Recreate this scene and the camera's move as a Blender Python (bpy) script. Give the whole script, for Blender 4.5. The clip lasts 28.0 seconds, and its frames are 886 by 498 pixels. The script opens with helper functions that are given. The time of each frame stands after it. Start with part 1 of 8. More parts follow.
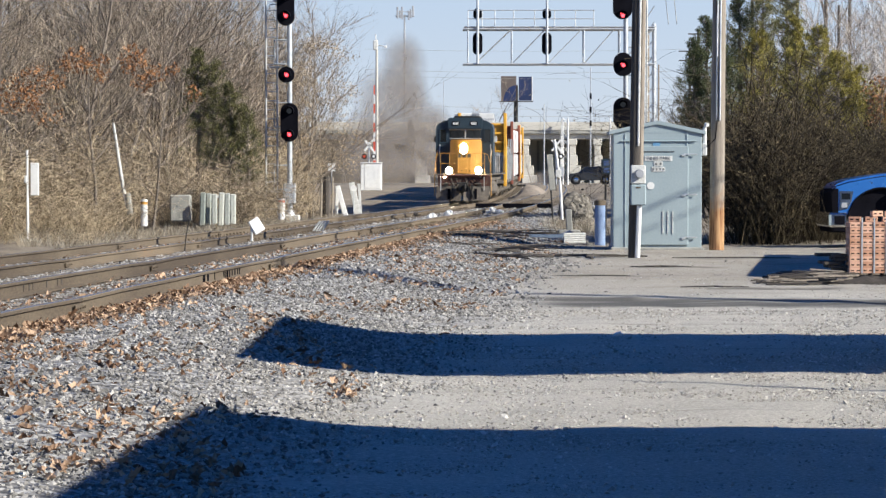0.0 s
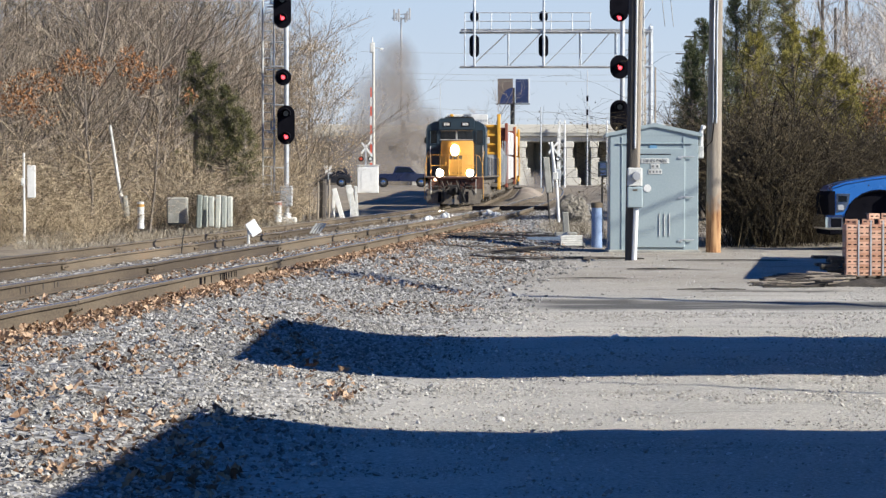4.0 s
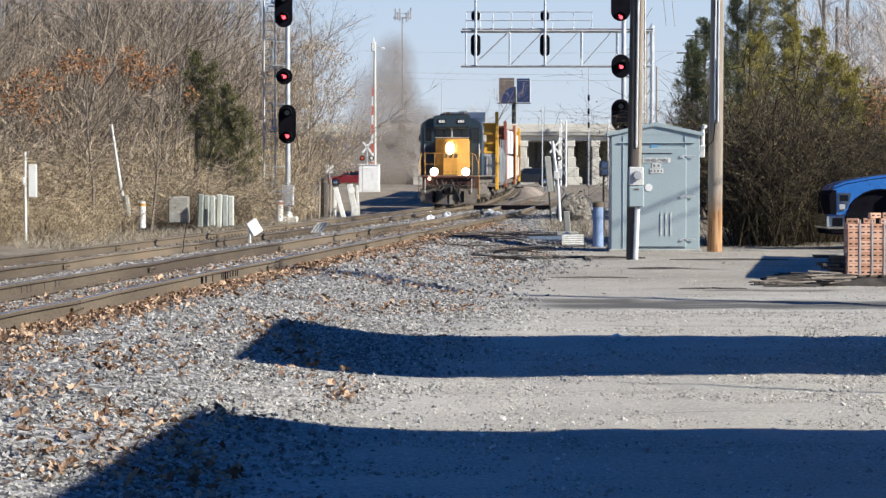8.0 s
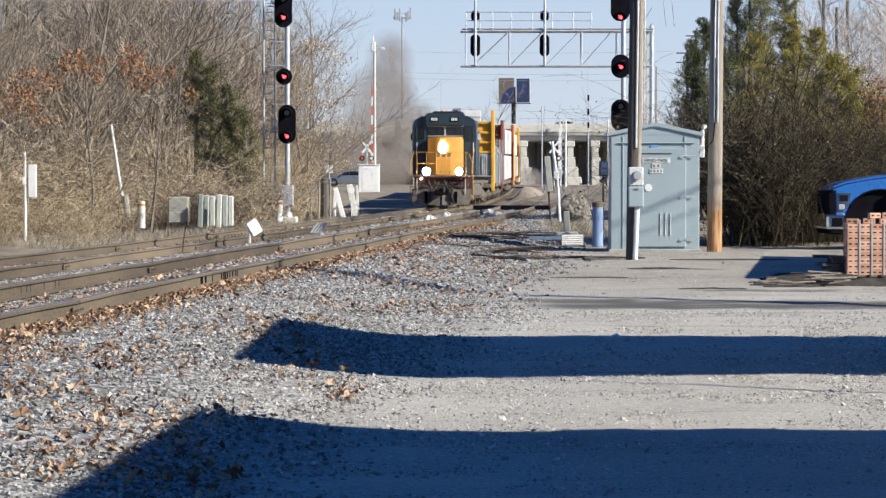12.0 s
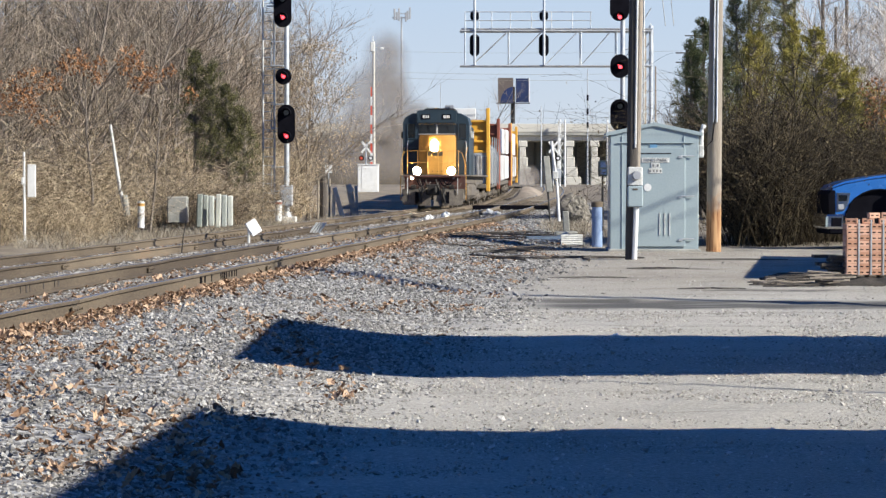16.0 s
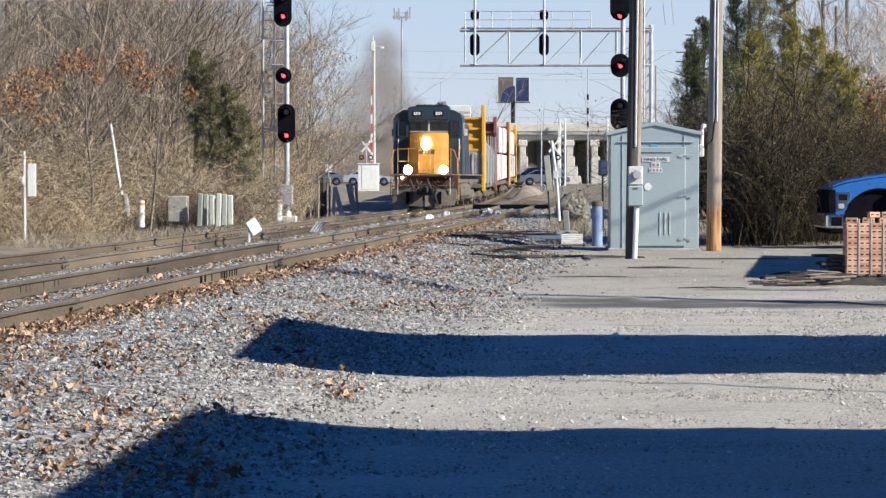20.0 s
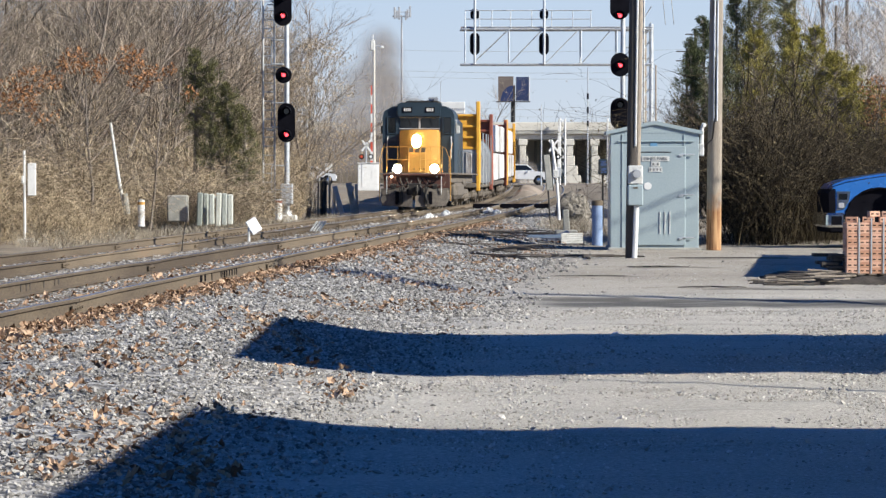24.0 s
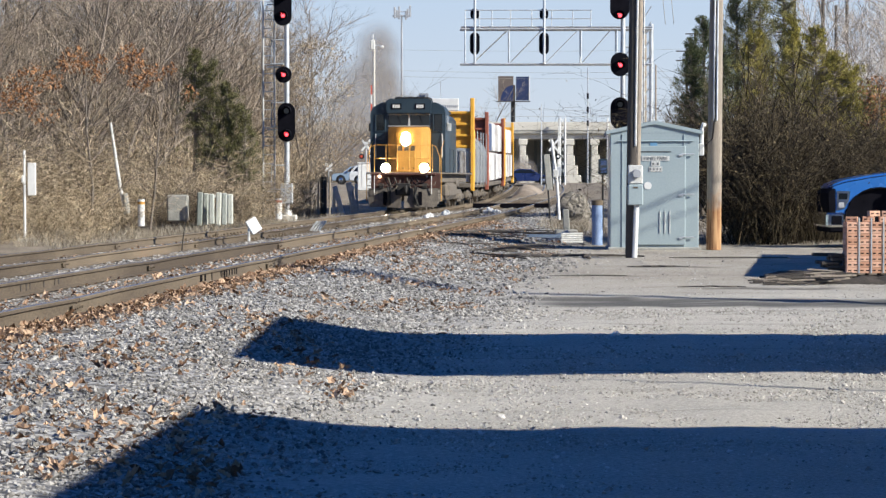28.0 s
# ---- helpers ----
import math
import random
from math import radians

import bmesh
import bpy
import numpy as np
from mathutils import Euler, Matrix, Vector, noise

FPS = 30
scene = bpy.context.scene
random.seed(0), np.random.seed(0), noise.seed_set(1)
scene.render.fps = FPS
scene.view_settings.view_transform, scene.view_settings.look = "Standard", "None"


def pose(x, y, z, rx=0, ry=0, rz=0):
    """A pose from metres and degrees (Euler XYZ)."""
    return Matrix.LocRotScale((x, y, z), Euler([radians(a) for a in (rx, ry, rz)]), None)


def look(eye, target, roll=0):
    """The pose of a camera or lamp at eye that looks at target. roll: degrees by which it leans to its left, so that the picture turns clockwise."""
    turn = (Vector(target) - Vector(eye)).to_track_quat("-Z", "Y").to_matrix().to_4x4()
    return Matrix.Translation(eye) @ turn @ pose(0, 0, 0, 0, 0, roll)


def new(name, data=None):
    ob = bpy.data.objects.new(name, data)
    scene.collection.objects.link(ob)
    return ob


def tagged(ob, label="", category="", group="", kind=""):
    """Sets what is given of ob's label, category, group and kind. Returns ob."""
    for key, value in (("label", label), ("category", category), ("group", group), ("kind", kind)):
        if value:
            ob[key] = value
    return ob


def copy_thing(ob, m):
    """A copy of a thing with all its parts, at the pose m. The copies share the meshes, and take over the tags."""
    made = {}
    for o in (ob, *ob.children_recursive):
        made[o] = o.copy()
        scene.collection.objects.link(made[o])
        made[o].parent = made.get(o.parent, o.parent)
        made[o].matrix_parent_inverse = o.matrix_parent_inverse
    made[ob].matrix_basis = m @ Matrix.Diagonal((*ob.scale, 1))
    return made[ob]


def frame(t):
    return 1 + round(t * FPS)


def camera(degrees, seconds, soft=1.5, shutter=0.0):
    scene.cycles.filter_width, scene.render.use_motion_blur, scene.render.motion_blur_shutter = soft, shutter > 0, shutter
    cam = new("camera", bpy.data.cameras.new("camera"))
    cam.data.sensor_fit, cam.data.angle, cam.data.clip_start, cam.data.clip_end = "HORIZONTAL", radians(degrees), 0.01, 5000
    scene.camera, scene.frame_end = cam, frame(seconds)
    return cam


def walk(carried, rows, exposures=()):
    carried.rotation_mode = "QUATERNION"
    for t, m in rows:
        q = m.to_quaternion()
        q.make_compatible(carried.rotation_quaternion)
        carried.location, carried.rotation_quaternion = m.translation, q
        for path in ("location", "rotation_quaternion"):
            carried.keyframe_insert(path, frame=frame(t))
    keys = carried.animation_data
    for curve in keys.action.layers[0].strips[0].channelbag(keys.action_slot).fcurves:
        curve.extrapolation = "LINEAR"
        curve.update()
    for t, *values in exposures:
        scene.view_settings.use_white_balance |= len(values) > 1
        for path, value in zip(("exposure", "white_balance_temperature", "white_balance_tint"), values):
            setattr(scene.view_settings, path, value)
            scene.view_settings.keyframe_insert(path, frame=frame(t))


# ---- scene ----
# The world: x to the right of the line of sight, y away from the tripod, z up from the gravel yard.
EYE_Z = 1.6
FOCAL = 4500.0 / 784.0          # focal length over half the picture's width
DEG = math.degrees(2 * math.atan(1 / FOCAL))
PITCH = math.degrees(math.atan(120 / 4500.0))

EXPOSURE = 0.67

cam = camera(DEG, 28.0, soft=1.4)


def aim(dx, dy):
    """The tripod's pose with a small turn left and up, in units of 1/4500."""
    return pose(0, 0, EYE_Z, 90 - PITCH + math.degrees(dy / 4500.0), 0, math.degrees(dx / 4500.0))


walk(cam, [(0.0, aim(5, -4.6)), (0.5, aim(-1, 4.5)), (1.0, aim(0, 0)), (2.0, aim(-0.8, 0)), (3.0, aim(-0.2, 0)), (3.5, aim(-1.2, 0)),
           (5.5, aim(1.5, -1.5)), (6.5, aim(1.5, -0.8)), (7.0, aim(1.5, -2.3)), (8.0, aim(1.5, -1.5)), (8.5, aim(1.3, 0)),
           (9.0, aim(0, -0.3)), (10.0, aim(0, 0)), (10.5, aim(0, -1.4)), (11.0, aim(0, -1.5)), (11.5, aim(1.1, -1.2)),
           (12.0, aim(1.0, -1.3)), (12.5, aim(-0.3, -2)), (14.5, aim(0, -1.7)), (15.5, aim(0, -0.4)), (16.0, aim(-0.3, -1.6)),
           (16.5, aim(0, -2.8)), (20.0, aim(0, -2.8)), (21.0, aim(0, -3.0)), (23.5, aim(0, -3.8)), (25.0, aim(0, -4.6)), (28.0, aim(0, -4.7))])

# ---- light ----
SUN_EL, SUN_AZ = radians(30), radians(28)      # the sun stands to the right, a little behind the tripod
sun_way = Vector((math.cos(SUN_EL) * math.cos(SUN_AZ), -math.cos(SUN_EL) * math.sin(SUN_AZ), math.sin(SUN_EL)))
world = bpy.data.worlds.new("world")
scene.world = world
world.use_nodes = True
wn = world.node_tree
sky = wn.nodes.new("ShaderNodeTexSky")
sky.sky_type, sky.sun_disc = "NISHITA", False
sky.sun_elevation, sky.sun_rotation = SUN_EL, radians(118)
sky.air_density, sky.dust_density, sky.ozone_density = 1.0, 0.1, 3.0
wn.nodes["Background"].inputs[1].default_value = 0.027
tone = wn.nodes.new("ShaderNodeMix")
tone.data_type, tone.blend_type = "RGBA", "MULTIPLY"
tone.inputs[0].default_value = 1.0
tone.inputs[7].default_value = (0.23, 1.18, 2.5, 1)
wn.links.new(sky.outputs[0], tone.inputs[6])
wn.links.new(tone.outputs[2], wn.nodes["Background"].inputs[0])
sun = new("sun", bpy.data.lights.new("sun", "SUN"))
sun.data.energy, sun.data.angle, sun.data.color = 5.0, radians(0.5), (1.0, 0.962, 0.86)
sun.matrix_world = look(sun_way * 50, (0, 0, 0))
scene.view_settings.exposure = EXPOSURE


# ---- materials ----
def nodes_of(name):
    m = bpy.data.materials.new(name)
    m.use_nodes = True
    n = m.node_tree
    return m, n, n.nodes["Principled BSDF"]


def surf(name, low, high, scale=3.0, rough=0.8, metal=0.0, bump=0.2, fine=40.0, island=0.0, rand=0.0, third=None, stretch=(1, 1, 1), gloss=0.1):
    """A surface with stains at one scale and grain at a finer one, in metres of its own thing."""
    m, n, p = nodes_of(name)
    new_node, link = n.nodes.new, n.links.new
    co = new_node("ShaderNodeTexCoord")
    mp = new_node("ShaderNodeMapping")
    mp.inputs[3].default_value = stretch
    link(co.outputs["Object"], mp.inputs[0])
    big, small = new_node("ShaderNodeTexNoise"), new_node("ShaderNodeTexNoise")
    for t, s, d in ((big, scale, 4), (small, fine, 3)):
        t.inputs["Scale"].default_value, t.inputs["Detail"].default_value = s, d
        link(mp.outputs[0], t.inputs["Vector"])
    add = new_node("ShaderNodeMath")
    add.operation = "MULTIPLY_ADD"
    add.inputs[1].default_value = 0.45
    link(small.outputs[0], add.inputs[0])
    half = new_node("ShaderNodeMath")
    half.operation = "MULTIPLY"
    half.inputs[1].default_value = 0.6
    link(big.outputs[0], half.inputs[0])
    link(half.outputs[0], add.inputs[2])
    last = add
    for on, kind, key in ((island, "ShaderNodeNewGeometry", "Random Per Island"), (rand, "ShaderNodeObjectInfo", "Random")):
        if on:
            src = new_node(kind)
            k = new_node("ShaderNodeMath")
            k.operation = "MULTIPLY_ADD"
            k.inputs[1].default_value = on
            link(src.outputs[key], k.inputs[0])
            sh = new_node("ShaderNodeMath")
            sh.operation = "SUBTRACT"
            sh.inputs[1].default_value = on / 2
            link(last.outputs[0], sh.inputs[0])
            link(sh.outputs[0], k.inputs[2])
            last = k
    ramp = new_node("ShaderNodeValToRGB")
    e = ramp.color_ramp.elements
    e[0].position, e[0].color = 0.32, (*low, 1)
    e[1].position, e[1].color = 0.74, (*high, 1)
    if third:
        t = e.new(0.9)
        t.color = (*third, 1)
    link(last.outputs[0], ramp.inputs[0])
    link(ramp.outputs[0], p.inputs["Base Color"])
    p.inputs["Roughness"].default_value, p.inputs["Metallic"].default_value = rough, metal
    if gloss:
        rr = new_node("ShaderNodeMapRange")
        rr.inputs["To Min"].default_value, rr.inputs["To Max"].default_value = max(0.03, rough - gloss), min(1, rough + gloss)
        link(big.outputs[0], rr.inputs[0])
        link(rr.outputs[0], p.inputs["Roughness"])
    if bump:
        b = new_node("ShaderNodeBump")
        b.inputs["Strength"].default_value, b.inputs["Distance"].default_value = bump, 0.02
        link(small.outputs[0], b.inputs["Height"])
        link(b.outputs[0], p.inputs["Normal"])
    return m


def glow(name, colour, strength):
    m, n, p = nodes_of(name)
    p.inputs["Base Color"].default_value = (*[c * 0.5 for c in colour], 1)
    p.inputs["Emission Color"].default_value = (*colour, 1)
    p.inputs["Emission Strength"].default_value = strength
    return m


def leafy(name, low, high, vary=0.9):
    """Leaves: dull, their colour varies from leaf to leaf."""
    m = surf(name, low, high, 2.0, 0.75, 0, 0.0, 30, island=vary)
    m.node_tree.nodes["Principled BSDF"].inputs["Specular IOR Level"].default_value = 0.25
    return m


M_ballast = surf("ballast_stone", (0.145, 0.138, 0.128), (0.335, 0.32, 0.30), 3, 0.9, 0, 0.3, 60, island=0.85, third=(0.45, 0.435, 0.41))
M_lotstone = surf("yard_stone", (0.28, 0.26, 0.23), (0.50, 0.47, 0.42), 3, 0.92, 0, 0.2, 60, island=0.8, third=(0.66, 0.63, 0.58))
M_leaf = leafy("dead_leaf", (0.15, 0.085, 0.05), (0.48, 0.33, 0.22))
M_rust = surf("rail_rust", (0.07, 0.052, 0.036), (0.185, 0.145, 0.10), 1.2, 0.85, 0.1, 0.25, 50, rand=0.3, third=(0.24, 0.13, 0.065), stretch=(1, 0.3, 1))
M_railtop = surf("rail_head", (0.26, 0.235, 0.20), (0.42, 0.385, 0.33), 3.0, 0.26, 0.4, 0.0, 60, stretch=(1, 0.1, 1), gloss=0.05)
M_tie = surf("tie_wood", (0.08, 0.065, 0.05), (0.26, 0.21, 0.16), 5.0, 0.9, 0, 0.5, 40, rand=0.3, stretch=(0.3, 3, 3))
M_dark_iron = surf("dark_iron", (0.012, 0.012, 0.013), (0.05, 0.045, 0.04), 6, 0.7, 0.3, 0.2, 40)
M_black = surf("black_paint", (0.003, 0.003, 0.005), (0.009, 0.009, 0.013), 3, 0.85, 0, 0.1, 40)
M_black.node_tree.nodes["Principled BSDF"].inputs["Specular IOR Level"].default_value = 0.04
M_galv = surf("galvanised_steel", (0.42, 0.44, 0.45), (0.66, 0.68, 0.70), 4, 0.45, 0.55, 0.1, 60)
M_white = surf("white_paint", (0.62, 0.62, 0.60), (0.82, 0.82, 0.80), 3, 0.55, 0, 0.08, 50)
M_white_old = surf("weathered_white", (0.38, 0.38, 0.36), (0.72, 0.72, 0.69), 5, 0.75, 0, 0.2, 40)
M_red_white = surf("red_paint", (0.45, 0.06, 0.03), (0.62, 0.10, 0.05), 4, 0.5, 0, 0.05, 50)
M_concrete = surf("concrete", (0.45, 0.43, 0.38), (0.64, 0.61, 0.54), 0.8, 0.9, 0, 0.25, 12)
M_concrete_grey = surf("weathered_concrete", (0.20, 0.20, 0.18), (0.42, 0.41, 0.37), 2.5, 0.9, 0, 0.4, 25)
M_pole = surf("weathered_pole_wood", (0.20, 0.165, 0.13), (0.42, 0.36, 0.29), 3, 0.9, 0, 0.5, 30, stretch=(4, 4, 0.25))
M_pole_dark = surf("creosote_pole_wood", (0.035, 0.03, 0.028), (0.10, 0.085, 0.07), 3, 0.85, 0, 0.5, 30, stretch=(4, 4, 0.25))
M_house = surf("grey_green_paint", (0.27, 0.335, 0.355), (0.345, 0.41, 0.43), 0.7, 0.5, 0, 0.05, 25)
M_bark = surf("bark", (0.11, 0.09, 0.075), (0.28, 0.235, 0.195), 4, 0.95, 0, 0.4, 30, stretch=(3, 3, 0.5))
M_twig = surf("twig", (0.06, 0.047, 0.037), (0.42, 0.34, 0.255), 0.8, 0.9, 0, 0, 20, island=0.85)
M_paletwig = surf("pale_twig", (0.32, 0.285, 0.26), (0.62, 0.57, 0.52), 0.8, 0.9, 0, 0, 20, island=0.6)
M_brush = surf("brush_twig", (0.10, 0.072, 0.043), (0.60, 0.48, 0.32), 0.8, 0.9, 0, 0, 20, island=0.95)
M_drygrass = surf("dry_grass", (0.15, 0.12, 0.085), (0.42, 0.37, 0.29), 1.2, 0.9, 0, 0, 20, island=0.7)
M_oakleaf = leafy("oak_leaf", (0.16, 0.072, 0.03), (0.46, 0.23, 0.105))
M_tanleaf = leafy("tan_leaf", (0.22, 0.16, 0.095), (0.49, 0.38, 0.245))
M_cedar = leafy("cedar_foliage", (0.06, 0.064, 0.026), (0.33, 0.30, 0.125), 0.85)
M_cedar_olive = leafy("olive_cedar_foliage", (0.038, 0.042, 0.018), (0.19, 0.178, 0.07), 0.8)
M_cedar_yellow = leafy("yellow_cedar_foliage", (0.11, 0.10, 0.022), (0.44, 0.375, 0.10), 0.8)
M_cedar_dark = leafy("dark_cedar_foliage", (0.03, 0.04, 0.022), (0.13, 0.145, 0.065), 0.6)
# Dead leaves of the right thicket, coloured dark for the shade inside it.
M_shadeleaf = leafy("dead_bush_leaf_shade", (0.045, 0.036, 0.022), (0.16, 0.125, 0.072))
M_bush_tan = leafy("dead_tan_leaf", (0.16, 0.12, 0.07), (0.44, 0.34, 0.22))
# Thicket twigs: a darker copy of twig whose colour holds the self-shadow.
M_shadetwig = surf("shade_twig", (0.022, 0.018, 0.014), (0.125, 0.099, 0.062), 0.8, 0.95, 0, 0, 20, island=0.9)
M_shadetwig.node_tree.nodes["Principled BSDF"].inputs["Specular IOR Level"].default_value = 0.1
M_navy = surf("dark_blue_paint", (0.013, 0.027, 0.041), (0.028, 0.05, 0.069), 1.5, 0.45, 0, 0.05, 30)
M_yellow = surf("yellow_paint", (0.54, 0.27, 0.05), (0.70, 0.375, 0.08), 1.5, 0.5, 0, 0.08, 30)
M_caryellow = surf("freight_yellow_paint", (0.60, 0.30, 0.03), (0.80, 0.43, 0.055), 2.0, 0.6, 0, 0.1, 20)
M_carred = surf("freight_red_brown_paint", (0.20, 0.055, 0.035), (0.32, 0.10, 0.06), 2.0, 0.7, 0, 0.1, 20)
M_cargrey = surf("freight_grey_paint", (0.26, 0.27, 0.29), (0.44, 0.45, 0.47), 1.2, 0.55, 0, 0.08, 20, stretch=(1, 1, 0.3))
M_greywrap = surf("grey_load_wrap", (0.20, 0.21, 0.22), (0.38, 0.39, 0.40), 1.5, 0.6, 0, 0.3, 9, rand=0.4)
M_wrap = surf("white_lumber_wrap", (0.24, 0.21, 0.19), (0.80, 0.80, 0.80), 2.6, 0.5, 0, 0.5, 9, rand=0.3, third=(0.86, 0.86, 0.86), stretch=(1, 1, 0.35))
M_wrapblue = surf("blue_lumber_wrap", (0.03, 0.06, 0.14), (0.06, 0.10, 0.22), 2.0, 0.4, 0, 0.3, 9)
M_underframe = surf("dusty_underframe", (0.06, 0.051, 0.043), (0.20, 0.172, 0.142), 3.0, 0.9, 0, 0.3, 20)
M_glass, _n, _p = nodes_of("dark_window_glass")
_p.inputs["Base Color"].default_value = (0.01, 0.012, 0.014, 1)
_p.inputs["Roughness"].default_value = 0.06
M_headlight = glow("headlight_glow", (1.0, 0.84, 0.55), 70)
M_ditch = glow("ditch_light_glow", (1.0, 0.84, 0.55), 240)
M_red_lamp = glow("red_signal_glow", (1.0, 0.06, 0.08), 3.0)
M_red_lens = surf("dark_red_lens", (0.20, 0.006, 0.01), (0.34, 0.012, 0.018), 14, 0.15, 0, 0.1, 40)
M_road = surf("asphalt", (0.045, 0.045, 0.047), (0.085, 0.083, 0.08), 0.6, 0.85, 0, 0.3, 50)


# ---- mesh tools ----
class Geo:
    """Vertices and faces of one mesh; each face may have one of several materials."""

    def __init__(self):
        self.v, self.f, self.m = [], [], []

    def face(self, ids, mat=0):
        self.f.append(tuple(ids))
        self.m.append(mat)

    def add(self, verts, faces, mat=0):
        o = len(self.v)
        self.v.extend([tuple(p) for p in verts])
        for q in faces:
            self.face([o + i for i in q], mat)
        return self

    def box(self, c, s, mat=0, b=0.0, m=None):
        """A box with centre c, size s and chamfer b, turned by m."""
        hx, hy, hz = s[0] / 2, s[1] / 2, s[2] / 2
        b = min(b, hx * 0.6, hy * 0.6, hz * 0.6)
        pts, faces = [], []
        if b <= 0:
            pts = [(x * hx, y * hy, z * hz) for z in (-1, 1) for y in (-1, 1) for x in (-1, 1)]
            faces = [(0, 2, 3, 1), (4, 5, 7, 6), (0, 1, 5, 4), (2, 6, 7, 3), (0, 4, 6, 2), (1, 3, 7, 5)]
        else:
            idx = {}
            for x in (-1, 1):
                for y in (-1, 1):
                    for z in (-1, 1):
                        for k in range(3):
                            q = [x * (hx - b), y * (hy - b), z * (hz - b)]
                            q[k] = (x * hx, y * hy, z * hz)[k]
                            idx[(x, y, z, k)] = len(pts)
                            pts.append(tuple(q))
            for k in range(3):
                a, c2 = [i for i in range(3) if i != k]
                for sgn in (-1, 1):
                    ring = []
                    for sa, sc in ((-1, -1), (1, -1), (1, 1), (-1, 1)):
                        key = [0, 0, 0]
                        key[k], key[a], key[c2] = sgn, sa, sc
                        ring.append(idx[(*key, k)])
                    flip = (sgn > 0) == (k == 1)
                    faces.append(tuple(ring[::-1] if flip else ring))
                    if sgn < 0:
                        faces[-1] = faces[-1][::-1] if k != 1 else faces[-1][::-1]
            for k in range(3):
                a, c2 = [i for i in range(3) if i != k]
                for sa in (-1, 1):
                    for sc in (-1, 1):
                        lo, hi = [0, 0, 0], [0, 0, 0]
                        lo[k], hi[k] = -1, 1
                        lo[a] = hi[a] = sa
                        lo[c2] = hi[c2] = sc
                        faces.append((idx[(*lo, a)], idx[(*hi, a)], idx[(*hi, c2)], idx[(*lo, c2)]))
            for x in (-1, 1):
                for y in (-1, 1):
                    for z in (-1, 1):
                        faces.append(tuple(idx[(x, y, z, k)] for k in range(3)))
            fixed = []
            for q in faces:
                p0, p1, p2 = (Vector(pts[i]) for i in q[:3])
                mid = sum((Vector(pts[i]) for i in q), Vector()) / len(q)
                fixed.append(q if (p1 - p0).cross(p2 - p0).dot(mid) > 0 else q[::-1])
            faces = fixed
        t = Matrix.Translation(c) @ (m.to_4x4() if m is not None else Matrix())
        return self.add([t @ Vector(p) for p in pts], faces, mat)

    def tube(self, path, radii, seg=6, mat=0, cap=True):
        """A round bar along a path; radii: one number, or one for each point."""
        path = [Vector(p) for p in path]
        if not hasattr(radii, "__len__"):
            radii = [radii] * len(path)
        rings = []
        for i, p in enumerate(path):
            d = (path[min(i + 1, len(path) - 1)] - path[max(i - 1, 0)])
            d = d.normalized() if d.length else Vector((0, 0, 1))
            u = d.cross(Vector((0, 0, 1)) if abs(d.z) < 0.9 else Vector((1, 0, 0))).normalized()
            w = d.cross(u)
            o = len(self.v)
            for k in range(seg):
                a = 2 * math.pi * k / seg
                self.v.append(tuple(p + (u * math.cos(a) + w * math.sin(a)) * radii[i]))
            rings.append(o)
        for a, b in zip(rings, rings[1:]):
            for k in range(seg):
                j = (k + 1) % seg
                self.face((a + k, a + j, b + j, b + k), mat)
        if cap:
            self.face([rings[0] + k for k in range(seg)][::-1], mat)
            self.face([rings[-1] + k for k in range(seg)], mat)
        return self

    def prism(self, outline, y0, y1, mat=0, axis="y"):
        """An outline (x, z) drawn out along y, or (y, z) along x, or (x, y) along z."""
        def at(p, d):
            return {"y": (p[0], d, p[1]), "x": (d, p[0], p[1]), "z": (p[0], p[1], d)}[axis]
        n = len(outline)
        o = len(self.v)
        self.v.extend(at(p, y0) for p in outline)
        self.v.extend(at(p, y1) for p in outline)
        area = sum(outline[i][0] * outline[(i + 1) % n][1] - outline[(i + 1) % n][0] * outline[i][1] for i in range(n))
        turn = (area > 0) == (axis != "y") 
        if y1 < y0:
            turn = not turn
        for i in range(n):
            j = (i + 1) % n
            q = (o + i, o + j, o + n + j, o + n + i)
            self.face(q if turn else q[::-1], mat)
        a, b = [o + i for i in range(n)], [o + n + i for i in range(n)]
        self.face(a[::-1] if turn else a, mat)
        self.face(b if turn else b[::-1], mat)
        return self

    def mesh(self, name, mats, smooth=35):
        me = bpy.data.meshes.new(name)
        me.from_pydata(self.v, [], self.f)
        for k in (mats if isinstance(mats, (list, tuple)) else [mats]):
            me.materials.append(k)
        if any(self.m):
            me.polygons.foreach_set("material_index", self.m)
        if smooth:
            me.shade_smooth()
            me.set_sharp_from_angle(angle=radians(smooth))
        me.update()
        return me


def part(name, geo, mats, parent=None, label="", m=None, smooth=35):
    """Links a mesh as one object under a thing or under a part."""
    ob = new(name, geo if isinstance(geo, bpy.types.Mesh) else geo.mesh(name, mats, smooth))
    if parent is not None:
        ob.parent = parent
    if m is not None:
        ob.matrix_basis = m
    return tagged(ob, label)


def thing(name, label, category, m=None, group="", kind=""):
    ob = new(name)
    ob.empty_display_size = 0.2
    if m is not None:
        ob.matrix_basis = m
    return tagged(ob, label, category, group, kind)


def G():
    return Geo()


# ---- plan ----
def x_far(y):
    """The centre line of the far track."""
    u = max(0.0, y - 95)
    return -2.47 + 0.0865 * (y - 95) - 0.0002 * u * u if y < 235 else x_far(234.999) + 0.0305 * (y - 235)


def x_near(y):
    return x_far(y) + 4.3


def ease(a, b, t):
    t = min(1.0, max(0.0, (t - a) / (b - a)))
    return t * t * (3 - 2 * t)


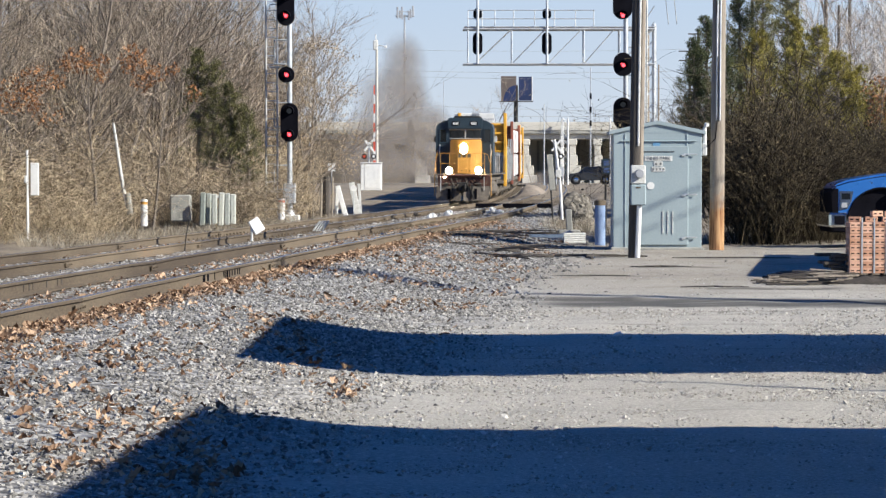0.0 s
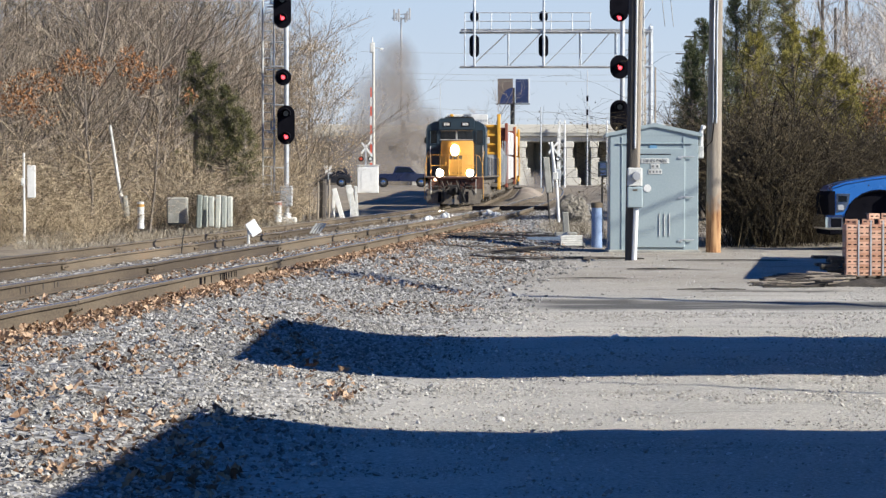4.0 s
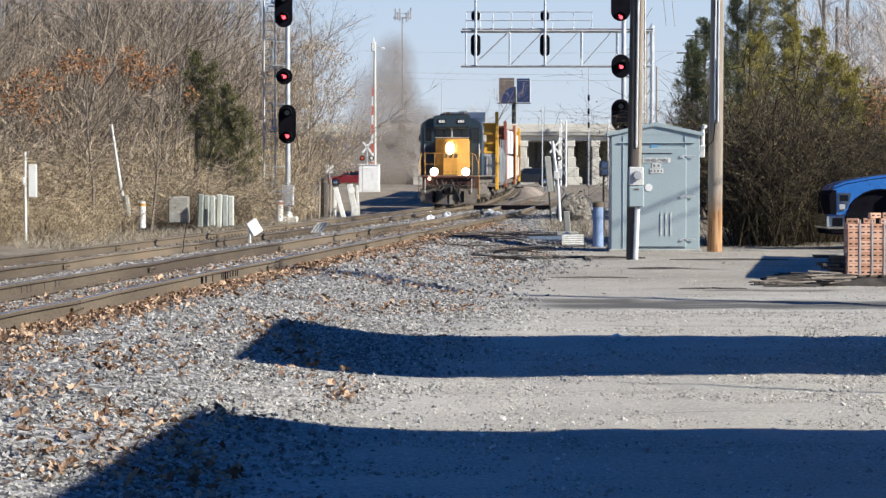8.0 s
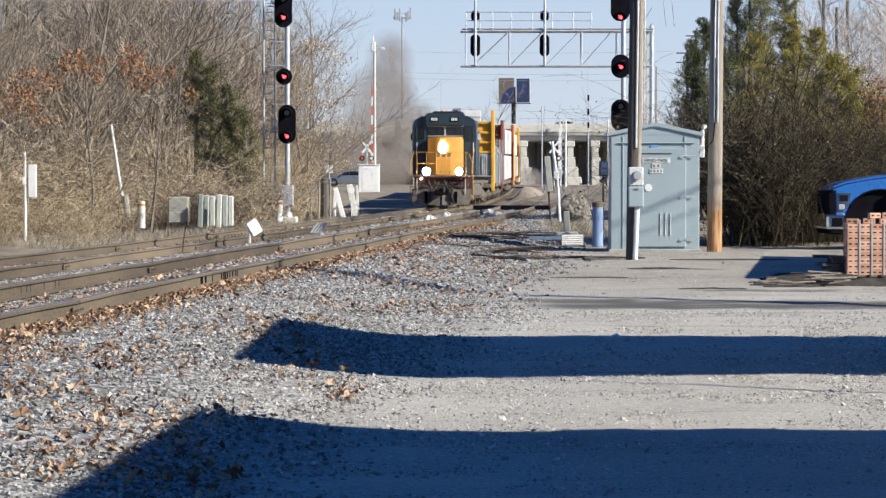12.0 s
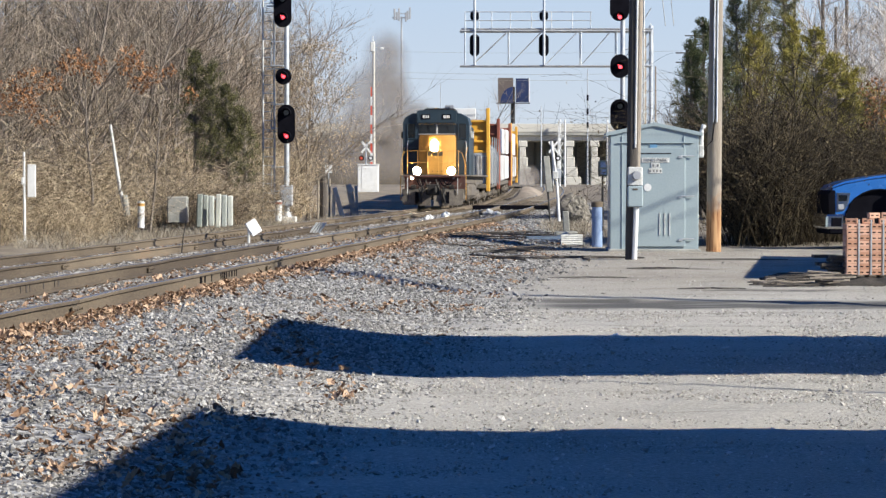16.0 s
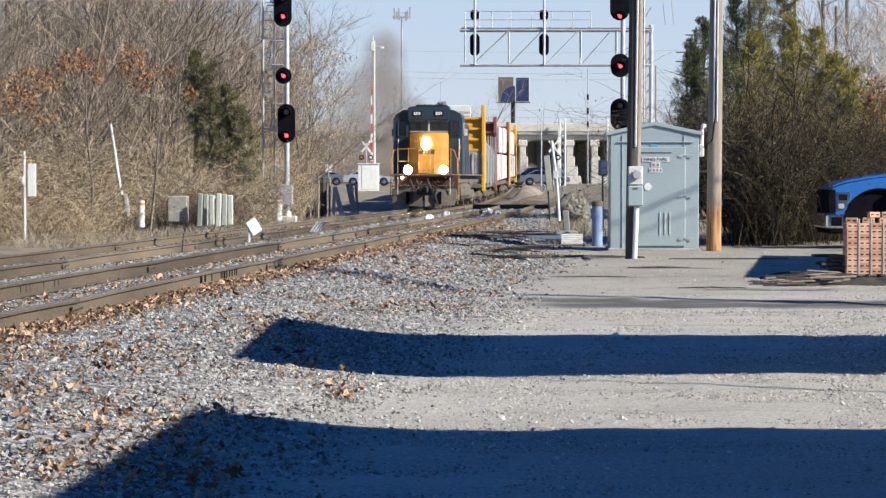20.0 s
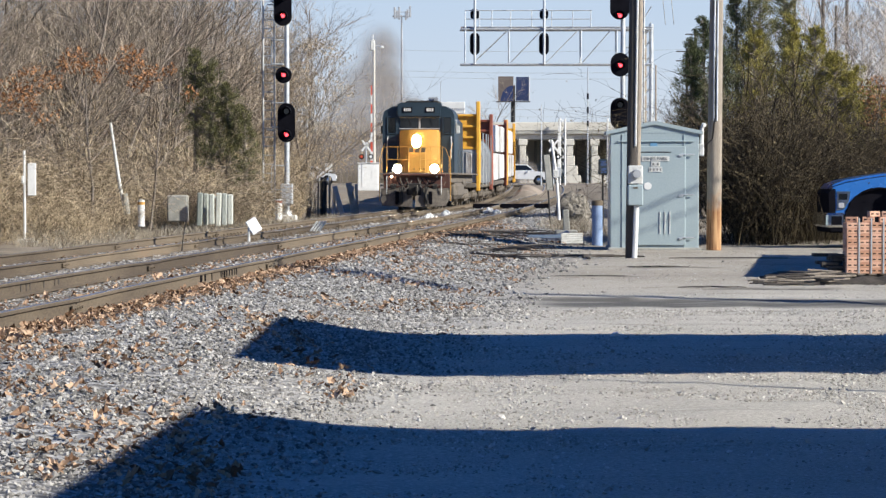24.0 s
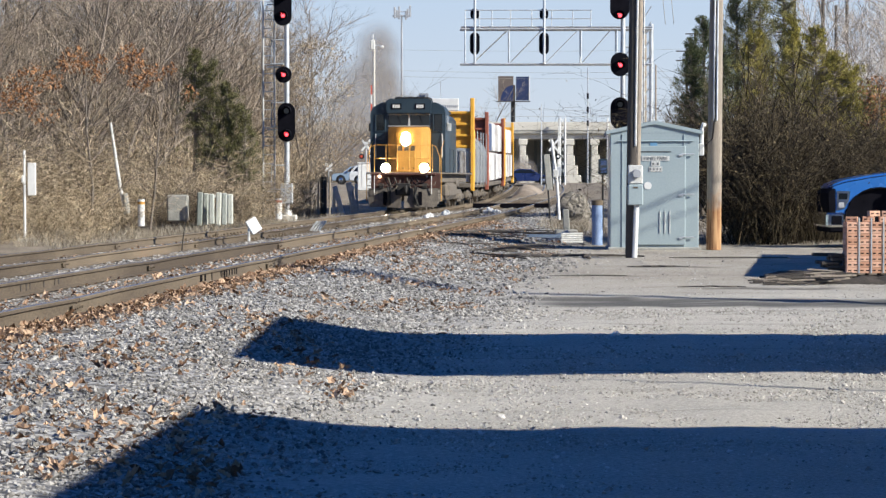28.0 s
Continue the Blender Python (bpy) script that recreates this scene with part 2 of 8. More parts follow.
def z_far(y):
    """The rail top of the far track."""
    return 0.28 + 0.27 * ease(135, 185, y) + 0.53 * ease(165, 245, y)


def z_near(y):
    return 0.47 - 0.07 * ease(30, 90, y) + 0.2 * ease(85, 150, y) + 0.48 * ease(150, 245, y)


def z_ground(x, y):
    """Height of the ground sheet."""
    off = x - x_near(y)
    right = 0.62 * ease(66, 120, y) + 0.44 * ease(120, 236, y)
    left = -0.15 - 0.3 * ease(85, 110, y) + 0.55 * ease(135, 185, y) + 0.95 * ease(165, 240, y)
    bed_n, bed_f = z_near(y) - 0.19 + 0.15 * ease(140, 165, y), z_far(y) - 0.19
    if off > 0:
        k = ease(18, 25, y)
        t = ease(1.9 - 0.4 * k, 4.9 - 0.9 * k, off)
        z = bed_n * (1 - t) + right * t
    elif off > -4.3:
        t = ease(-1.4, -3.0, off)
        z = bed_n * (1 - t) + bed_f * t
    else:
        t = ease(-5.6, -7.6, off)
        z = bed_f * (1 - t) + left * t
    k = ease(236, 250, y)
    z = z * (1 - k) + 1.05 * k
    if 233 < y < 247:
        z = min(z, 1.03)
    return z


# ---- ground, tracks, road ----
def ground_material():
    m, n, p = nodes_of("ground")
    N, L = n.nodes.new, n.links.new
    co = N("ShaderNodeTexCoord")

    def tex(scale, detail=4, rough=0.6):
        t = N("ShaderNodeTexNoise")
        t.inputs["Scale"].default_value, t.inputs["Detail"].default_value, t.inputs["Roughness"].default_value = scale, detail, rough
        L(co.outputs["Object"], t.inputs["Vector"])
        return t

    def ramp(src, *stops):
        r = N("ShaderNodeValToRGB")
        e = r.color_ramp.elements
        for i, (pos, col) in enumerate(stops):
            k = e[i] if i < 2 else e.new(pos)
            k.position, k.color = pos, (*col, 1)
        L(src, r.inputs[0])
        return r

    def mix(fac, a, b):
        x = N("ShaderNodeMix")
        x.data_type = "RGBA"
        L(fac, x.inputs[0])
        L(a, x.inputs[6])
        L(b, x.inputs[7])
        return x.outputs[2]

    v = N("ShaderNodeTexVoronoi")
    v.inputs["Scale"].default_value = 17
    L(co.outputs["Object"], v.inputs["Vector"])
    stone = N("ShaderNodeSeparateColor")
    L(v.outputs["Color"], stone.inputs[0])
    ballast = ramp(stone.outputs[0], (0.0, (0.07, 0.068, 0.066)), (1.0, (0.42, 0.41, 0.40)), (0.5, (0.20, 0.195, 0.19)))
    dust = ramp(tex(0.35, 6, 0.65).outputs[0], (0.35, (0.37, 0.345, 0.29)), (0.65, (0.58, 0.54, 0.465)))
    fine = tex(38, 4, 0.7)
    dust2 = mix(fine.outputs[0], dust.outputs[0], ramp(fine.outputs[0], (0.38, (0.19, 0.175, 0.15)), (0.64, (0.70, 0.665, 0.60))).outputs[0])
    lane = N("ShaderNodeMapping")
    lane.inputs[3].default_value = (0.1, 2.2, 1)
    L(co.outputs["Object"], lane.inputs[0])
    dark_band = tex(1.0, 5, 0.7)
    L(lane.outputs[0], dark_band.inputs["Vector"])
    # The yard's colour drops to this tone in noise streaks and listed bands.
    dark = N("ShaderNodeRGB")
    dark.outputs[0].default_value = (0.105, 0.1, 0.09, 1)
    lane_dark = ramp(dark_band.outputs[0], (0.58, (0, 0, 0)), (0.68, (0.6, 0.6, 0.6)))
    a3, band_fac = N("ShaderNodeAttribute"), N("ShaderNodeMath")
    a3.attribute_name = "dark_band"
    band_fac.operation = "MAXIMUM"
    L(lane_dark.outputs[0], band_fac.inputs[0])
    L(a3.outputs["Fac"], band_fac.inputs[1])
    dust2 = mix(band_fac.outputs[0], dust2, dark.outputs[0])
    dirt = ramp(tex(0.8, 6, 0.7).outputs[0], (0.3, (0.13, 0.10, 0.07)), (0.7, (0.36, 0.30, 0.22)))
    a1, a2 = N("ShaderNodeAttribute"), N("ShaderNodeAttribute")
    a1.attribute_name, a2.attribute_name = "ballast", "dirt"
    c = mix(a2.outputs["Fac"], dust2, dirt.outputs[0])
    c = mix(a1.outputs["Fac"], c, ballast.outputs[0])
    L(c, p.inputs["Base Color"])
    p.inputs["Roughness"].default_value = 0.95
    b1, b2 = N("ShaderNodeBump"), N("ShaderNodeBump")
    b1.inputs["Strength"].default_value, b1.inputs["Distance"].default_value = 0.9, 0.03
    L(v.outputs["Distance"], b1.inputs["Height"])
    b2.inputs["Strength"].default_value, b2.inputs["Distance"].default_value = 0.8, 0.03
    L(fine.outputs[0], b2.inputs["Height"])
    nm = N("ShaderNodeMix")
    nm.data_type = "VECTOR"
    L(a1.outputs["Fac"], nm.inputs[0])
    L(b2.outputs[0], nm.inputs[4])
    L(b1.outputs[0], nm.inputs[5])
    L(nm.outputs[1], p.inputs["Normal"])
    return m


def shoulder(x, y):
    """1 on the ballast beds, 0 in the yard."""
    off = x - x_near(y)
    wob = 0.5 * noise.noise(Vector((x * 0.3, y * 0.12, 3.1))) + 0.3 * noise.noise(Vector((x * 1.1, y * 0.5, 8.0)))
    return 1 - ease(3.0, 5.0, off + wob) if off > -2 else 1 - ease(5.9, 8.0, -off + wob)


# dark bands in the packed yard: y of the middle, from x, to x, half width
DARK_BANDS = ((33.1, 0.9, 7.5, 1.5), (34.2, 0.6, 3.0, 0.45), (46.0, 3.1, 5.2, 0.5), (51.2, 4.4, 7.5, 0.5), (37.3, 3.4, 6.0, 0.22), (41.8, 1.8, 3.4, 0.3))


def dark_band(x, y):
    """1 in the middle of a dark band, 0 outside, with frayed sides."""
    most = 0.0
    for yc, x0, x1, half in DARK_BANDS:
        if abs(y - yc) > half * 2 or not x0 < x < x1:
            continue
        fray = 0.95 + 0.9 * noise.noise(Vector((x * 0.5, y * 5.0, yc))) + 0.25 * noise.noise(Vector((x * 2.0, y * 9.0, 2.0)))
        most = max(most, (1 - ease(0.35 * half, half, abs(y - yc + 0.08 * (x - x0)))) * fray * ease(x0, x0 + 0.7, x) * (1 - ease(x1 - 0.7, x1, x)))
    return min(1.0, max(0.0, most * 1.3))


def build_ground():
    xs = np.concatenate([np.linspace(-1800, -60, 18), np.linspace(-55, -12, 24), np.linspace(-11.5, 9, 92), np.linspace(9.6, 40, 36), np.linspace(46, 1800, 18)])
    ys = np.concatenate([np.linspace(-400, -10, 8), np.linspace(-6, 8, 8), np.linspace(8.4, 40, 250), np.linspace(40.2, 62, 110), np.linspace(62.6, 150, 120), np.linspace(151.5, 260, 70), np.linspace(265, 420, 16), np.linspace(450, 4200, 20)])
    verts, bal, dirt, band_vals = [], [], [], []
    for y in ys:
        for x in xs:
            z = z_ground(float(x), float(y))
            if 8 < y < 230:
                z += (0.05 if y > 60 else 0.02) * noise.noise(Vector((x * 0.35, y * 0.2, 0))) * ease(2.5, 5, abs(x - x_near(y))) * ease(1.5, 4, abs(x - x_far(y)))
                z += 0.016 * noise.noise(Vector((x * 2.2, y * 1.4, 5)))
                if y < 62 and x > x_near(y) + 2.4:
                    z += 0.012 * noise.noise(Vector((x * 1.3, y * 1.1, 15))) - 0.02 * ease(0.75, 0.95, math.sin(y * 1.7 + 0.35 * x + 1.5 * noise.noise(Vector((x * 0.2, y * 0.1, 40)))))
            verts.append((x, y, z))
            band_vals.append(dark_band(float(x), float(y)))
            s = shoulder(float(x), float(y)) * (1 - ease(95, 135, y))
            bal.append(s)
            off = x - x_near(y)
            d = max(0.4 * ease(30, 42, y) + 0.6 * ease(50, 72, y) if off > 0 else ease(-6.5, -8.5, off), ease(95, 130, y))
            dirt.append(min(1.0, max(0.0, d + 0.25 * noise.noise(Vector((x * 0.3, y * 0.2, 9))))))
    w = len(xs)
    faces = [(j * w + i, j * w + i + 1, (j + 1) * w + i + 1, (j + 1) * w + i) for j in range(len(ys) - 1) for i in range(w - 1)]
    me = bpy.data.meshes.new("ground")
    me.from_pydata(verts, [], faces)
    for key, vals in (("ballast", bal), ("dirt", dirt), ("dark_band", band_vals)):
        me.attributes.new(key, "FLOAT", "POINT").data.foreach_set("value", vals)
    me.materials.append(ground_material())
    me.shade_smooth()
    return tagged(new("ground", me), "pale gravel yard, grey ballast shoulder and bare dry earth", "ground", kind="structure")


build_ground()

RAIL = [(-0.07, 0), (0.07, 0), (0.07, 0.012), (0.018, 0.03), (0.015, 0.125), (0.043, 0.138), (0.045, 0.163), (0.039, 0.1695),
        (0.02, 0.1715), (0.0, 0.172), (-0.02, 0.1715), (-0.039, 0.1695), (-0.045, 0.163), (-0.043, 0.138), (-0.012, 0.125), (-0.015, 0.03), (-0.07, 0.012)]
BASE = 0.172


def rail_length(xc, zc, side, y0, y1, wobble):
    """One rail from y0 to y1, as a sweep of the rail section; the head's top is bright."""
    g = G()
    n = max(3, int((y1 - y0) / 1.5))
    k = len(RAIL)
    for i in range(n + 1):
        y = y0 + (y1 - y0) * i / n
        dip = -0.012 * (1 if i in (0, n) else 0) + 0.006 * noise.noise(Vector((side, y * 0.4, wobble)))
        for px, pz in RAIL:
            g.v.append((xc(y) + side * 0.7545 + px, y, zc(y) - BASE + pz + dip))
    for i in range(n):
        for j in range(k):
            a, b = i * k + j, i * k + (j + 1) % k
            g.face((a, b, b + k, a + k), 1 if j in (7, 8, 9, 10) else 0)
    g.face(list(range(k))[::-1])
    g.face([n * k + j for j in range(k)])
    return g


def joint_bar(xc, zc, side, y):
    g = G()
    for s in (-1, 1):
        g.box((xc(y) + side * 0.7545 + s * 0.022, y, zc(y) - 0.105), (0.02, 0.62, 0.07), 0, 0.006)
        for dy in (-0.22, -0.08, 0.08, 0.22):
            g.tube([(xc(y) + side * 0.7545 + s * 0.03, y + dy, zc(y) - 0.105), (xc(y) + side * 0.7545 + s * 0.05, y + dy, zc(y) - 0.105)], 0.014, 6)
    g.box((xc(y) + side * 0.7545, y, zc(y) - 0.09), (0.03, 0.02, 0.15), 1)
    return g


def tie_mesh():
    g = G()
    g.box((0, 0, -0.09), (2.6, 0.22, 0.18), 0, 0.015)
    return g.mesh("tie", M_tie)


def build_track(name, label, xc, zc, first, last, tie_from, tie_to, shift):
    t = thing(name, label, "railway track", kind="structure")
    for side, off in ((-1, 4.29), (1, 3.45)):
        y = first - off - shift
        while y < last:
            a, b = max(first, y), min(last, y + 11.86)
            if b > a + 0.5:
                r = part("rail", rail_length(xc, zc, side, a, b, shift), [M_rust, M_railtop], t)
                if b < 90:
                    part("joint_bar", joint_bar(xc, zc, side, b + 0.015), [M_rust, M_black], r)
            y += 11.89
    rnd = random.Random(int(shift * 10))
    me = tie_mesh()
    rest = G()
    y = first
    while y < last:
        m = pose(xc(y) + rnd.uniform(-0.06, 0.06), y, zc(y) - BASE + rnd.uniform(-0.012, 0.0), 0, 0, -4.9 + rnd.uniform(-1.5, 1.5))
        if tie_from < y < tie_to:
            part("tie", me, None, t, m=m)
        else:
            rest.box(m.translation + Vector((0, 0, -0.09)), (2.6, 0.22, 0.18), 0, 0, m.to_3x3())
        y += 0.53
    tagged(part("far_ties", rest, M_tie, t), kind="stuff")
    small = G()
    y = first
    while y < 130:
        if y > 60:
            for side in (-1, 1):
                xr, z = xc(y) + side * 0.7545, zc(y) - BASE
                small.box((xr, y, z + 0.006), (0.34, 0.18, 0.014))
                for s in (-1, 1):
                    small.box((xr + s * 0.085, y + rnd.uniform(-0.06, 0.06), z + 0.03), (0.022, 0.022, 0.05))
                    if rnd.random() < 0.6:
                        small.box((xr + s * 0.05, y + 0.14, z + 0.03), (0.06, 0.03, 0.07))
        y += 0.53
    tagged(part("rail_fastening", small, M_rust, t, "dark tie plates, spikes and anchors"), kind="stuff")
    return t


build_track("near_track", "rusty jointed rails on worn wooden ties, leaves along them", x_near, z_near, 6, 245, 14, 90, 1.98)
build_track("far_track", "rusty rails on wooden ties in grey ballast", x_far, z_far, 6, 245, 34, 110, 7.9)


def build_road():
    g = G()
    n = 60
    for i in range(n + 1):
        x = -420 + 840 * i / n
        for y, z in ((235.6, 1.045), (244.6, 1.045)):
            g.v.append((x, y, z + 0.02))
    for i in range(n):
        a = 2 * i
        g.face((a, a + 2, a + 3, a + 1))
    tagged(part("road", g, M_road), "grey asphalt road that crosses the tracks", "road", kind="structure")
    mark = G()
    for i in range(70):
        mark.box((-210 + i * 6.1, 240.1, 1.071), (3.0, 0.12, 0.006))
    tagged(part("lane_marking", mark, M_white_old), "worn dashed line along the road", "road marking", kind="structure")


build_road()


def horizon_haze():
    """The pale band of sky over the horizon, all round the place, far beyond everything."""
    m = bpy.data.materials.new("horizon_haze")
    m.use_nodes = True
    n = m.node_tree
    n.nodes.clear()
    N, L = n.nodes.new, n.links.new
    co, sep, top = N("ShaderNodeTexCoord"), N("ShaderNodeSeparateXYZ"), N("ShaderNodeMapRange")
    L(co.outputs["Object"], sep.inputs[0])
    L(sep.outputs["Z"], top.inputs[0])
    top.inputs["From Max"].default_value = 480
    ramp = N("ShaderNodeValToRGB")
    e = ramp.color_ramp.elements
    e[0].position, e[0].color = 0.0, (0.63, 0.685, 0.75, 1)
    e[1].position, e[1].color = 0.7, (0.45, 0.60, 0.80, 1)
    L(top.outputs[0], ramp.inputs[0])
    em, tr, mix, out = N("ShaderNodeEmission"), N("ShaderNodeBsdfTransparent"), N("ShaderNodeMixShader"), N("ShaderNodeOutputMaterial")
    L(ramp.outputs[0], em.inputs[0])
    em.inputs[1].default_value = 0.67
    fade = N("ShaderNodeMapRange")
    fade.inputs["From Min"].default_value, fade.inputs["From Max"].default_value = 330, 620
    L(sep.outputs["Z"], fade.inputs[0])
    L(fade.outputs[0], mix.inputs[0])
    L(em.outputs[0], mix.inputs[1])
    L(tr.outputs[0], mix.inputs[2])
    L(mix.outputs[0], out.inputs[0])
    g = G()
    k = 96
    for z in (-30, 0, 240, 640):
        for i in range(k):
            a = 2 * math.pi * i / k
            g.v.append((3400 * math.cos(a), 3400 * math.sin(a), z))
    for r in range(3):
        for i in range(k):
            j = (i + 1) % k
            g.face((r * k + j, r * k + i, (r + 1) * k + i, (r + 1) * k + j))
    ob = tagged(part("backdrop", g, m), "pale blue hazy winter sky over the horizon", "sky", kind="structure")
    ob.visible_shadow = False


horizon_haze()


# ---- the train: each vehicle has x across, y backwards from its front coupler, z up from the rail ----
WHEEL_R = 0.46


def wheelset(parent, y, r=WHEEL_R):
    g = G()
    g.tube([(-0.9, 0, 0), (0.9, 0, 0)], 0.08, 8)
    for s in (-1, 1):
        g.tube([(s * 0.69, 0, 0), (s * 0.72, 0, 0)], [r + 0.025] * 2, 20)
        g.tube([(s * 0.72, 0, 0), (s * 0.82, 0, 0)], [r, r - 0.005], 20)
        g.tube([(s * 0.82, 0, 0), (s * 0.84, 0, 0)], [r * 0.82, r * 0.5], 20)
        for k in range(5):
            a = k * 1.2566
            g.tube([(s * 0.83, math.cos(a) * r * 0.55, math.sin(a) * r * 0.55), (s * 0.865, math.cos(a) * r * 0.55, math.sin(a) * r * 0.55)], 0.035, 6)
    return part("wheelset", g, M_underframe, parent, "dusty steel wheels on their axle", pose(0, y, r))


def truck_frame(parent, y, axles, pitch):
    g = G()
    half = pitch * (axles - 1) / 2
    for s in (-1, 1):
        g.prism([(y - half - 0.35, 0.38), (y - half + 0.35, 0.38), (y - half + 0.7, 0.25), (y + half - 0.7, 0.25), (y + half - 0.35, 0.38), (y + half + 0.35, 0.38),
                 (y + half + 0.3, 0.68), (y + half - 0.5, 0.82), (y - half + 0.5, 0.82), (y - half - 0.3, 0.68)], s * 0.98, s * 1.12, 0, "x")
        for a in range(axles):
            ya = y - half + a * pitch
            g.tube([(s * 1.1, ya, WHEEL_R), (s * 1.24, ya, WHEEL_R)], [0.15, 0.11], 10)
        for ya in np.linspace(y - half + 0.5, y + half - 0.5, 2 * (axles - 1)):
            for k in range(4):
                g.tube([(s * 1.14, ya, 0.34 + k * 0.08), (s * 1.14, ya, 0.38 + k * 0.08)], 0.1, 8)
    g.box((0, y, 0.62), (2.0, 0.45, 0.26), 0, 0.03)
    part("truck_frame", g, M_underframe, parent, "dusty cast truck side frames with springs")
    return [wheelset(parent, y - half + a * pitch) for a in range(axles)]


def coupler(parent, y, sgn):
    g = G()
    g.box((0, y + sgn * 0.45, 0.86), (0.22, 0.9, 0.24), 0, 0.03)
    g.prism([(-0.16, 0.70), (0.18, 0.70), (0.18, 1.04), (-0.16, 1.04)], y, y + sgn * 0.3)
    g.box((0.17, y - sgn * 0.04, 0.87), (0.12, 0.22, 0.28), 0, 0.04)
    part("coupler", g, M_dark_iron, parent, "dark iron knuckle coupler")


def rail_bar(parent, paths, mat, r=0.02, label="", name="handrail"):
    for p in paths:
        part(name, G().tube(p, r, 6), mat, parent, label)


def locomotive():
    t = thing("locomotive", "dark blue diesel locomotive with yellow nose and lit headlights", "locomotive")
    # frame, deck, pilot
    g = G()
    g.box((0, 10.4, 1.33), (2.5, 19.2, 0.36), 0, 0.03)
    part("underframe", g, M_underframe, t)
    g = G()
    g.box((0, 10.4, 1.545), (3.06, 19.4, 0.07), 0, 0.01)
    part("deck", g, M_underframe, t, "dusty dark walkway deck")
    g = G()
    g.box((0.1, 0.72, 1.22), (2.86, 0.1, 0.62), 0, 0.02)
    g.box((0, 0.62, 1.50), (2.7, 0.22, 0.1), 0, 0.02)
    part("end_plate", g, surf("faded_red_brown_plate", (0.04, 0.018, 0.015), (0.12, 0.045, 0.03), 3, 0.8), t, "dark red-brown end plate")
    for s in (-1, 1):
        g = G()
        pts = [(s * 0.06, 0.12), (s * 1.38, 0.16), (s * 1.44, 0.45), (s * 1.44, 0.92), (s * 0.36, 0.92), (s * 0.3, 0.62), (s * 0.06, 0.6)]
        o = len(g.v)
        n = len(pts)
        for y in (0.42, 0.5):
            for x, z in pts:
                g.v.append((x, y + 0.22 * abs(x) / 1.4 - 0.12 * (0.9 - z), z))
        g.face([o + i for i in range(n)])
        g.face([o + n + i for i in range(n)][::-1])
        for i in range(n):
            j = (i + 1) % n
            g.face((o + i, o + n + i, o + n + j, o + j))
        for dx in (0.55, 0.8, 1.1):
            g.box((s * dx, 0.42 + 0.22 * dx / 1.4, 0.52), (0.05, 0.09, 0.6), 0, 0.01)
        part("plough_blade", g, M_underframe, t, "dusty grey steel snow plough blade")
    for s in (-1, 1):
        g = G()
        for k, z in enumerate((0.42, 0.72, 1.02, 1.3)):
            g.box((s * 1.33, 0.98 + 0.09 * k, z), (0.4, 0.24, 0.035), 0, 0.005)
        g.box((s * 1.12, 1.15, 0.95), (0.03, 0.6, 1.2), 0, 0.005)
        part("step", g, M_underframe, t, "boarding steps")
        part("step_edge", G().box((s * 1.545, 1.0, 0.98), (0.03, 0.05, 1.2), 0, 0.004), M_yellow, t, "yellow step edge")
    coupler(t, 0.0, 1)
    coupler(t, 20.95, -1)
    # hoses and cut lever on the end plate
    for x0, x1, d in ((-0.62, -0.1, 0.42), (-0.75, -0.35, 0.28), (0.15, 0.62, 0.42), (0.32, 0.8, 0.25), (-0.35, 0.3, 0.5), (0.5, 0.95, 0.2)):
        pts = [(x0 + (x1 - x0) * k / 8, 0.6 - 0.12 * math.sin(math.pi * k / 8), 1.36 - d * math.sin(math.pi * k / 8) - 0.1 * k / 8) for k in range(9)]
        part("air_hose", G().tube(pts, 0.025, 6), M_underframe if d > 0.4 else M_black, t, "hanging rubber air hose")
    rail_bar(t, [[(-1.35, 0.58, 1.2), (-1.3, 0.5, 1.05), (-0.3, 0.48, 1.05), (-0.2, 0.35, 1.0)], [(1.35, 0.58, 1.2), (1.3, 0.5, 1.05), (0.3, 0.48, 1.05)]], M_underframe, 0.018, "bent cut lever", "cut_lever")
    for s in (-1, 1):
        part("pilot_bracket", G().box((s * 0.52, 0.36, 0.62), (0.1, 0.12, 0.75), 0, 0.02), M_dark_iron, t)
        part("hose_box", G().box((s * 0.9, 0.55, 1.02), (0.22, 0.1, 0.2), 0, 0.02), M_dark_iron, t)
        part("pilot_gap", G().box((s * 0.72, 0.4, 0.5), (0.16, 0.03, 0.56), 0, 0.01), M_black, t, "dark opening in the plough")
        part("uncoupling_link", G().tube([(s * 0.62, 0.34, 0.98), (s * 0.5, 0.28, 0.6), (s * 0.66, 0.32, 0.2)], 0.035, 6), M_dark_iron, t)
        part("hand_grab", G().tube([(s * 1.18, 0.6, 1.45), (s * 1.18, 0.5, 1.4), (s * 1.18, 0.5, 0.72), (s * 1.18, 0.58, 0.66)], 0.02, 6), M_white_old, t)
    part("draft_pocket", G().box((0, 0.56, 0.88), (0.62, 0.12, 0.5), 0, 0.03), M_dark_iron, t, "dark casting round the coupler")
    # nose
    g = G()
    plan = [(-0.76, 3.3), (-0.76, 2.0), (-0.36, 1.75), (0.42, 1.75), (0.92, 1.95), (0.92, 3.3)]
    g.prism(plan, 1.58, 3.38, 0, "z")
    g.prism([(x * 0.96, y + 0.05 * (y < 3)) for x, y in plan], 3.37, 3.46, 0, "z")
    nose = part("nose", g, M_yellow, t, "yellow low nose")
    g = G()
    g.box((0.03, 1.735, 2.05), (0.74, 0.03, 0.86), 0, 0.01)
    part("nose_door", g, M_yellow, nose, "yellow panel with bolts")
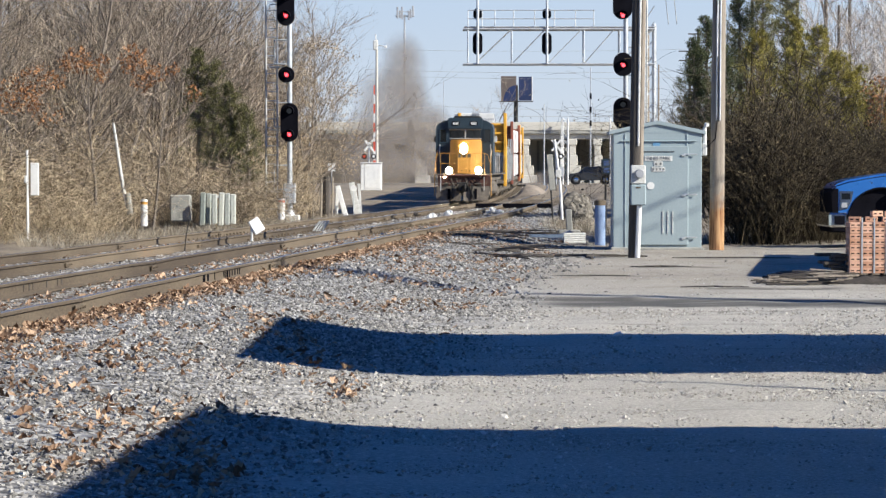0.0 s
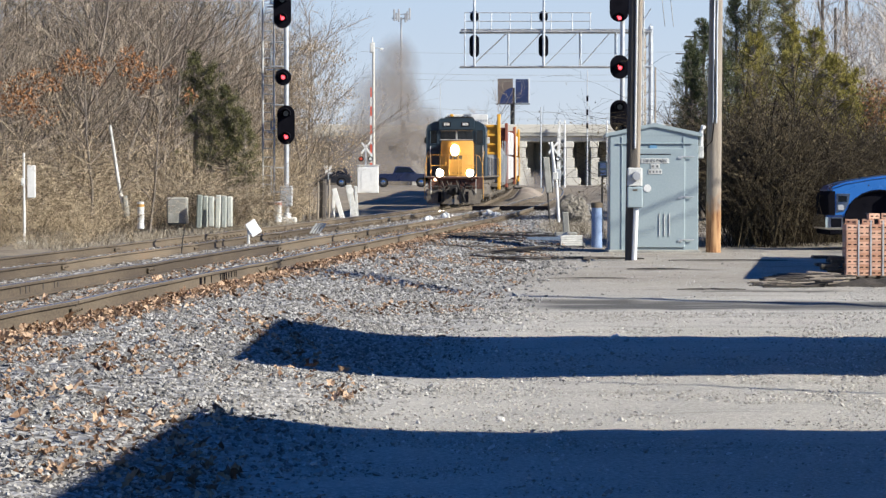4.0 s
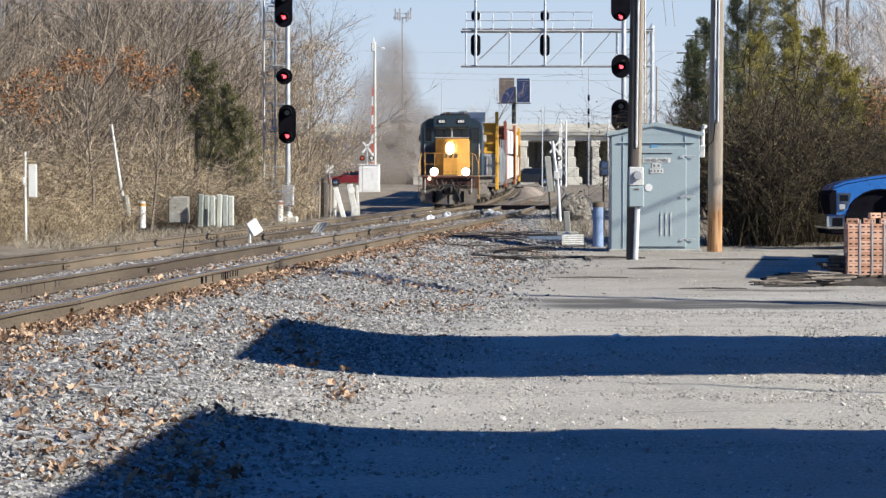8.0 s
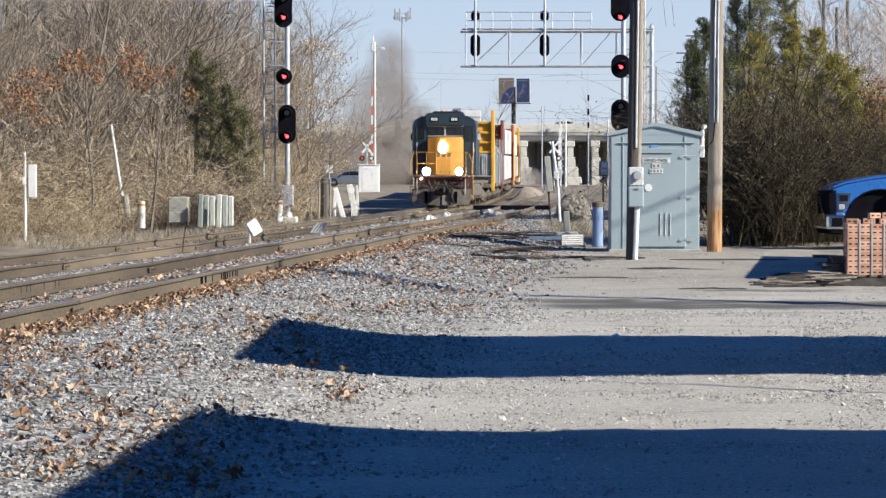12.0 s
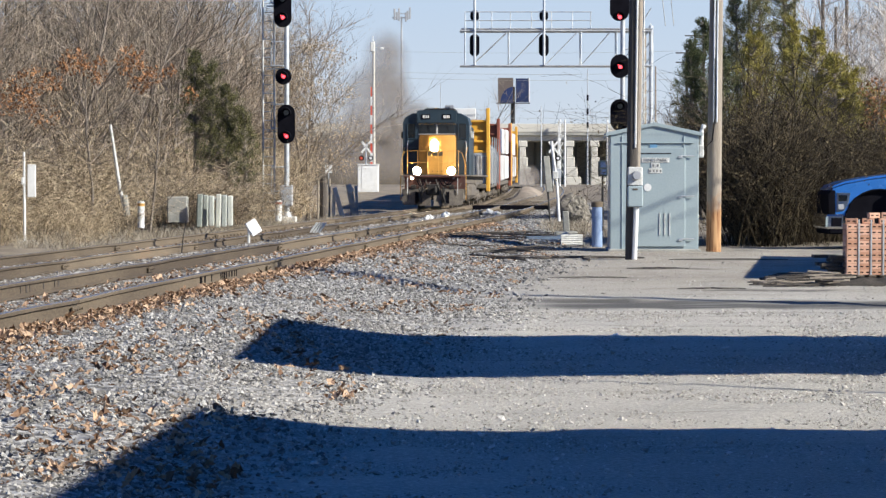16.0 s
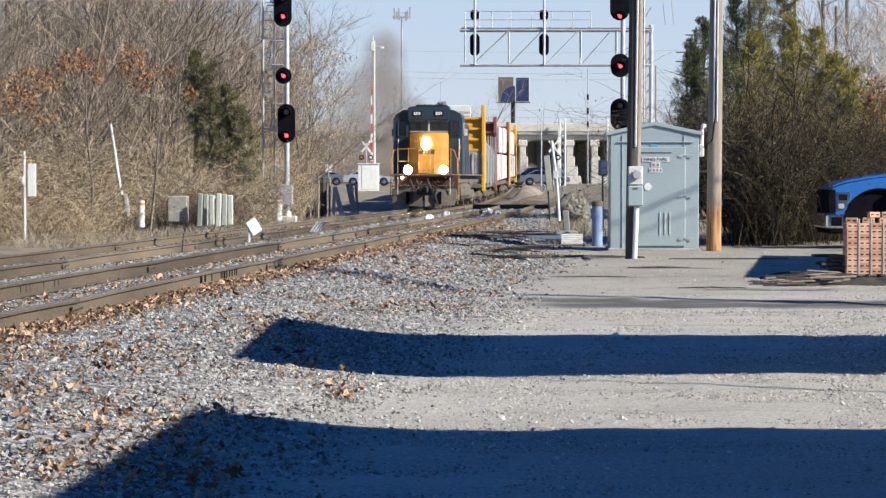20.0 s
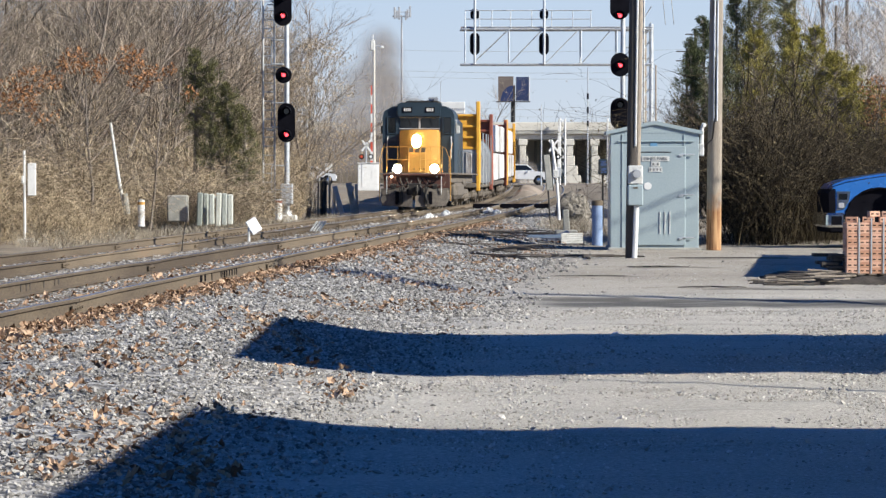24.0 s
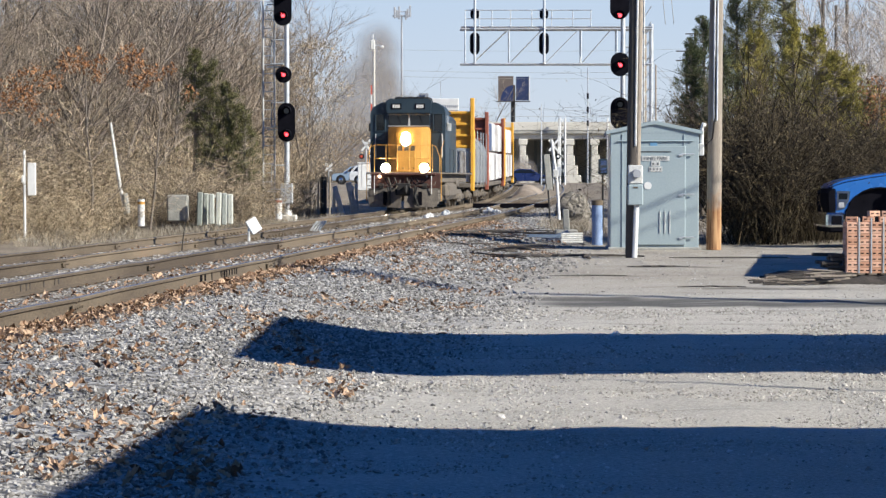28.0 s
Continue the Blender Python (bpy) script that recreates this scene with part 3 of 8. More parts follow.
    for x in (-0.32, -0.1, 0.16, 0.34):
        part("bolt", G().tube([(x, 1.72, 1.75), (x, 1.705, 1.75)], 0.03, 8), M_dark_iron, nose)
    # the emblem on the nose: plain shapes in dark blue
    g = G()
    for x, w in ((-0.25, 0.19), (0.02, 0.19), (0.28, 0.18)):
        g.prism([(x - w / 2, 2.40), (x + w / 2, 2.40), (x + w / 2 + 0.03, 2.68), (x - w / 2 + 0.03, 2.68)], 1.722, 1.752)
    part("emblem", g, surf("worn_emblem_paint", (0.03, 0.035, 0.035), (0.13, 0.09, 0.04), 9, 0.6, 0, 0.1, 40), nose, "worn dark emblem shapes")
    g = G()
    g.box((0.0, 1.74, 2.95), (0.36, 0.05, 0.52), 0, 0.03)
    part("headlight_housing", g, M_black, nose)
    for z in (2.87, 3.05):
        part("headlight", G().tube([(0.0, 1.73, z), (0.0, 1.68, z)], [0.19, 0.175], 18), M_headlight, nose, "lit round headlight")
    # cab
    g = G()
    out = [(-1.64, 1.58), (1.54, 1.58), (1.54, 4.08), (1.46, 4.32), (1.14, 4.52), (0.6, 4.58), (-0.6, 4.58), (-1.2, 4.52), (-1.54, 4.32), (-1.64, 4.08)]
    g.prism(out, 3.3, 5.4)
    cab = part("cab", g, M_navy, t, "dark blue cab")
    g = G()
    g.prism([(-0.93, 4.08), (0.93, 4.08), (0.96, 4.62), (0.8, 4.68), (-0.8, 4.68), (-0.96, 4.62)], 3.1, 4.0)
    part("number_board_box", g, M_navy, cab)
    for x in (-0.52, 0.48):
        nb = part("number_board", G().box((x, 3.085, 4.36), (0.42, 0.03, 0.22), 0, 0.02), M_black, cab, "dark number board with pale bars")
        g = G()
        for k in range(4):
            g.box((x - 0.12 + k * 0.08, 3.067, 4.36), (0.055, 0.012, 0.14))
        part("digit_bar", g, M_white, nb)
    for x in (-0.45, 0.45):
        part("windscreen", G().box((x, 3.285, 3.78), (0.82, 0.03, 0.44), 0, 0.03), M_glass, cab, "dark windscreen pane")
    g = G()
    g.box((0, 3.275, 3.78), (0.08, 0.05, 0.5), 0, 0.01)
    g.box((0, 3.27, 4.02), (1.8, 0.06, 0.04), 0, 0.01)
    g.box((0, 3.27, 3.53), (1.8, 0.06, 0.04), 0, 0.01)
    part("window_frame", g, M_cargrey, cab)
    for s in (-1, 1):
        w = part("door_window", G().box((s * 1.24, 3.285, 3.68), (0.34, 0.03, 0.68), 0, 0.08), M_glass, cab, "dark side window in the cab front")
        g = G()
        for dx, dz, sx, sz in ((0, 0.37, 0.44, 0.05), (0, -0.37, 0.44, 0.05), (-0.2, 0, 0.05, 0.7), (0.2, 0, 0.05, 0.7)):
            g.box((s * 1.22 + dx, 3.28, 3.68 + dz), (sx, 0.05, sz), 0, 0.01)
        part("window_gasket", g, M_navy, w)
        part("door_outline", G().box((s * 1.22, 3.29, 2.45), (0.5, 0.025, 1.6), 0, 0.02), M_navy, cab)
        part("side_window", G().box((1.52 if s > 0 else -1.62, 4.4, 3.68), (0.06, 1.2, 0.62), 0, 0.06), M_glass, cab)
        part("mirror", G().box((s * 1.64, 4.1, 3.5), (0.16 if s > 0 else 0.3, 0.05, 0.34), 0, 0.02), M_dark_iron if s < 0 else M_white_old, cab, "small side mirror")
        part("grab_iron", G().tube([(s * 1.4, 3.25, 2.2), (s * 1.42, 3.2, 2.9), (s * 1.4, 3.26, 3.2)], 0.018, 6), M_white, cab)
    part("sun_visor", G().box((0.0, 3.2, 4.06), (1.86, 0.16, 0.03), 0, 0.01), M_navy, cab)
    for x in (-0.5, 0.42):
        part("wiper", G().tube([(x, 3.25, 3.98), (x + 0.16, 3.25, 3.68)], 0.012, 5), M_black, cab)
    g = G()
    g.box((0.05, 4.9, 4.68), (1.5, 1.5, 0.22), 0, 0.06)
    for k in range(5):
        g.box((-0.5 + k * 0.26, 4.2, 4.79), (0.06, 0.3, 0.05), 0, 0.01)
    part("roof_unit", g, M_dark_iron, cab, "dark air unit on the cab roof")
    g = G()
    for k in range(3):
        g.tube([(0.35 + 0.14 * k, 5.2, 4.86), (0.35 + 0.14 * k, 4.75 - 0.08 * k, 4.88)], [0.05, 0.09], 10)
    part("horn", g, M_cargrey, cab)
    # long hood
    g = G()
    g.prism([(-0.76, 1.58), (0.76, 1.58), (0.76, 4.1), (0.6, 4.3), (-0.6, 4.3), (-0.76, 4.1)], 5.4, 20.0)
    hood = part("long_hood", g, M_navy, t, "dark blue engine hood")
    for k in range(9):
        for s in (-1, 1):
            part("hood_door", G().box((s * 0.77, 6.7 + k * 0.98, 2.7), (0.03, 0.9, 1.9), 0, 0.01), M_navy, hood)
    for y in (8.0, 12.5, 16.2, 17.6, 19.0):
        part("roof_fan", G().tube([(0, y, 4.38), (0, y, 4.55), (0, y, 4.56)], [0.6, 0.58, 0.4], 20), M_dark_iron, hood)
    part("exhaust_stack", G().box((0, 10.3, 4.5), (0.5, 0.9, 0.3), 0, 0.04), M_dark_iron, hood)
    g = G()
    g.box((0, 10.4, 0.78), (2.7, 4.4, 0.8), 0, 0.2)
    part("fuel_tank", g, M_underframe, t)
    for s in (-1, 1):
        part("battery_box", G().box((s * 1.1, 7.1, 1.85), (0.5, 1.6, 0.5), 0, 0.03), M_navy, t)
        part("air_tank", G().tube([(s * 1.1, 12.8, 1.1), (s * 1.1, 15.0, 1.1)], 0.2, 10), M_underframe, t)
    # handrails
    W = M_yellow
    rail_bar(t, [[(-1.5, 0.75, 1.2), (-1.5, 0.72, 2.2), (-1.36, 0.74, 2.62), (-1.2, 0.74, 2.7)], [(1.5, 0.75, 1.2), (1.5, 0.72, 2.2), (1.36, 0.74, 2.62), (1.2, 0.74, 2.7)],
                 [(-1.2, 0.74, 2.7), (-0.25, 0.74, 2.7)], [(0.25, 0.74, 2.7), (1.2, 0.74, 2.7)], [(-1.2, 0.74, 2.15), (-0.25, 0.74, 2.15)], [(0.25, 0.74, 2.15), (1.2, 0.74, 2.15)],
                 [(-0.25, 0.74, 2.7), (-0.25, 0.74, 1.6)], [(0.25, 0.74, 2.7), (0.25, 0.74, 1.6)], [(-1.2, 0.74, 2.7), (-1.2, 0.74, 1.6)], [(1.2, 0.74, 2.7), (1.2, 0.74, 1.6)],
                 [(-0.72, 0.74, 2.7), (-0.72, 0.74, 1.6)], [(0.72, 0.74, 2.7), (0.72, 0.74, 1.6)],
                 [(1.5, 1.6, 1.58), (1.5, 1.6, 2.55), (1.5, 3.0, 2.9)], [(-1.5, 1.6, 1.58), (-1.5, 1.6, 2.55), (-1.5, 3.0, 2.9)], [(1.5, 0.78, 2.3), (1.5, 1.2, 2.0), (1.5, 1.6, 1.6)]], W, 0.013, "yellow handrail")
    for s in (-1, 1):
        rail_bar(t, [[(s * 1.5, y, 2.6) for y in (6.3, 13.0, 19.6)]] + [[(s * 1.5, y, 1.58), (s * 1.5, y, 2.6)] for y in (6.3, 8.5, 10.7, 12.9, 15.1, 17.3, 19.5)], M_navy, 0.014, "thin dark handrail")
    # ditch lights
    for s in (-1, 1):
        d = part("ditch_light", G().box((s * 0.80 + 0.06, 0.86, 1.76), (0.42, 0.2, 0.42), 0, 0.05), M_black, t, "lit low headlight in a black housing")
        part("lamp_glass", G().tube([(s * 0.80 + 0.06, 0.77, 1.76), (s * 0.80 + 0.06, 0.72, 1.76)], [0.185, 0.17], 18), M_ditch, d)
        part("marker_lamp", G().tube([(s * 0.98, 0.66, 1.42), (s * 0.98, 0.62, 1.42)], 0.045, 10), M_headlight if s < 0 else M_cargrey, t)
    wheels = truck_frame(t, 4.0, 3, 1.75) + truck_frame(t, 16.9, 3, 1.75)
    return t, wheels, 20.95, (4.0, 16.9)


M_cover = surf("grey_load_cover", (0.14, 0.15, 0.165), (0.27, 0.285, 0.30), 1.2, 0.5, 0.1, 0.15, 12)


def wrapped_bundle(parent, c, s, mat):
    part("wrapped_load", G().box(c, s, 0, 0.04), mat, parent, "wrapped lumber bundle")


def flatcar(colour, label, wraps, length=22.2, top=5.3, fill=4.72, rear=True, white_top=False):
    t = thing("lumber_flatcar", label, "freight car")
    g = G()
    g.box((0, length / 2, 0.98), (2.7, length - 1.6, 0.24), 0, 0.03)
    g.box((0, length / 2, 0.75), (0.5, length - 2, 0.4), 0, 0.03)
    part("deck", g, M_underframe, t, "dusty rusted deck")
    for y, s in ((1.0, 1), (length - 1.0, -1)):
        if s < 0 and not rear:
            continue
        b = part("bulkhead", G().box((0, y + s * 0.1, 2.85), (2.8, 0.1, 3.6), 0, 0.02), colour, t, "ribbed steel bulkhead")
        for x in (-1.43, 1.43):
            part("end_post", G().box((x, y, (top + 0.7) / 2), (0.2, 0.36, top - 0.7), 0, 0.03), colour, b)
        for k in range(4):
            part("rib", G().box((0, y - s * 0.04, 2.9 + k * 0.56), (2.66, 0.1, 0.13), 0, 0.02), colour, b)
        part("lower_panel", G().box((0.2, y - s * 0.02, 1.98), (2.3, 0.1, 1.7), 0, 0.02), M_cargrey, b, "grey lower panel")
        for k in range(3):
            part("panel_rib", G().box((-0.15 + 0.55 * k, y - s * 0.09, 1.9), (0.3, 0.08, 1.6), 0, 0.02), M_wrap if k != 1 else M_white_old, b)
        part("ladder", G().box((1.52, y + s * 0.3, 2.4), (0.04, 0.4, 2.6), 0, 0.01), colour, b)
        if white_top:
            w = part("top_panel", G().box((-0.5, y - s * 0.02, 4.98), (2.5, 0.12, 0.6), 0, 0.02), M_white, b, "white top panel with grey bars")
            for k in range(9):
                part("lettering_bar", G().box((-0.1 + k * 0.1, y - s * 0.085, 4.9), (0.06, 0.01, 0.12)), M_cargrey, w)
    n = 8 if length > 15 else 2
    seg = (length - 2.8) / n
    tall = fill > 4
    if tall:
        part("centre_beam", G().box((0, length / 2, 4.62 if top > 5.1 else 4.35), (0.5, length - 2.2, 0.14), 0, 0.02), colour, t)
        for k in range(12):
            part("beam_post", G().box((0, 1.6 + k * (length - 3.2) / 11, 2.75), (0.14, 0.2, 3.3), 0, 0.02), colour, t)
    rnd = random.Random(int(length * 7 + fill * 100))
    tiers = 2 if tall else 3
    if not tall:
        # rounded grey covers over the load
        for k in range(n):
            g = G()
            arc = [(1.56 * math.cos(q), 1.12 + 1.35 + 1.25 * math.sin(q)) for q in np.linspace(0, math.pi, 15)]
            g.prism([(1.5, 1.12)] + arc + [(-1.5, 1.12)], 1.6 + seg * k, 1.4 + seg * (k + 1) - 0.12)
            cover = part("load_cover", g, M_cover, t, "rounded grey load cover")
            for q in (0.03, 0.97):
                yy = 1.6 + seg * k + (seg - 0.3) * q
                part("hoop", G().tube([(1.585 * math.cos(w), yy, 2.47 + 1.28 * math.sin(w)) for w in np.linspace(0, math.pi, 13)], 0.02, 6), M_cover, cover)
        tiers = 0
    h = (fill - 1.12) / max(tiers, 1)
    for s in (-1, 1):
        for k in range(n):
            for lv in range(tiers):
                mat = wraps[1] if len(wraps) > 1 and (k, lv) in ((1, 1), (2, 1)) else wraps[0]
                wrapped_bundle(t, (s * (0.80 + rnd.uniform(-0.04, 0.04)), 1.4 + seg * (k + 0.5), 1.12 + h * (lv + 0.5)), (1.2 + rnd.uniform(-0.05, 0.05), seg - 0.1 - rnd.uniform(0, 0.12), h - 0.03 - rnd.uniform(0, 0.14)), mat)
            for q in ((0.2, 0.8) if not tall else ()):
                part("stake", G().box((s * 1.6, 1.4 + seg * (k + q), (fill + 1) / 2), (0.05, 0.1, fill - 1.0), 0, 0.01), colour if tall else M_greywrap, t)
    coupler(t, 0.0, 1)
    coupler(t, length, -1)
    w = truck_frame(t, 2.6, 2, 1.75) + truck_frame(t, length - 2.6, 2, 1.75)
    return t, w, length, (2.6, length - 2.6)


TRAIN = [locomotive(),
         flatcar(M_caryellow, "yellow flatcar with tall ribbed bulkhead and rounded grey load", [M_greywrap], 13.0, 5.3, 3.7, False, True),
         flatcar(M_carred, "red-brown flatcar stacked with white and blue wrapped lumber", [M_wrap, M_wrapblue], 23.0, 4.95, 4.5),
         flatcar(M_caryellow, "yellow flatcar with white wrapped lumber behind the others", [M_wrap], 21.0, 5.0, 4.4)]


# ---- signals ----
def on_ray(x, y, dist):
    """The place at a distance along the sight line (x, y) of the level tripod head."""
    return ((x - 784) / 4500.0 * dist, dist, EYE_Z + (321 - y) / 4500.0 * dist)


def signal_head(parent, x, z, w, h, lit, lamps, y=0.0, mirror=False):
    """A black backboard with hooded lamps; lit: which lamp from the top shows red."""
    s = -1 if not mirror else 1
    g = G()
    out = []
    r = w / 2
    for k in range(13):
        a = math.pi * k / 12
        out.append((x + r * math.cos(a), z + h / 2 - r + r * math.sin(a)))
    for k in range(13):
        a = math.pi + math.pi * k / 12
        out.append((x + r * math.cos(a), z - h / 2 + r + r * math.sin(a)))
    g.prism(out, y - 0.03, y + 0.03)
    head = part("signal_head", g, M_black, parent, "black signal backboard")
    part("lamp_case", G().box((x, y - s * 0.2, z), (w * 0.55, 0.34, h * 0.8), 0, 0.05), M_black, head)
    for k, dz in enumerate(lamps):
        on = k == lit
        part("lens", G().tube([(x, y + s * 0.03, z + dz), (x, y + s * 0.07, z + dz)], [0.105, 0.095], 16), M_red_lens if on else M_glass, head, "dark red lens" if on else "")
        if on:
            g = G().tube([(x + 0.012, y + s * 0.07, z + dz - 0.012), (x + 0.012, y + s * 0.08, z + dz - 0.012)], [0.062, 0.04], 12)
            g.tube([(x - 0.055, y + s * 0.07, z + dz + 0.05), (x - 0.055, y + s * 0.075, z + dz + 0.05)], [0.02, 0.014], 8)
            part("lamp", g, M_red_lamp, head, "lit red lamp")
        g = G()
        n = 12
        o = len(g.v)
        for i in range(n + 1):
            a = math.radians(-20 + 220 * i / n)
            for rr, yy in ((0.16, 0.03), (0.145, 0.36 - 0.1 * abs(i - n / 2) / (n / 2)), (0.165, 0.36 - 0.1 * abs(i - n / 2) / (n / 2)), (0.18, 0.03)):
                g.v.append((x + rr * math.cos(a), y + s * yy, z + dz + rr * math.sin(a)))
        for i in range(n):
            for j in range(4):
                a, b = o + i * 4 + j, o + i * 4 + (j + 1) % 4
                g.face((a, b, b + 4, a + 4))
        part("hood", g, M_black, head)
    return head


def mast_signal(name, label, px, dist, base_y, heads, ladder_side):
    x, y, z = on_ray(px, base_y, dist)
    t = thing(name, label, "railway signal", pose(x, y, z))
    k = dist / 4500.0
    top = (base_y + 12) * k
    g = G()
    g.tube([(0, 0, 0.2), (0, 0, top)], [0.095, 0.085], 12)
    g.tube([(0, 0, 0), (0, 0, 0.25)], [0.2, 0.16], 12)
    part("mast", g, M_galv, t, "galvanised steel mast")
    part("foundation", G().box((0, 0, -0.15), (0.7, 0.7, 0.5), 0, 0.04), M_concrete, t)
    for hx, hy, w, h, lit, lamps in heads:
        zc = (base_y - hy) * k
        signal_head(t, hx * k, zc, w, h, lit, lamps, -0.28)
        part("bracket", G().box((hx * k, -0.12, zc), (0.1, 0.3, 0.12), 0, 0.01), M_galv, t)
    # ladder
    for sx in (-0.2, 0.2):
        part("ladder_rail", G().tube([(ladder_side + sx, 0.35, 0.1), (ladder_side + sx, 0.35, top - 0.1)], 0.036, 6), M_white_old, t)
    n = int(top / 0.32)
    for i in range(n):
        part("rung", G().tube([(ladder_side - 0.2, 0.35, 0.3 + 0.32 * i), (ladder_side + 0.2, 0.35, 0.3 + 0.32 * i)], 0.016, 5), M_galv, t)
    for zz in np.linspace(0.9, top - 0.5, 4):
        part("ladder_tie", G().box((ladder_side / 2, 0.18, zz), (abs(ladder_side) + 0.1, 0.05, 0.05), 0, 0.005), M_galv, t)
        # step platform with rail beside each head
        g = G()
        sg = 1 if ladder_side < 0 else -1
        x0, x1 = ladder_side + sg * 0.12, -sg * 0.1
        g.tube([(x0, -0.05, zz + 0.1), (x0, -0.05, zz + 0.95), (x1, -0.05, zz + 0.95)], 0.034, 6)
        g.box(((x0 + x1) / 2, 0.1, zz + 0.1), (abs(x1 - x0), 0.45, 0.05), 0, 0.01)
        part("platform", g, M_galv, t)
    part("junction_box", G().box((0.0, -0.16, 0.85), (0.44, 0.28, 0.72), 0, 0.03), M_galv, t, "small grey case on the mast")
    return t


mast_signal("mast_signal", "three-headed signal mast showing red, ladder on its side", 508, 90, 390,
            [(-6, 20, 0.62, 1.28, 1, (0.36, -0.28)), (-5, 138, 0.58, 0.58, 0, (0.0,)), (0, 222, 0.62, 1.38, 1, (0.4, -0.42))], -0.66)
mast_signal("mast_signal", "three-headed signal mast showing red behind the cabinet", 1102, 88, 432,
            [(-7, 5, 0.66, 1.4, 1, (0.4, -0.56)), (-6, 120, 0.66, 0.82, 0, (-0.02,)), (-6, 206, 0.66, 1.1, -1, (0.3, -0.42))], 0.55)


def gantry():
    d = 146.0
    k = d / 4500.0
    zb = z_ground(10, d)
    t = thing("signal_gantry", "galvanised cantilever signal gantry with truss and railing", "signal gantry", pose(0, d, 0))

    def P(px, py):
        a = on_ray(px, py, d)
        return Vector((a[0], 0, a[2]))
    x0, x1 = 814, 1152
    for yy in (-0.6, 0.6):
        o = Vector((0, yy, 0))
        for py, r in ((58, 0.055), (119.5, 0.05)):
            part("chord", G().tube([P(x0, py) + o, P(x1, py) + o], r, 8), M_galv, t)
        for px in (823, 900, 962, 1027, 1090):
            part("truss_post", G().tube([P(px, 57) + o, P(px, 118) + o], 0.038, 6), M_galv, t)
        for a, b in ((838, 898), (903, 958), (966, 1022), (1030, 1080), (1094, 1148)):
            part("truss_brace", G().tube([P(a, 116) + o, P(b, 59) + o], 0.03, 6), M_galv, t)
    part("walkway", G().box((P(985, 57).x, 0, P(985, 57).z + 0.1), ((x1 - x0) * k, 1.1, 0.06), 0, 0.01), M_galv, t)
    for py in (25, 40):
        part("railing_bar", G().tube([P(823, py) + Vector((0, -0.6, 0)), P(1046, py) + Vector((0, -0.6, 0))], 0.03, 6), M_galv, t)
    for px in (823, 848, 870, 903, 940, 975, 1012, 1044):
        part("railing_post", G().tube([P(px, 25) + Vector((0, -0.6, 0)), P(px, 57) + Vector((0, -0.6, 0))], 0.03, 6), M_galv, t)
    for px in (840, 962):
        part("signal_mast", G().tube([P(px, -10) + Vector((0, -0.7, 0)), P(px, 119) + Vector((0, -0.7, 0))], 0.075, 8), M_galv, t)
        a = P(px, 83)
        signal_head(t, a.x, a.z, 0.56, 1.28, -1, (0.36, -0.32), -0.25, True)
        a = P(px, 31)
        signal_head(t, a.x, a.z, 0.5, 0.64, -1, (0.0,), -0.25, True)
    for px in (1135, 1152):
        part("post", G().tube([(P(px, 0).x, 0, zb - 0.2), (P(px, 0).x, 0, P(px, 48).z)], 0.14, 10), M_galv, t)
    for i in range(12):
        a, b = zb + i * 0.9, zb + i * 0.9 + 0.9
        part("lacing_bar", G().tube([(P(1135, 0).x, 0, a), (P(1152, 0).x, 0, b)], 0.035, 5), M_galv, t)
    part("foundation", G().box((P(1143, 0).x, 0, zb - 0.1), (1.6, 1.4, 0.5), 0, 0.05), M_concrete, t)


gantry()


M_cargrey_dark = surf("dark_grey_letter", (0.10, 0.11, 0.11), (0.18, 0.19, 0.19), 8, 0.7)


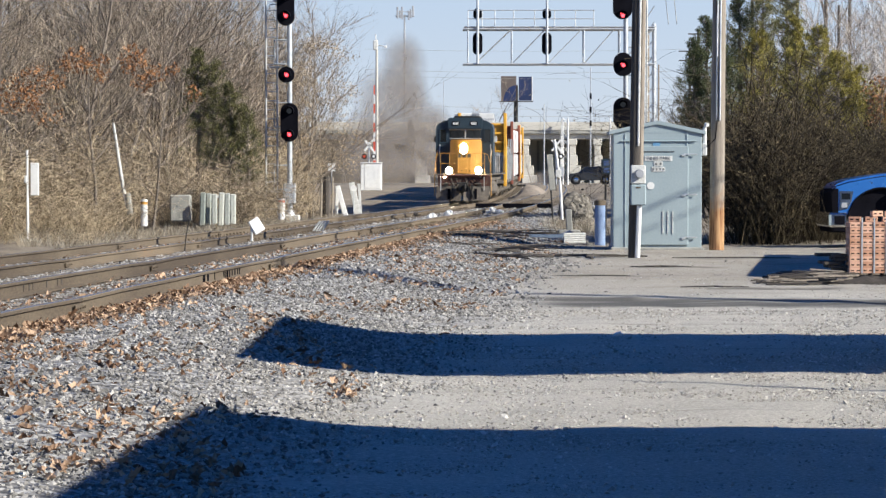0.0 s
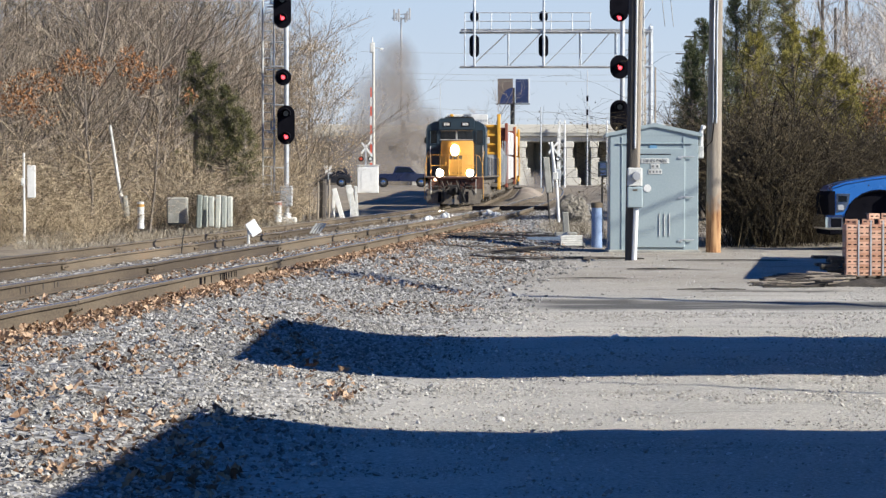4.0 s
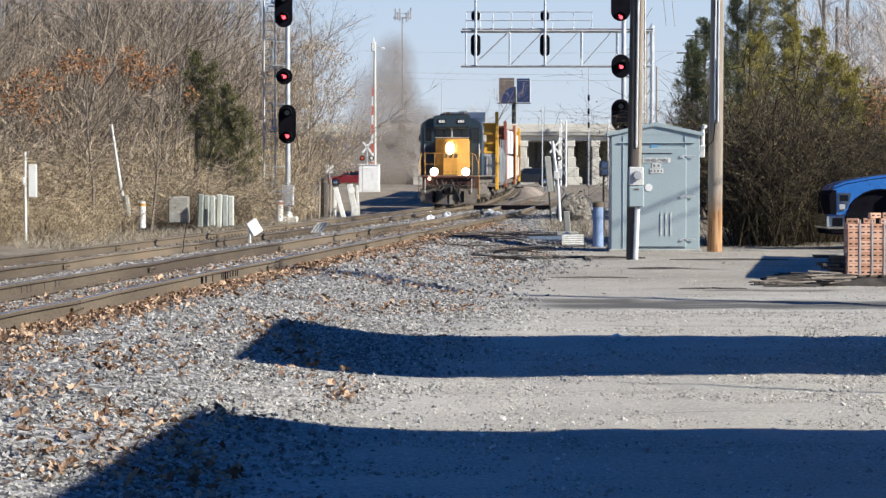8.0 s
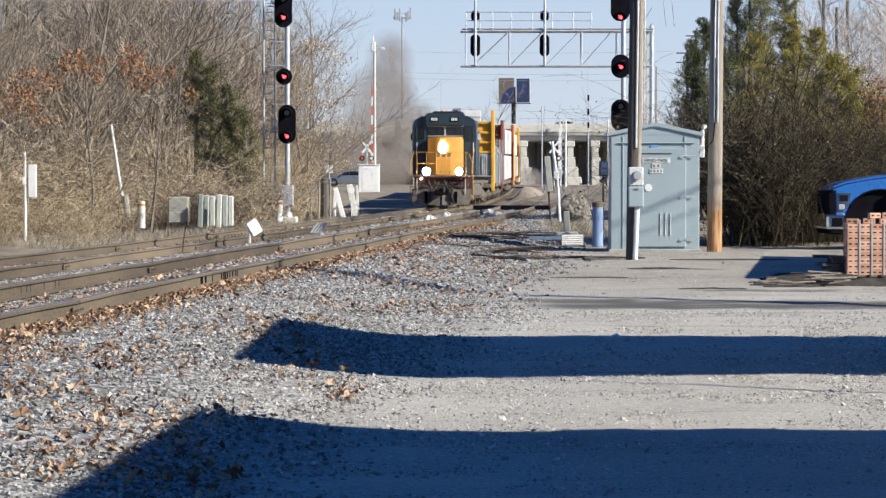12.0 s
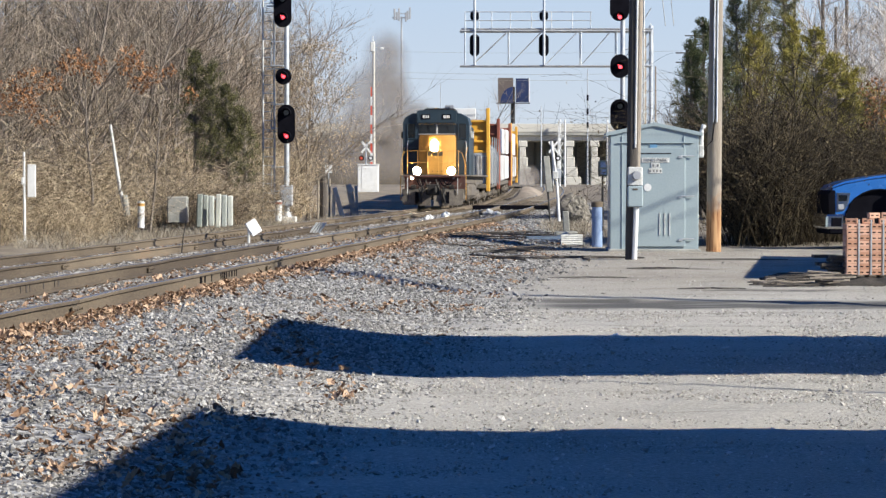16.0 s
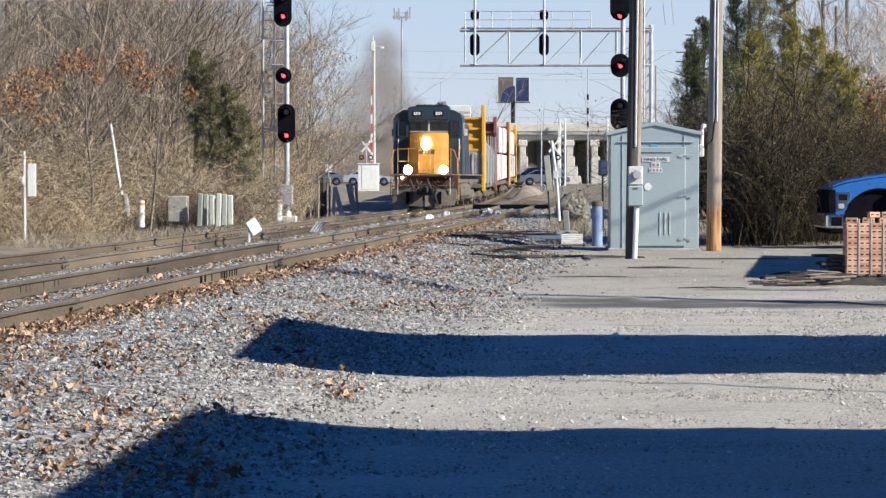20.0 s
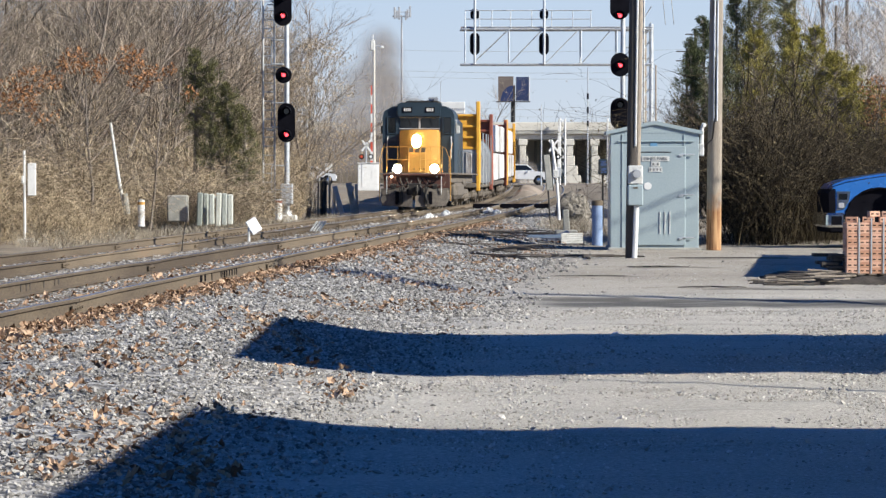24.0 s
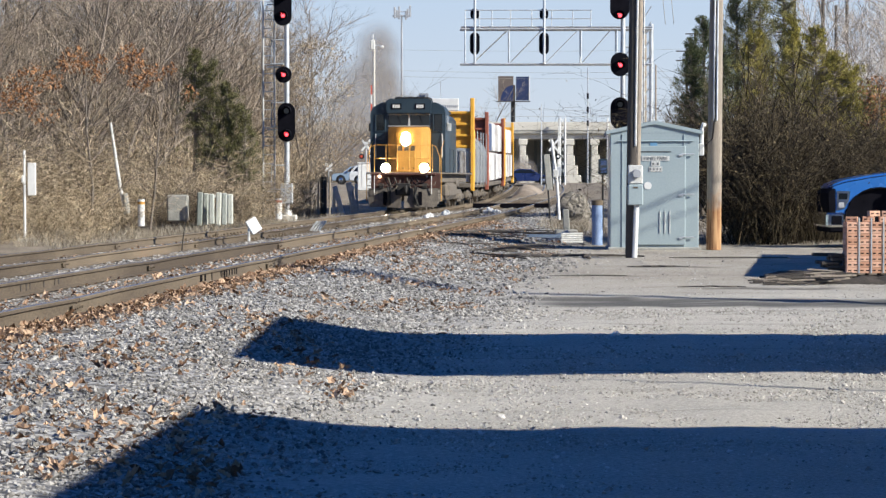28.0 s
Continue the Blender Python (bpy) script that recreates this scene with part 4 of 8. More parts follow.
# ---- yard ----
def bungalow():
    w, h, dep = 1.98, 2.62, 1.9
    t = thing("equipment_bungalow", "grey-green steel railway equipment bungalow with shut door", "equipment cabin", pose(4.74, 57.0, 0.0, 0, 0, -2.0))
    g = G()
    g.box((0, dep / 2, h / 2 + 0.03), (w, dep, h), 0, 0.015)
    part("body", g, M_house, t)
    g = G()
    out = [(-w / 2 - 0.09, h - 0.03), (0, h + 0.2), (w / 2 + 0.09, h - 0.03), (w / 2 + 0.09, h + 0.05), (0, h + 0.28), (-w / 2 - 0.09, h + 0.05)]
    g.prism(out, -0.05, dep + 0.1)
    part("roof", g, M_house, t, "low gabled grey-green roof")
    part("gable", G().prism([(-w / 2, h), (w / 2, h), (0, h + 0.21)], -0.005, 0.05), M_house, t)
    for x in (-w / 2 + 0.27, w / 2 - 0.33):
        part("seam", G().box((x, -0.008, h / 2), (0.025, 0.022, h - 0.05), 0, 0.005), M_house, t)
    door = part("door", G().box((0.1, -0.02, 1.22), (1.18, 0.045, 2.22), 0, 0.012), M_house, t, "flat grey-green steel door")
    for z in (0.26, 1.22, 2.12):
        g = G()
        g.box((0.58, -0.055, z), (0.09, 0.03, 0.05), 0, 0.008)
        g.box((0.74, -0.055, z + 0.025), (0.3, 0.025, 0.03), 0, 0.006)
        part("hinge", g, M_galv, door, "galvanised strap hinge")
    for k in range(3):
        part("vent_slot", G().box((0.12 + 0.11 * k, -0.052, 0.62), (0.02, 0.02, 0.5), 0, 0.004), M_white_old, door)
    part("rain_strip", G().box((0.02, -0.02, 2.44), (1.7, 0.045, 0.025), 0, 0.008), M_house, t)
    part("rain_strip", G().box((0.0, -0.045, 2.2), (0.75, 0.02, 0.02), 0, 0.006), M_dark_iron, t)
    part("blue_label", G().box((-0.02, -0.01, 2.36), (0.16, 0.012, 0.09)), surf("blue_label", (0.10, 0.25, 0.42), (0.16, 0.33, 0.5), 8, 0.5), t)
    part("round_plate", G().tube([(-0.15, -0.04, 1.44), (-0.15, -0.055, 1.44)], 0.085, 20), M_white, door, "round white plate")
    for z, w2, bars in ((2.05, 0.62, 7), (1.93, 0.2, 2), (1.81, 0.3, 4)):
        p = part("name_plate", G().box((0.02, -0.05, z), (w2, 0.012, 0.11), 0, 0.004), M_white_old, door, "small pale plate with dark bars")
        g = G()
        for k in range(bars):
            g.box((0.02 - w2 / 2 + (k + 0.5) * w2 / bars, -0.058, z), (w2 / bars * 0.42, 0.006, 0.05))
        if bars < 7:
            part("lettering_bar", g, M_cargrey_dark, p)
            continue
        words = bpy.data.curves.new("lettering", "FONT")
        words.body, words.size, words.align_x, words.align_y, words.extrude = "HINES PARK", 0.098, "CENTER", "CENTER", 0.002
        words.materials.append(M_cargrey_dark)
        flat = new("lettering_curve", words)
        solid = bpy.data.meshes.new_from_object(flat.evaluated_get(bpy.context.evaluated_depsgraph_get()))
        bpy.data.objects.remove(flat)
        part("lettering", solid, None, p, "dark grey capital letters", pose(0.02, -0.06, z, 90))
    part("vent_pipe", G().tube([(w / 2 + 0.07, 0.1, 2.15), (w / 2 + 0.07, 0.1, 2.72), (w / 2 + 0.1, 0.05, 2.82), (w / 2 + 0.13, 0.0, 2.8)], 0.045, 8), M_white, t, "white bent vent pipe")
    part("vent_box", G().box((w / 2 + 0.06, 0.1, 2.25), (0.12, 0.14, 0.28), 0, 0.02), M_white_old, t)
    part("plinth", G().box((0, dep / 2, 0.0), (w + 0.1, dep + 0.1, 0.12), 0, 0.02), M_concrete_grey, t)
    part("finial", G().tube([(0.0, 0.3, h + 0.2), (0.0, 0.3, h + 0.36)], [0.03, 0.012], 6), M_white, t)


bungalow()


def utility_pole(px, base_y, dist, lean, r, mat, label, height=11.0):
    x, y, z = on_ray(px, base_y, dist)
    t = thing("utility_pole", label, "utility pole", pose(x, y, 0))
    part("shaft", G().tube([(0, 0, -0.3), (lean * 3, 0, 3), (lean * height, 0, height)], [r * 1.06, r, r * 0.78], 16), mat, t)
    return t


def two_tone():
    """Weathered grey wood above, bare orange-brown wood towards the butt."""
    m = surf("two_tone_pole_wood", (0.17, 0.14, 0.11), (0.38, 0.33, 0.27), 3, 0.9, 0, 0.5, 30, stretch=(4, 4, 0.25))
    n = m.node_tree
    p = n.nodes["Principled BSDF"]
    grey = p.inputs["Base Color"].links[0].from_socket
    co, sep, tex = n.nodes.new("ShaderNodeTexCoord"), n.nodes.new("ShaderNodeSeparateXYZ"), n.nodes.new("ShaderNodeTexNoise")
    n.links.new(co.outputs["Object"], sep.inputs[0])
    n.links.new(co.outputs["Object"], tex.inputs["Vector"])
    tex.inputs["Scale"].default_value = 5
    add, rng, mix = n.nodes.new("ShaderNodeMath"), n.nodes.new("ShaderNodeMapRange"), n.nodes.new("ShaderNodeMix")
    n.links.new(sep.outputs["Z"], add.inputs[0])
    n.links.new(tex.outputs[0], add.inputs[1])
    n.links.new(add.outputs[0], rng.inputs[0])
    rng.inputs["From Min"].default_value, rng.inputs["From Max"].default_value = 1.3, 1.9
    mix.data_type = "RGBA"
    n.links.new(rng.outputs[0], mix.inputs[0])
    long, streak, bare = n.nodes.new("ShaderNodeMapping"), n.nodes.new("ShaderNodeTexNoise"), n.nodes.new("ShaderNodeValToRGB")
    long.inputs[3].default_value = (9, 9, 0.7)
    n.links.new(co.outputs["Object"], long.inputs[0])
    n.links.new(long.outputs[0], streak.inputs["Vector"])
    streak.inputs["Scale"].default_value, streak.inputs["Detail"].default_value = 2.0, 5
    bare.color_ramp.elements[0].position, bare.color_ramp.elements[0].color = 0.36, (0.17, 0.065, 0.025, 1)
    bare.color_ramp.elements[1].position, bare.color_ramp.elements[1].color = 0.62, (0.46, 0.27, 0.13, 1)
    n.links.new(streak.outputs[0], bare.inputs[0])
    n.links.new(bare.outputs[0], mix.inputs[6])
    n.links.new(grey, mix.inputs[7])
    n.links.new(mix.outputs[2], p.inputs["Base Color"])
    return m


M_twotone = two_tone()
pole_a = utility_pole(1117, 460, 51.6, 0.012, 0.115, M_pole_dark, "dark creosoted utility pole with an electric meter")
part("cable_guard", G().tube([(0.125, -0.04, 1.86), (0.225, -0.04, 9.0)], 0.062, 10), M_pole, pole_a, "pale wooden cable guard")
part("service_pipe", G().tube([(0.075, -0.12, 2.26), (0.16, -0.12, 9.0)], 0.024, 8), M_white_old, pole_a, "thin white pipe")
part("conduit", G().tube([(0.06, -0.13, 0.0), (0.1, -0.13, 1.08)], 0.055, 10), M_white, pole_a, "white plastic conduit")
mb = part("meter_box", G().box((0.07, -0.16, 1.68), (0.3, 0.14, 0.38), 0, 0.02), M_white_old, pole_a, "pale meter socket box")
part("meter", G().tube([(0.09, -0.22, 1.7), (0.09, -0.36, 1.7)], [0.095, 0.08], 16), M_cargrey, mb, "round glass meter")
part("switch_box", G().box((0.07, -0.16, 1.27), (0.31, 0.16, 0.42), 0, 0.02), M_house, pole_a, "grey-green switch box")
part("orange_label", G().box((0.07, -0.245, 1.42), (0.09, 0.008, 0.03)), M_rust, pole_a)
pole_b = utility_pole(1263, 446, 57.2, 0.009, 0.16, M_twotone, "weathered grey utility pole with cables down its side")
for dx in (-0.02, 0.05):
    part("down_cable", G().tube([(dx, -0.17, 2.9), (dx + 0.01, -0.17, 5.0), (dx + 0.05, -0.15, 9)], 0.022, 6), M_galv, pole_b)
part("down_cable", G().tube([(-0.25, -0.3, 2.3), (-0.05, -0.2, 2.5), (0.0, -0.18, 3.0), (-0.02, -0.17, 6)], 0.014, 6), M_black, pole_b)


def brick_pallet():
    t = thing("brick_pallet", "stack of perforated orange bricks on a wooden pallet", "brick stack", pose(6.27, 39.5, 0, 0, 0, 1))
    brick = surf("orange_brick", (0.48, 0.25, 0.155), (0.68, 0.41, 0.29), 6, 0.9, 0, 0.3, 50, rand=0.5)
    for y in (0.1, 0.5, 0.9):
        part("pallet_runner", G().box((0.5, y, 0.05), (1.1, 0.09, 0.1), 0, 0.008), M_pole_dark, t)
    for k in range(6):
        part("pallet_board", G().box((0.05 + 0.18 * k, 0.5, 0.115), (0.12, 1.05, 0.022), 0, 0.004), M_tie, t)
    g = G()
    g.box((0, 0, 0), (0.186, 0.088, 0.084), 0, 0.006)
    for k in (-0.044, 0.044):
        g.box((k, -0.0435, 0), (0.05, 0.004, 0.019), 1)
    me = g.mesh("brick", [brick, M_black])
    for lv in range(9):
        for k in range(6):
            for row in range(4):
                if row in (0, 3) or k in (0, 5) or lv == 8:
                    part("brick", me, None, t, m=pose(0.1 + 0.19 * k, 0.06 + 0.09 * row, 0.17 + 0.0885 * lv, 0, 0, 0.6 * ((lv * 7 + k * 3) % 5 - 2)))
    for x, z in ((0.1, 0.965), (0.36, 0.968), (0.62, 0.966), (0.84, 0.967), (0.44, 1.054), (0.66, 1.056), (0.88, 1.052)):
        part("brick", me, None, t, m=pose(x, 0.1, z, 0, 0, 8 * ((x * 100) % 5 - 2)))
    for x in (0.2, 0.39, 0.58, 0.77, 0.96):
        part("strap", G().box((x, 0.008, 0.56), (0.022, 0.006, 0.86)), M_galv, t, "steel strap")


brick_pallet()


def timber_stack():
    t = thing("timber_stack", "low stack of boards beside the bricks, coloured dark for shade", "timber stack", pose(5.97, 39.6, 0, 0, 0, 1))
    rnd = random.Random(5)
    for lv in range(7):
        for k in range(2):
            # The dark wood colour stands in for the shadow over these boards.
            part("board", G().box((0.2 + rnd.uniform(-0.12, 0.1), 0.2 + 0.4 * k, 0.04 + lv * 0.06), (0.36 + rnd.uniform(-0.12, 0.05), 0.24, 0.05), 0, 0.006), M_pole_dark, t)


timber_stack()
part_loose = thing("loose_boards", "grey boards lying on the gravel", "boards", pose(5.4, 41.0, 0))
for k in range(5):
    part("board", G().box((0.3 + 0.14 * k, -0.5 + 0.55 * k, 0.03), (1.3, 0.12, 0.04), 0, 0.006, Matrix.Rotation(radians(3 * k - 4), 3, "Z")), M_pole_dark, part_loose)



def scrap_wood():
    t = thing("scrap_wood", "loose heap of grey splintered boards and bark beside the bricks", "scrap wood", pose(5.4, 38.9, 0))
    rnd = random.Random(17)
    for k in range(70):
        x, y = rnd.uniform(-0.4, 0.6), rnd.uniform(-1.0, 0.9)
        h = 0.2 * ease(-0.6, 0.5, x) * rnd.random()
        ln = rnd.uniform(0.2, 0.6)
        m = Matrix.Rotation(radians(rnd.uniform(-9, 9)), 3, "Z") @ Matrix.Rotation(radians(rnd.uniform(-5, 5)), 3, "Y")
        part("board", G().box((x, y, 0.025 + h), (ln, rnd.uniform(0.03, 0.09), rnd.uniform(0.012, 0.03)), 0, 0.005, m), M_pole if k % 2 else M_pole_dark, t)
    for k in range(5):
        x, y = rnd.uniform(-0.5, 0.2), rnd.uniform(-1.6, 0.6)
        part("stick", G().tube([(x - 0.4, y, 0.02), (x, y + rnd.uniform(-0.1, 0.1), 0.04), (x + 0.4, y + 0.05, 0.02)], [0.008, 0.016, 0.008], 5), M_pole_dark, t)


scrap_wood()
M_carpaint = {}


def paint(name, c):
    if name not in M_carpaint:
        m = surf(name + "_car_paint", [k * 0.85 for k in c], c, 1.0, 0.28, 0.1, 0, 30, gloss=0.05)
        m.node_tree.nodes["Principled BSDF"].inputs["Coat Weight"].default_value = 0.6
        M_carpaint[name] = m
    return M_carpaint[name]


M_tyre = surf("tyre_rubber", (0.012, 0.012, 0.012), (0.03, 0.03, 0.03), 6, 0.9)
M_chrome = surf("chrome", (0.55, 0.56, 0.58), (0.75, 0.76, 0.78), 5, 0.2, 1.0, 0, 30)


def car_wheel(parent, x, y, r):
    w = part("wheel", G().tube([(x, y - 0.11, r), (x, y - 0.09, r), (x, y + 0.09, r), (x, y + 0.11, r)], [r * 0.9, r, r, r * 0.9], 18), M_tyre, parent)
    for s in (-1, 1):
        part("rim", G().tube([(x, y + s * 0.10, r), (x, y + s * 0.122, r)], [r * 0.62, r * 0.5], 14), M_chrome, w)


def vehicle(kind, colour, label):
    """A road vehicle that points along +x, its middle at the origin."""
    t = thing({"pickup": "pickup_truck", "suv": "suv", "sedan": "sedan", "van": "van"}[kind], label, {"pickup": "pickup truck", "suv": "car", "sedan": "car", "van": "van"}[kind])
    if kind == "sedan":
        L_, H_, body = 4.7, 1.45, [(-2.33, 0.3), (2.3, 0.28), (2.35, 0.62), (2.2, 0.78), (1.1, 0.93), (-1.55, 0.98), (-2.28, 0.92), (-2.36, 0.6)]
        roof = [(1.15, 0.92), (0.35, 1.4), (-0.85, 1.44), (-1.75, 0.97)]
    elif kind == "suv":
        L_, H_, body = 4.6, 1.75, [(-2.25, 0.36), (2.25, 0.34), (2.3, 0.75), (2.15, 0.98), (1.2, 1.08), (-2.2, 1.1), (-2.3, 0.8)]
        roof = [(1.25, 1.07), (0.55, 1.66), (-1.7, 1.74), (-2.2, 1.1)]
    elif kind == "van":
        L_, H_, body = 6.5, 2.6, [(-3.2, 0.4), (3.1, 0.38), (3.2, 0.9), (2.6, 1.25), (-3.2, 1.3)]
        roof = [(2.6, 1.24), (1.9, 2.2), (1.6, 2.3), (-3.2, 2.35), (-3.2, 1.29)]
    else:
        L_, H_, body = 5.8, 1.9, [(-2.9, 0.55), (2.85, 0.45), (2.9, 0.9), (2.75, 1.15), (1.35, 1.25), (-2.85, 1.2), (-2.92, 0.9)]
        roof = [(1.4, 1.24), (0.75, 1.86), (-0.55, 1.9), (-0.85, 1.2)]
    p = paint(colour[0], colour[1])
    hw = 0.92 if kind != "van" else 1.0
    g = G()
    n = len(body)
    o = len(g.v)
    for y, k in ((-hw, 0.96), (-hw + 0.08, 1), (hw - 0.08, 1), (hw, 0.96)):
        for x, z in body:
            g.v.append((x * (1 if abs(y) < hw else 0.985), y, z if z > 0.5 or k == 1 else z + 0.03))
    for r in range(3):
        for i in range(n):
            j = (i + 1) % n
            g.face((o + r * n + i, o + r * n + j, o + (r + 1) * n + j, o + (r + 1) * n + i))
    g.face([o + i for i in range(n)][::-1])
    g.face([o + 3 * n + i for i in range(n)])
    part("body", g, p, t)
    g = G()
    n = len(roof)
    o = len(g.v)
    top = max(z for _, z in roof)
    for y0 in (-1, 1):
        for x, z in roof:
            g.v.append((x, y0 * (hw - 0.04 - 0.16 * ease(min(q for _, q in roof), top, z)), z))
    g.face([o + i for i in range(n)])
    g.face([o + n + i for i in range(n)][::-1])
    for i in range(n):
        j = (i + 1) % n
        g.face((o + i, o + n + i, o + n + j, o + j))
    cabin = part("cabin", g, p, t)
    g = G()
    cx = sum(x for x, _ in roof) / n
    cz = sum(z for _, z in roof) / n
    for y0 in (-1, 1):
        o = len(g.v)
        for x, z in roof:
            zz = cz + (z - cz) * (0.72 if kind != "van" else 0.45) + (0.02 if kind != "van" else 0.15)
            g.v.append((cx + (x - cx) * 0.84 if kind != "van" else 1.7 + (x - cx) * 0.16, y0 * (hw - 0.025 - 0.16 * ease(min(q for _, q in roof), top, zz)), zz))
        g.face([o + i for i in range(n)] if y0 < 0 else [o + i for i in range(n)][::-1])
    part("side_window", g, M_glass, cabin)
    g = G()
    for (xa, za), (xb, zb) in ((roof[0], roof[1]), (roof[-2], roof[-1])):
        if abs(xa - xb) < 0.05:
            continue
        nx, nz = (zb - za), -(xb - xa)
        k = 0.02 / math.hypot(nx, nz) * (1 if (nx > 0) == (xa > cx) else -1)
        q = [(xa + (xb - xa) * f + nx * k, za + (zb - za) * f + nz * k) for f in (0.12, 0.88)]
        o = len(g.v)
        for x, z in q:
            for y0 in (-1, 1):
                g.v.append((x, y0 * (hw - 0.24), z))
        g.face((o, o + 1, o + 3, o + 2))
    part("windscreen", g, M_glass, cabin)
    r = 0.33 if kind == "sedan" else 0.39
    for x in (L_ * 0.31, -L_ * 0.30):
        for y in (-hw + 0.1, hw - 0.1):
            car_wheel(t, x, y, r)
        for y in (-1, 1):
            part("wheel_arch", G().tube([(x, y * (hw - 0.05), r + 0.02), (x, y * (hw + 0.004), r + 0.02)], r * 1.18, 16), M_black, t)
    for y in (-0.62, 0.62):
        part("headlight", G().box((L_ / 2 - 0.1, y, 0.7 if kind != "pickup" else 0.95), (0.1, 0.36, 0.16), 0, 0.03), M_chrome, t)
        part("tail_light", G().box((-L_ / 2 + 0.06, y * 1.2, 0.85 if kind != "pickup" else 1.0), (0.08, 0.2, 0.22), 0, 0.02), M_red_white, t)
    for y in (-1, 1):
        part("door_mirror", G().box((0.75, y * (hw + 0.08), 1.0 if kind == "sedan" else 1.2), (0.14, 0.2, 0.14), 0, 0.03), p, t)
    for x in (L_ / 2 - 0.03, -L_ / 2 + 0.03):
        part("bumper", G().box((x, 0, 0.46), (0.12, 1.6, 0.16), 0, 0.03), M_black if kind != "pickup" else M_chrome, t)
    if kind == "pickup":
        g = G()
        g.box((-1.85, 0, 1.205), (1.9, 1.55, 0.02))
        part("bed_floor", g, M_black, t)
    return t


def parked_truck():
    """The front of a blue heavy pickup; nose to the left."""
    t = thing("parked_truck", "bright blue heavy pickup truck parked behind the bricks", "pickup truck", pose(9.03, 58.5, -0.05, 0, 0, 0))
    p = paint("bright_blue", (0.03, 0.16, 0.50))
    # body outline from the nose (x = 0) to the tail, seen from its side
    arch = [(1.02 + 0.80 * math.cos(q), 0.72 + 0.72 * math.sin(q)) for q in np.linspace(0, math.pi, 13)]
    body = [(-0.06, 0.86), (-0.10, 1.30), (-0.05, 1.46), (0.25, 1.56), (0.8, 1.66), (1.4, 1.74), (1.95, 1.80), (1.95, 0.55), (1.84, 0.55)] + arch + [(0.2, 0.7), (0.0, 0.72)]
    g = G()
    g.prism(body, 0.0, 2.0)
    part("fender", g, p, t, "blue hood and fender")
    g = G()
    g.prism([(-0.06, 1.47), (0.25, 1.575), (0.8, 1.675), (1.4, 1.755), (1.95, 1.815), (1.95, 1.86), (1.4, 1.80), (0.8, 1.72), (0.25, 1.62), (0.0, 1.53)], 0.22, 1.78)
    part("hood_bulge", g, p, t)
    part("arch_lip", G().tube([(x, -0.01, z) for x, z in arch], 0.022, 6), M_black, t)
    # Solid black block stands in for the shade inside the arch.
    part("well_shade", G().box((1.02, 1.02, 0.95), (1.56, 1.9, 0.94), 0, 0.02), M_black, t)
    g = G()
    g.prism([(1.95, 0.55), (4.6, 0.55), (4.6, 1.15), (3.9, 1.2), (3.6, 2.05), (2.5, 2.08), (2.0, 1.80), (1.95, 1.80)], 0.02, 1.98)
    part("cab", g, p, t)
    part("side_window", G().prism([(2.05, 1.28), (3.5, 1.28), (3.4, 1.85), (2.5, 1.88), (2.05, 1.62)], -0.004, 0.012), M_glass, t)
    g = G()
    g.prism([(4.6, 0.6), (6.6, 0.6), (6.6, 1.3), (4.6, 1.3)], 0.03, 1.97)
    part("bed", g, p, t)
    hl = part("headlight", G().prism([(0.02, 0.92), (0.2, 0.95), (0.3, 1.12), (0.34, 1.36), (0.03, 1.36)], -0.012, 0.3), M_chrome, t, "clear headlight cluster")
    part("headlight_lens", G().box((0.17, -0.015, 1.24), (0.2, 0.02, 0.14), 0, 0.02), M_glass, hl)
    part("headlight_lens", G().box((0.13, -0.015, 1.04), (0.13, 0.02, 0.12), 0, 0.02), M_cargrey, hl)
    part("grille", G().prism([(-0.14, 0.84), (-0.16, 1.32), (-0.08, 1.42), (0.0, 1.42), (0.0, 0.84)], -0.006, 1.9), M_black, t)
    g = G()
    g.box((0.0, 1.0, 0.70), (0.44, 2.1, 0.34), 0, 0.05)
    part("bumper", g, M_chrome, t, "chrome front bumper")
    part("bumper_opening", G().box((0.02, -0.052, 0.69), (0.24, 0.02, 0.2), 0, 0.03), M_black, t)
    part("valance", G().box((0.06, 1.0, 0.48), (0.4, 2.0, 0.14), 0, 0.03), M_black, t)
    for x in (1.02, 5.2):
        for y in (0.3, 1.7):
            car_wheel(t, x, y, 0.43)
    part("tow_mirror", G().box((1.92, -0.3, 1.62), (0.16, 0.34, 0.34), 0, 0.04), M_black, t)


parked_truck()


def soil_heap():
    """A low dark heap round the foot of the bricks."""
    t = thing("soil_mound", "low heap of dark soil round the brick pallet", "soil", pose(6.1, 38.9, 0))
    g = G()
    nx, ny = 36, 14
    for j in range(ny + 1):
        for i in range(nx + 1):
            u, v = i / nx, j / ny
            x, y = -0.55 + 2.6 * u, -0.5 + 1.0 * v
            h = 0.16 * min(1, 4.5 * u * (1 - u)) * math.sin(math.pi * v) * (0.7 + 0.9 * noise.noise(Vector((x * 3, y * 4, 1)))) + 0.04 * noise.noise(Vector((x * 11, y * 11, 3)))
            g.v.append((x, y, max(-0.03, h)))
    for j in range(ny):
        for i in range(nx):
            a = j * (nx + 1) + i
            g.face((a, a + 1, a + nx + 2, a + nx + 1))
    part("soil_mound", g, surf("dark_heap_soil", (0.02, 0.017, 0.014), (0.075, 0.062, 0.05), 7, 0.95, 0, 0.6, 30), t)


soil_heap()

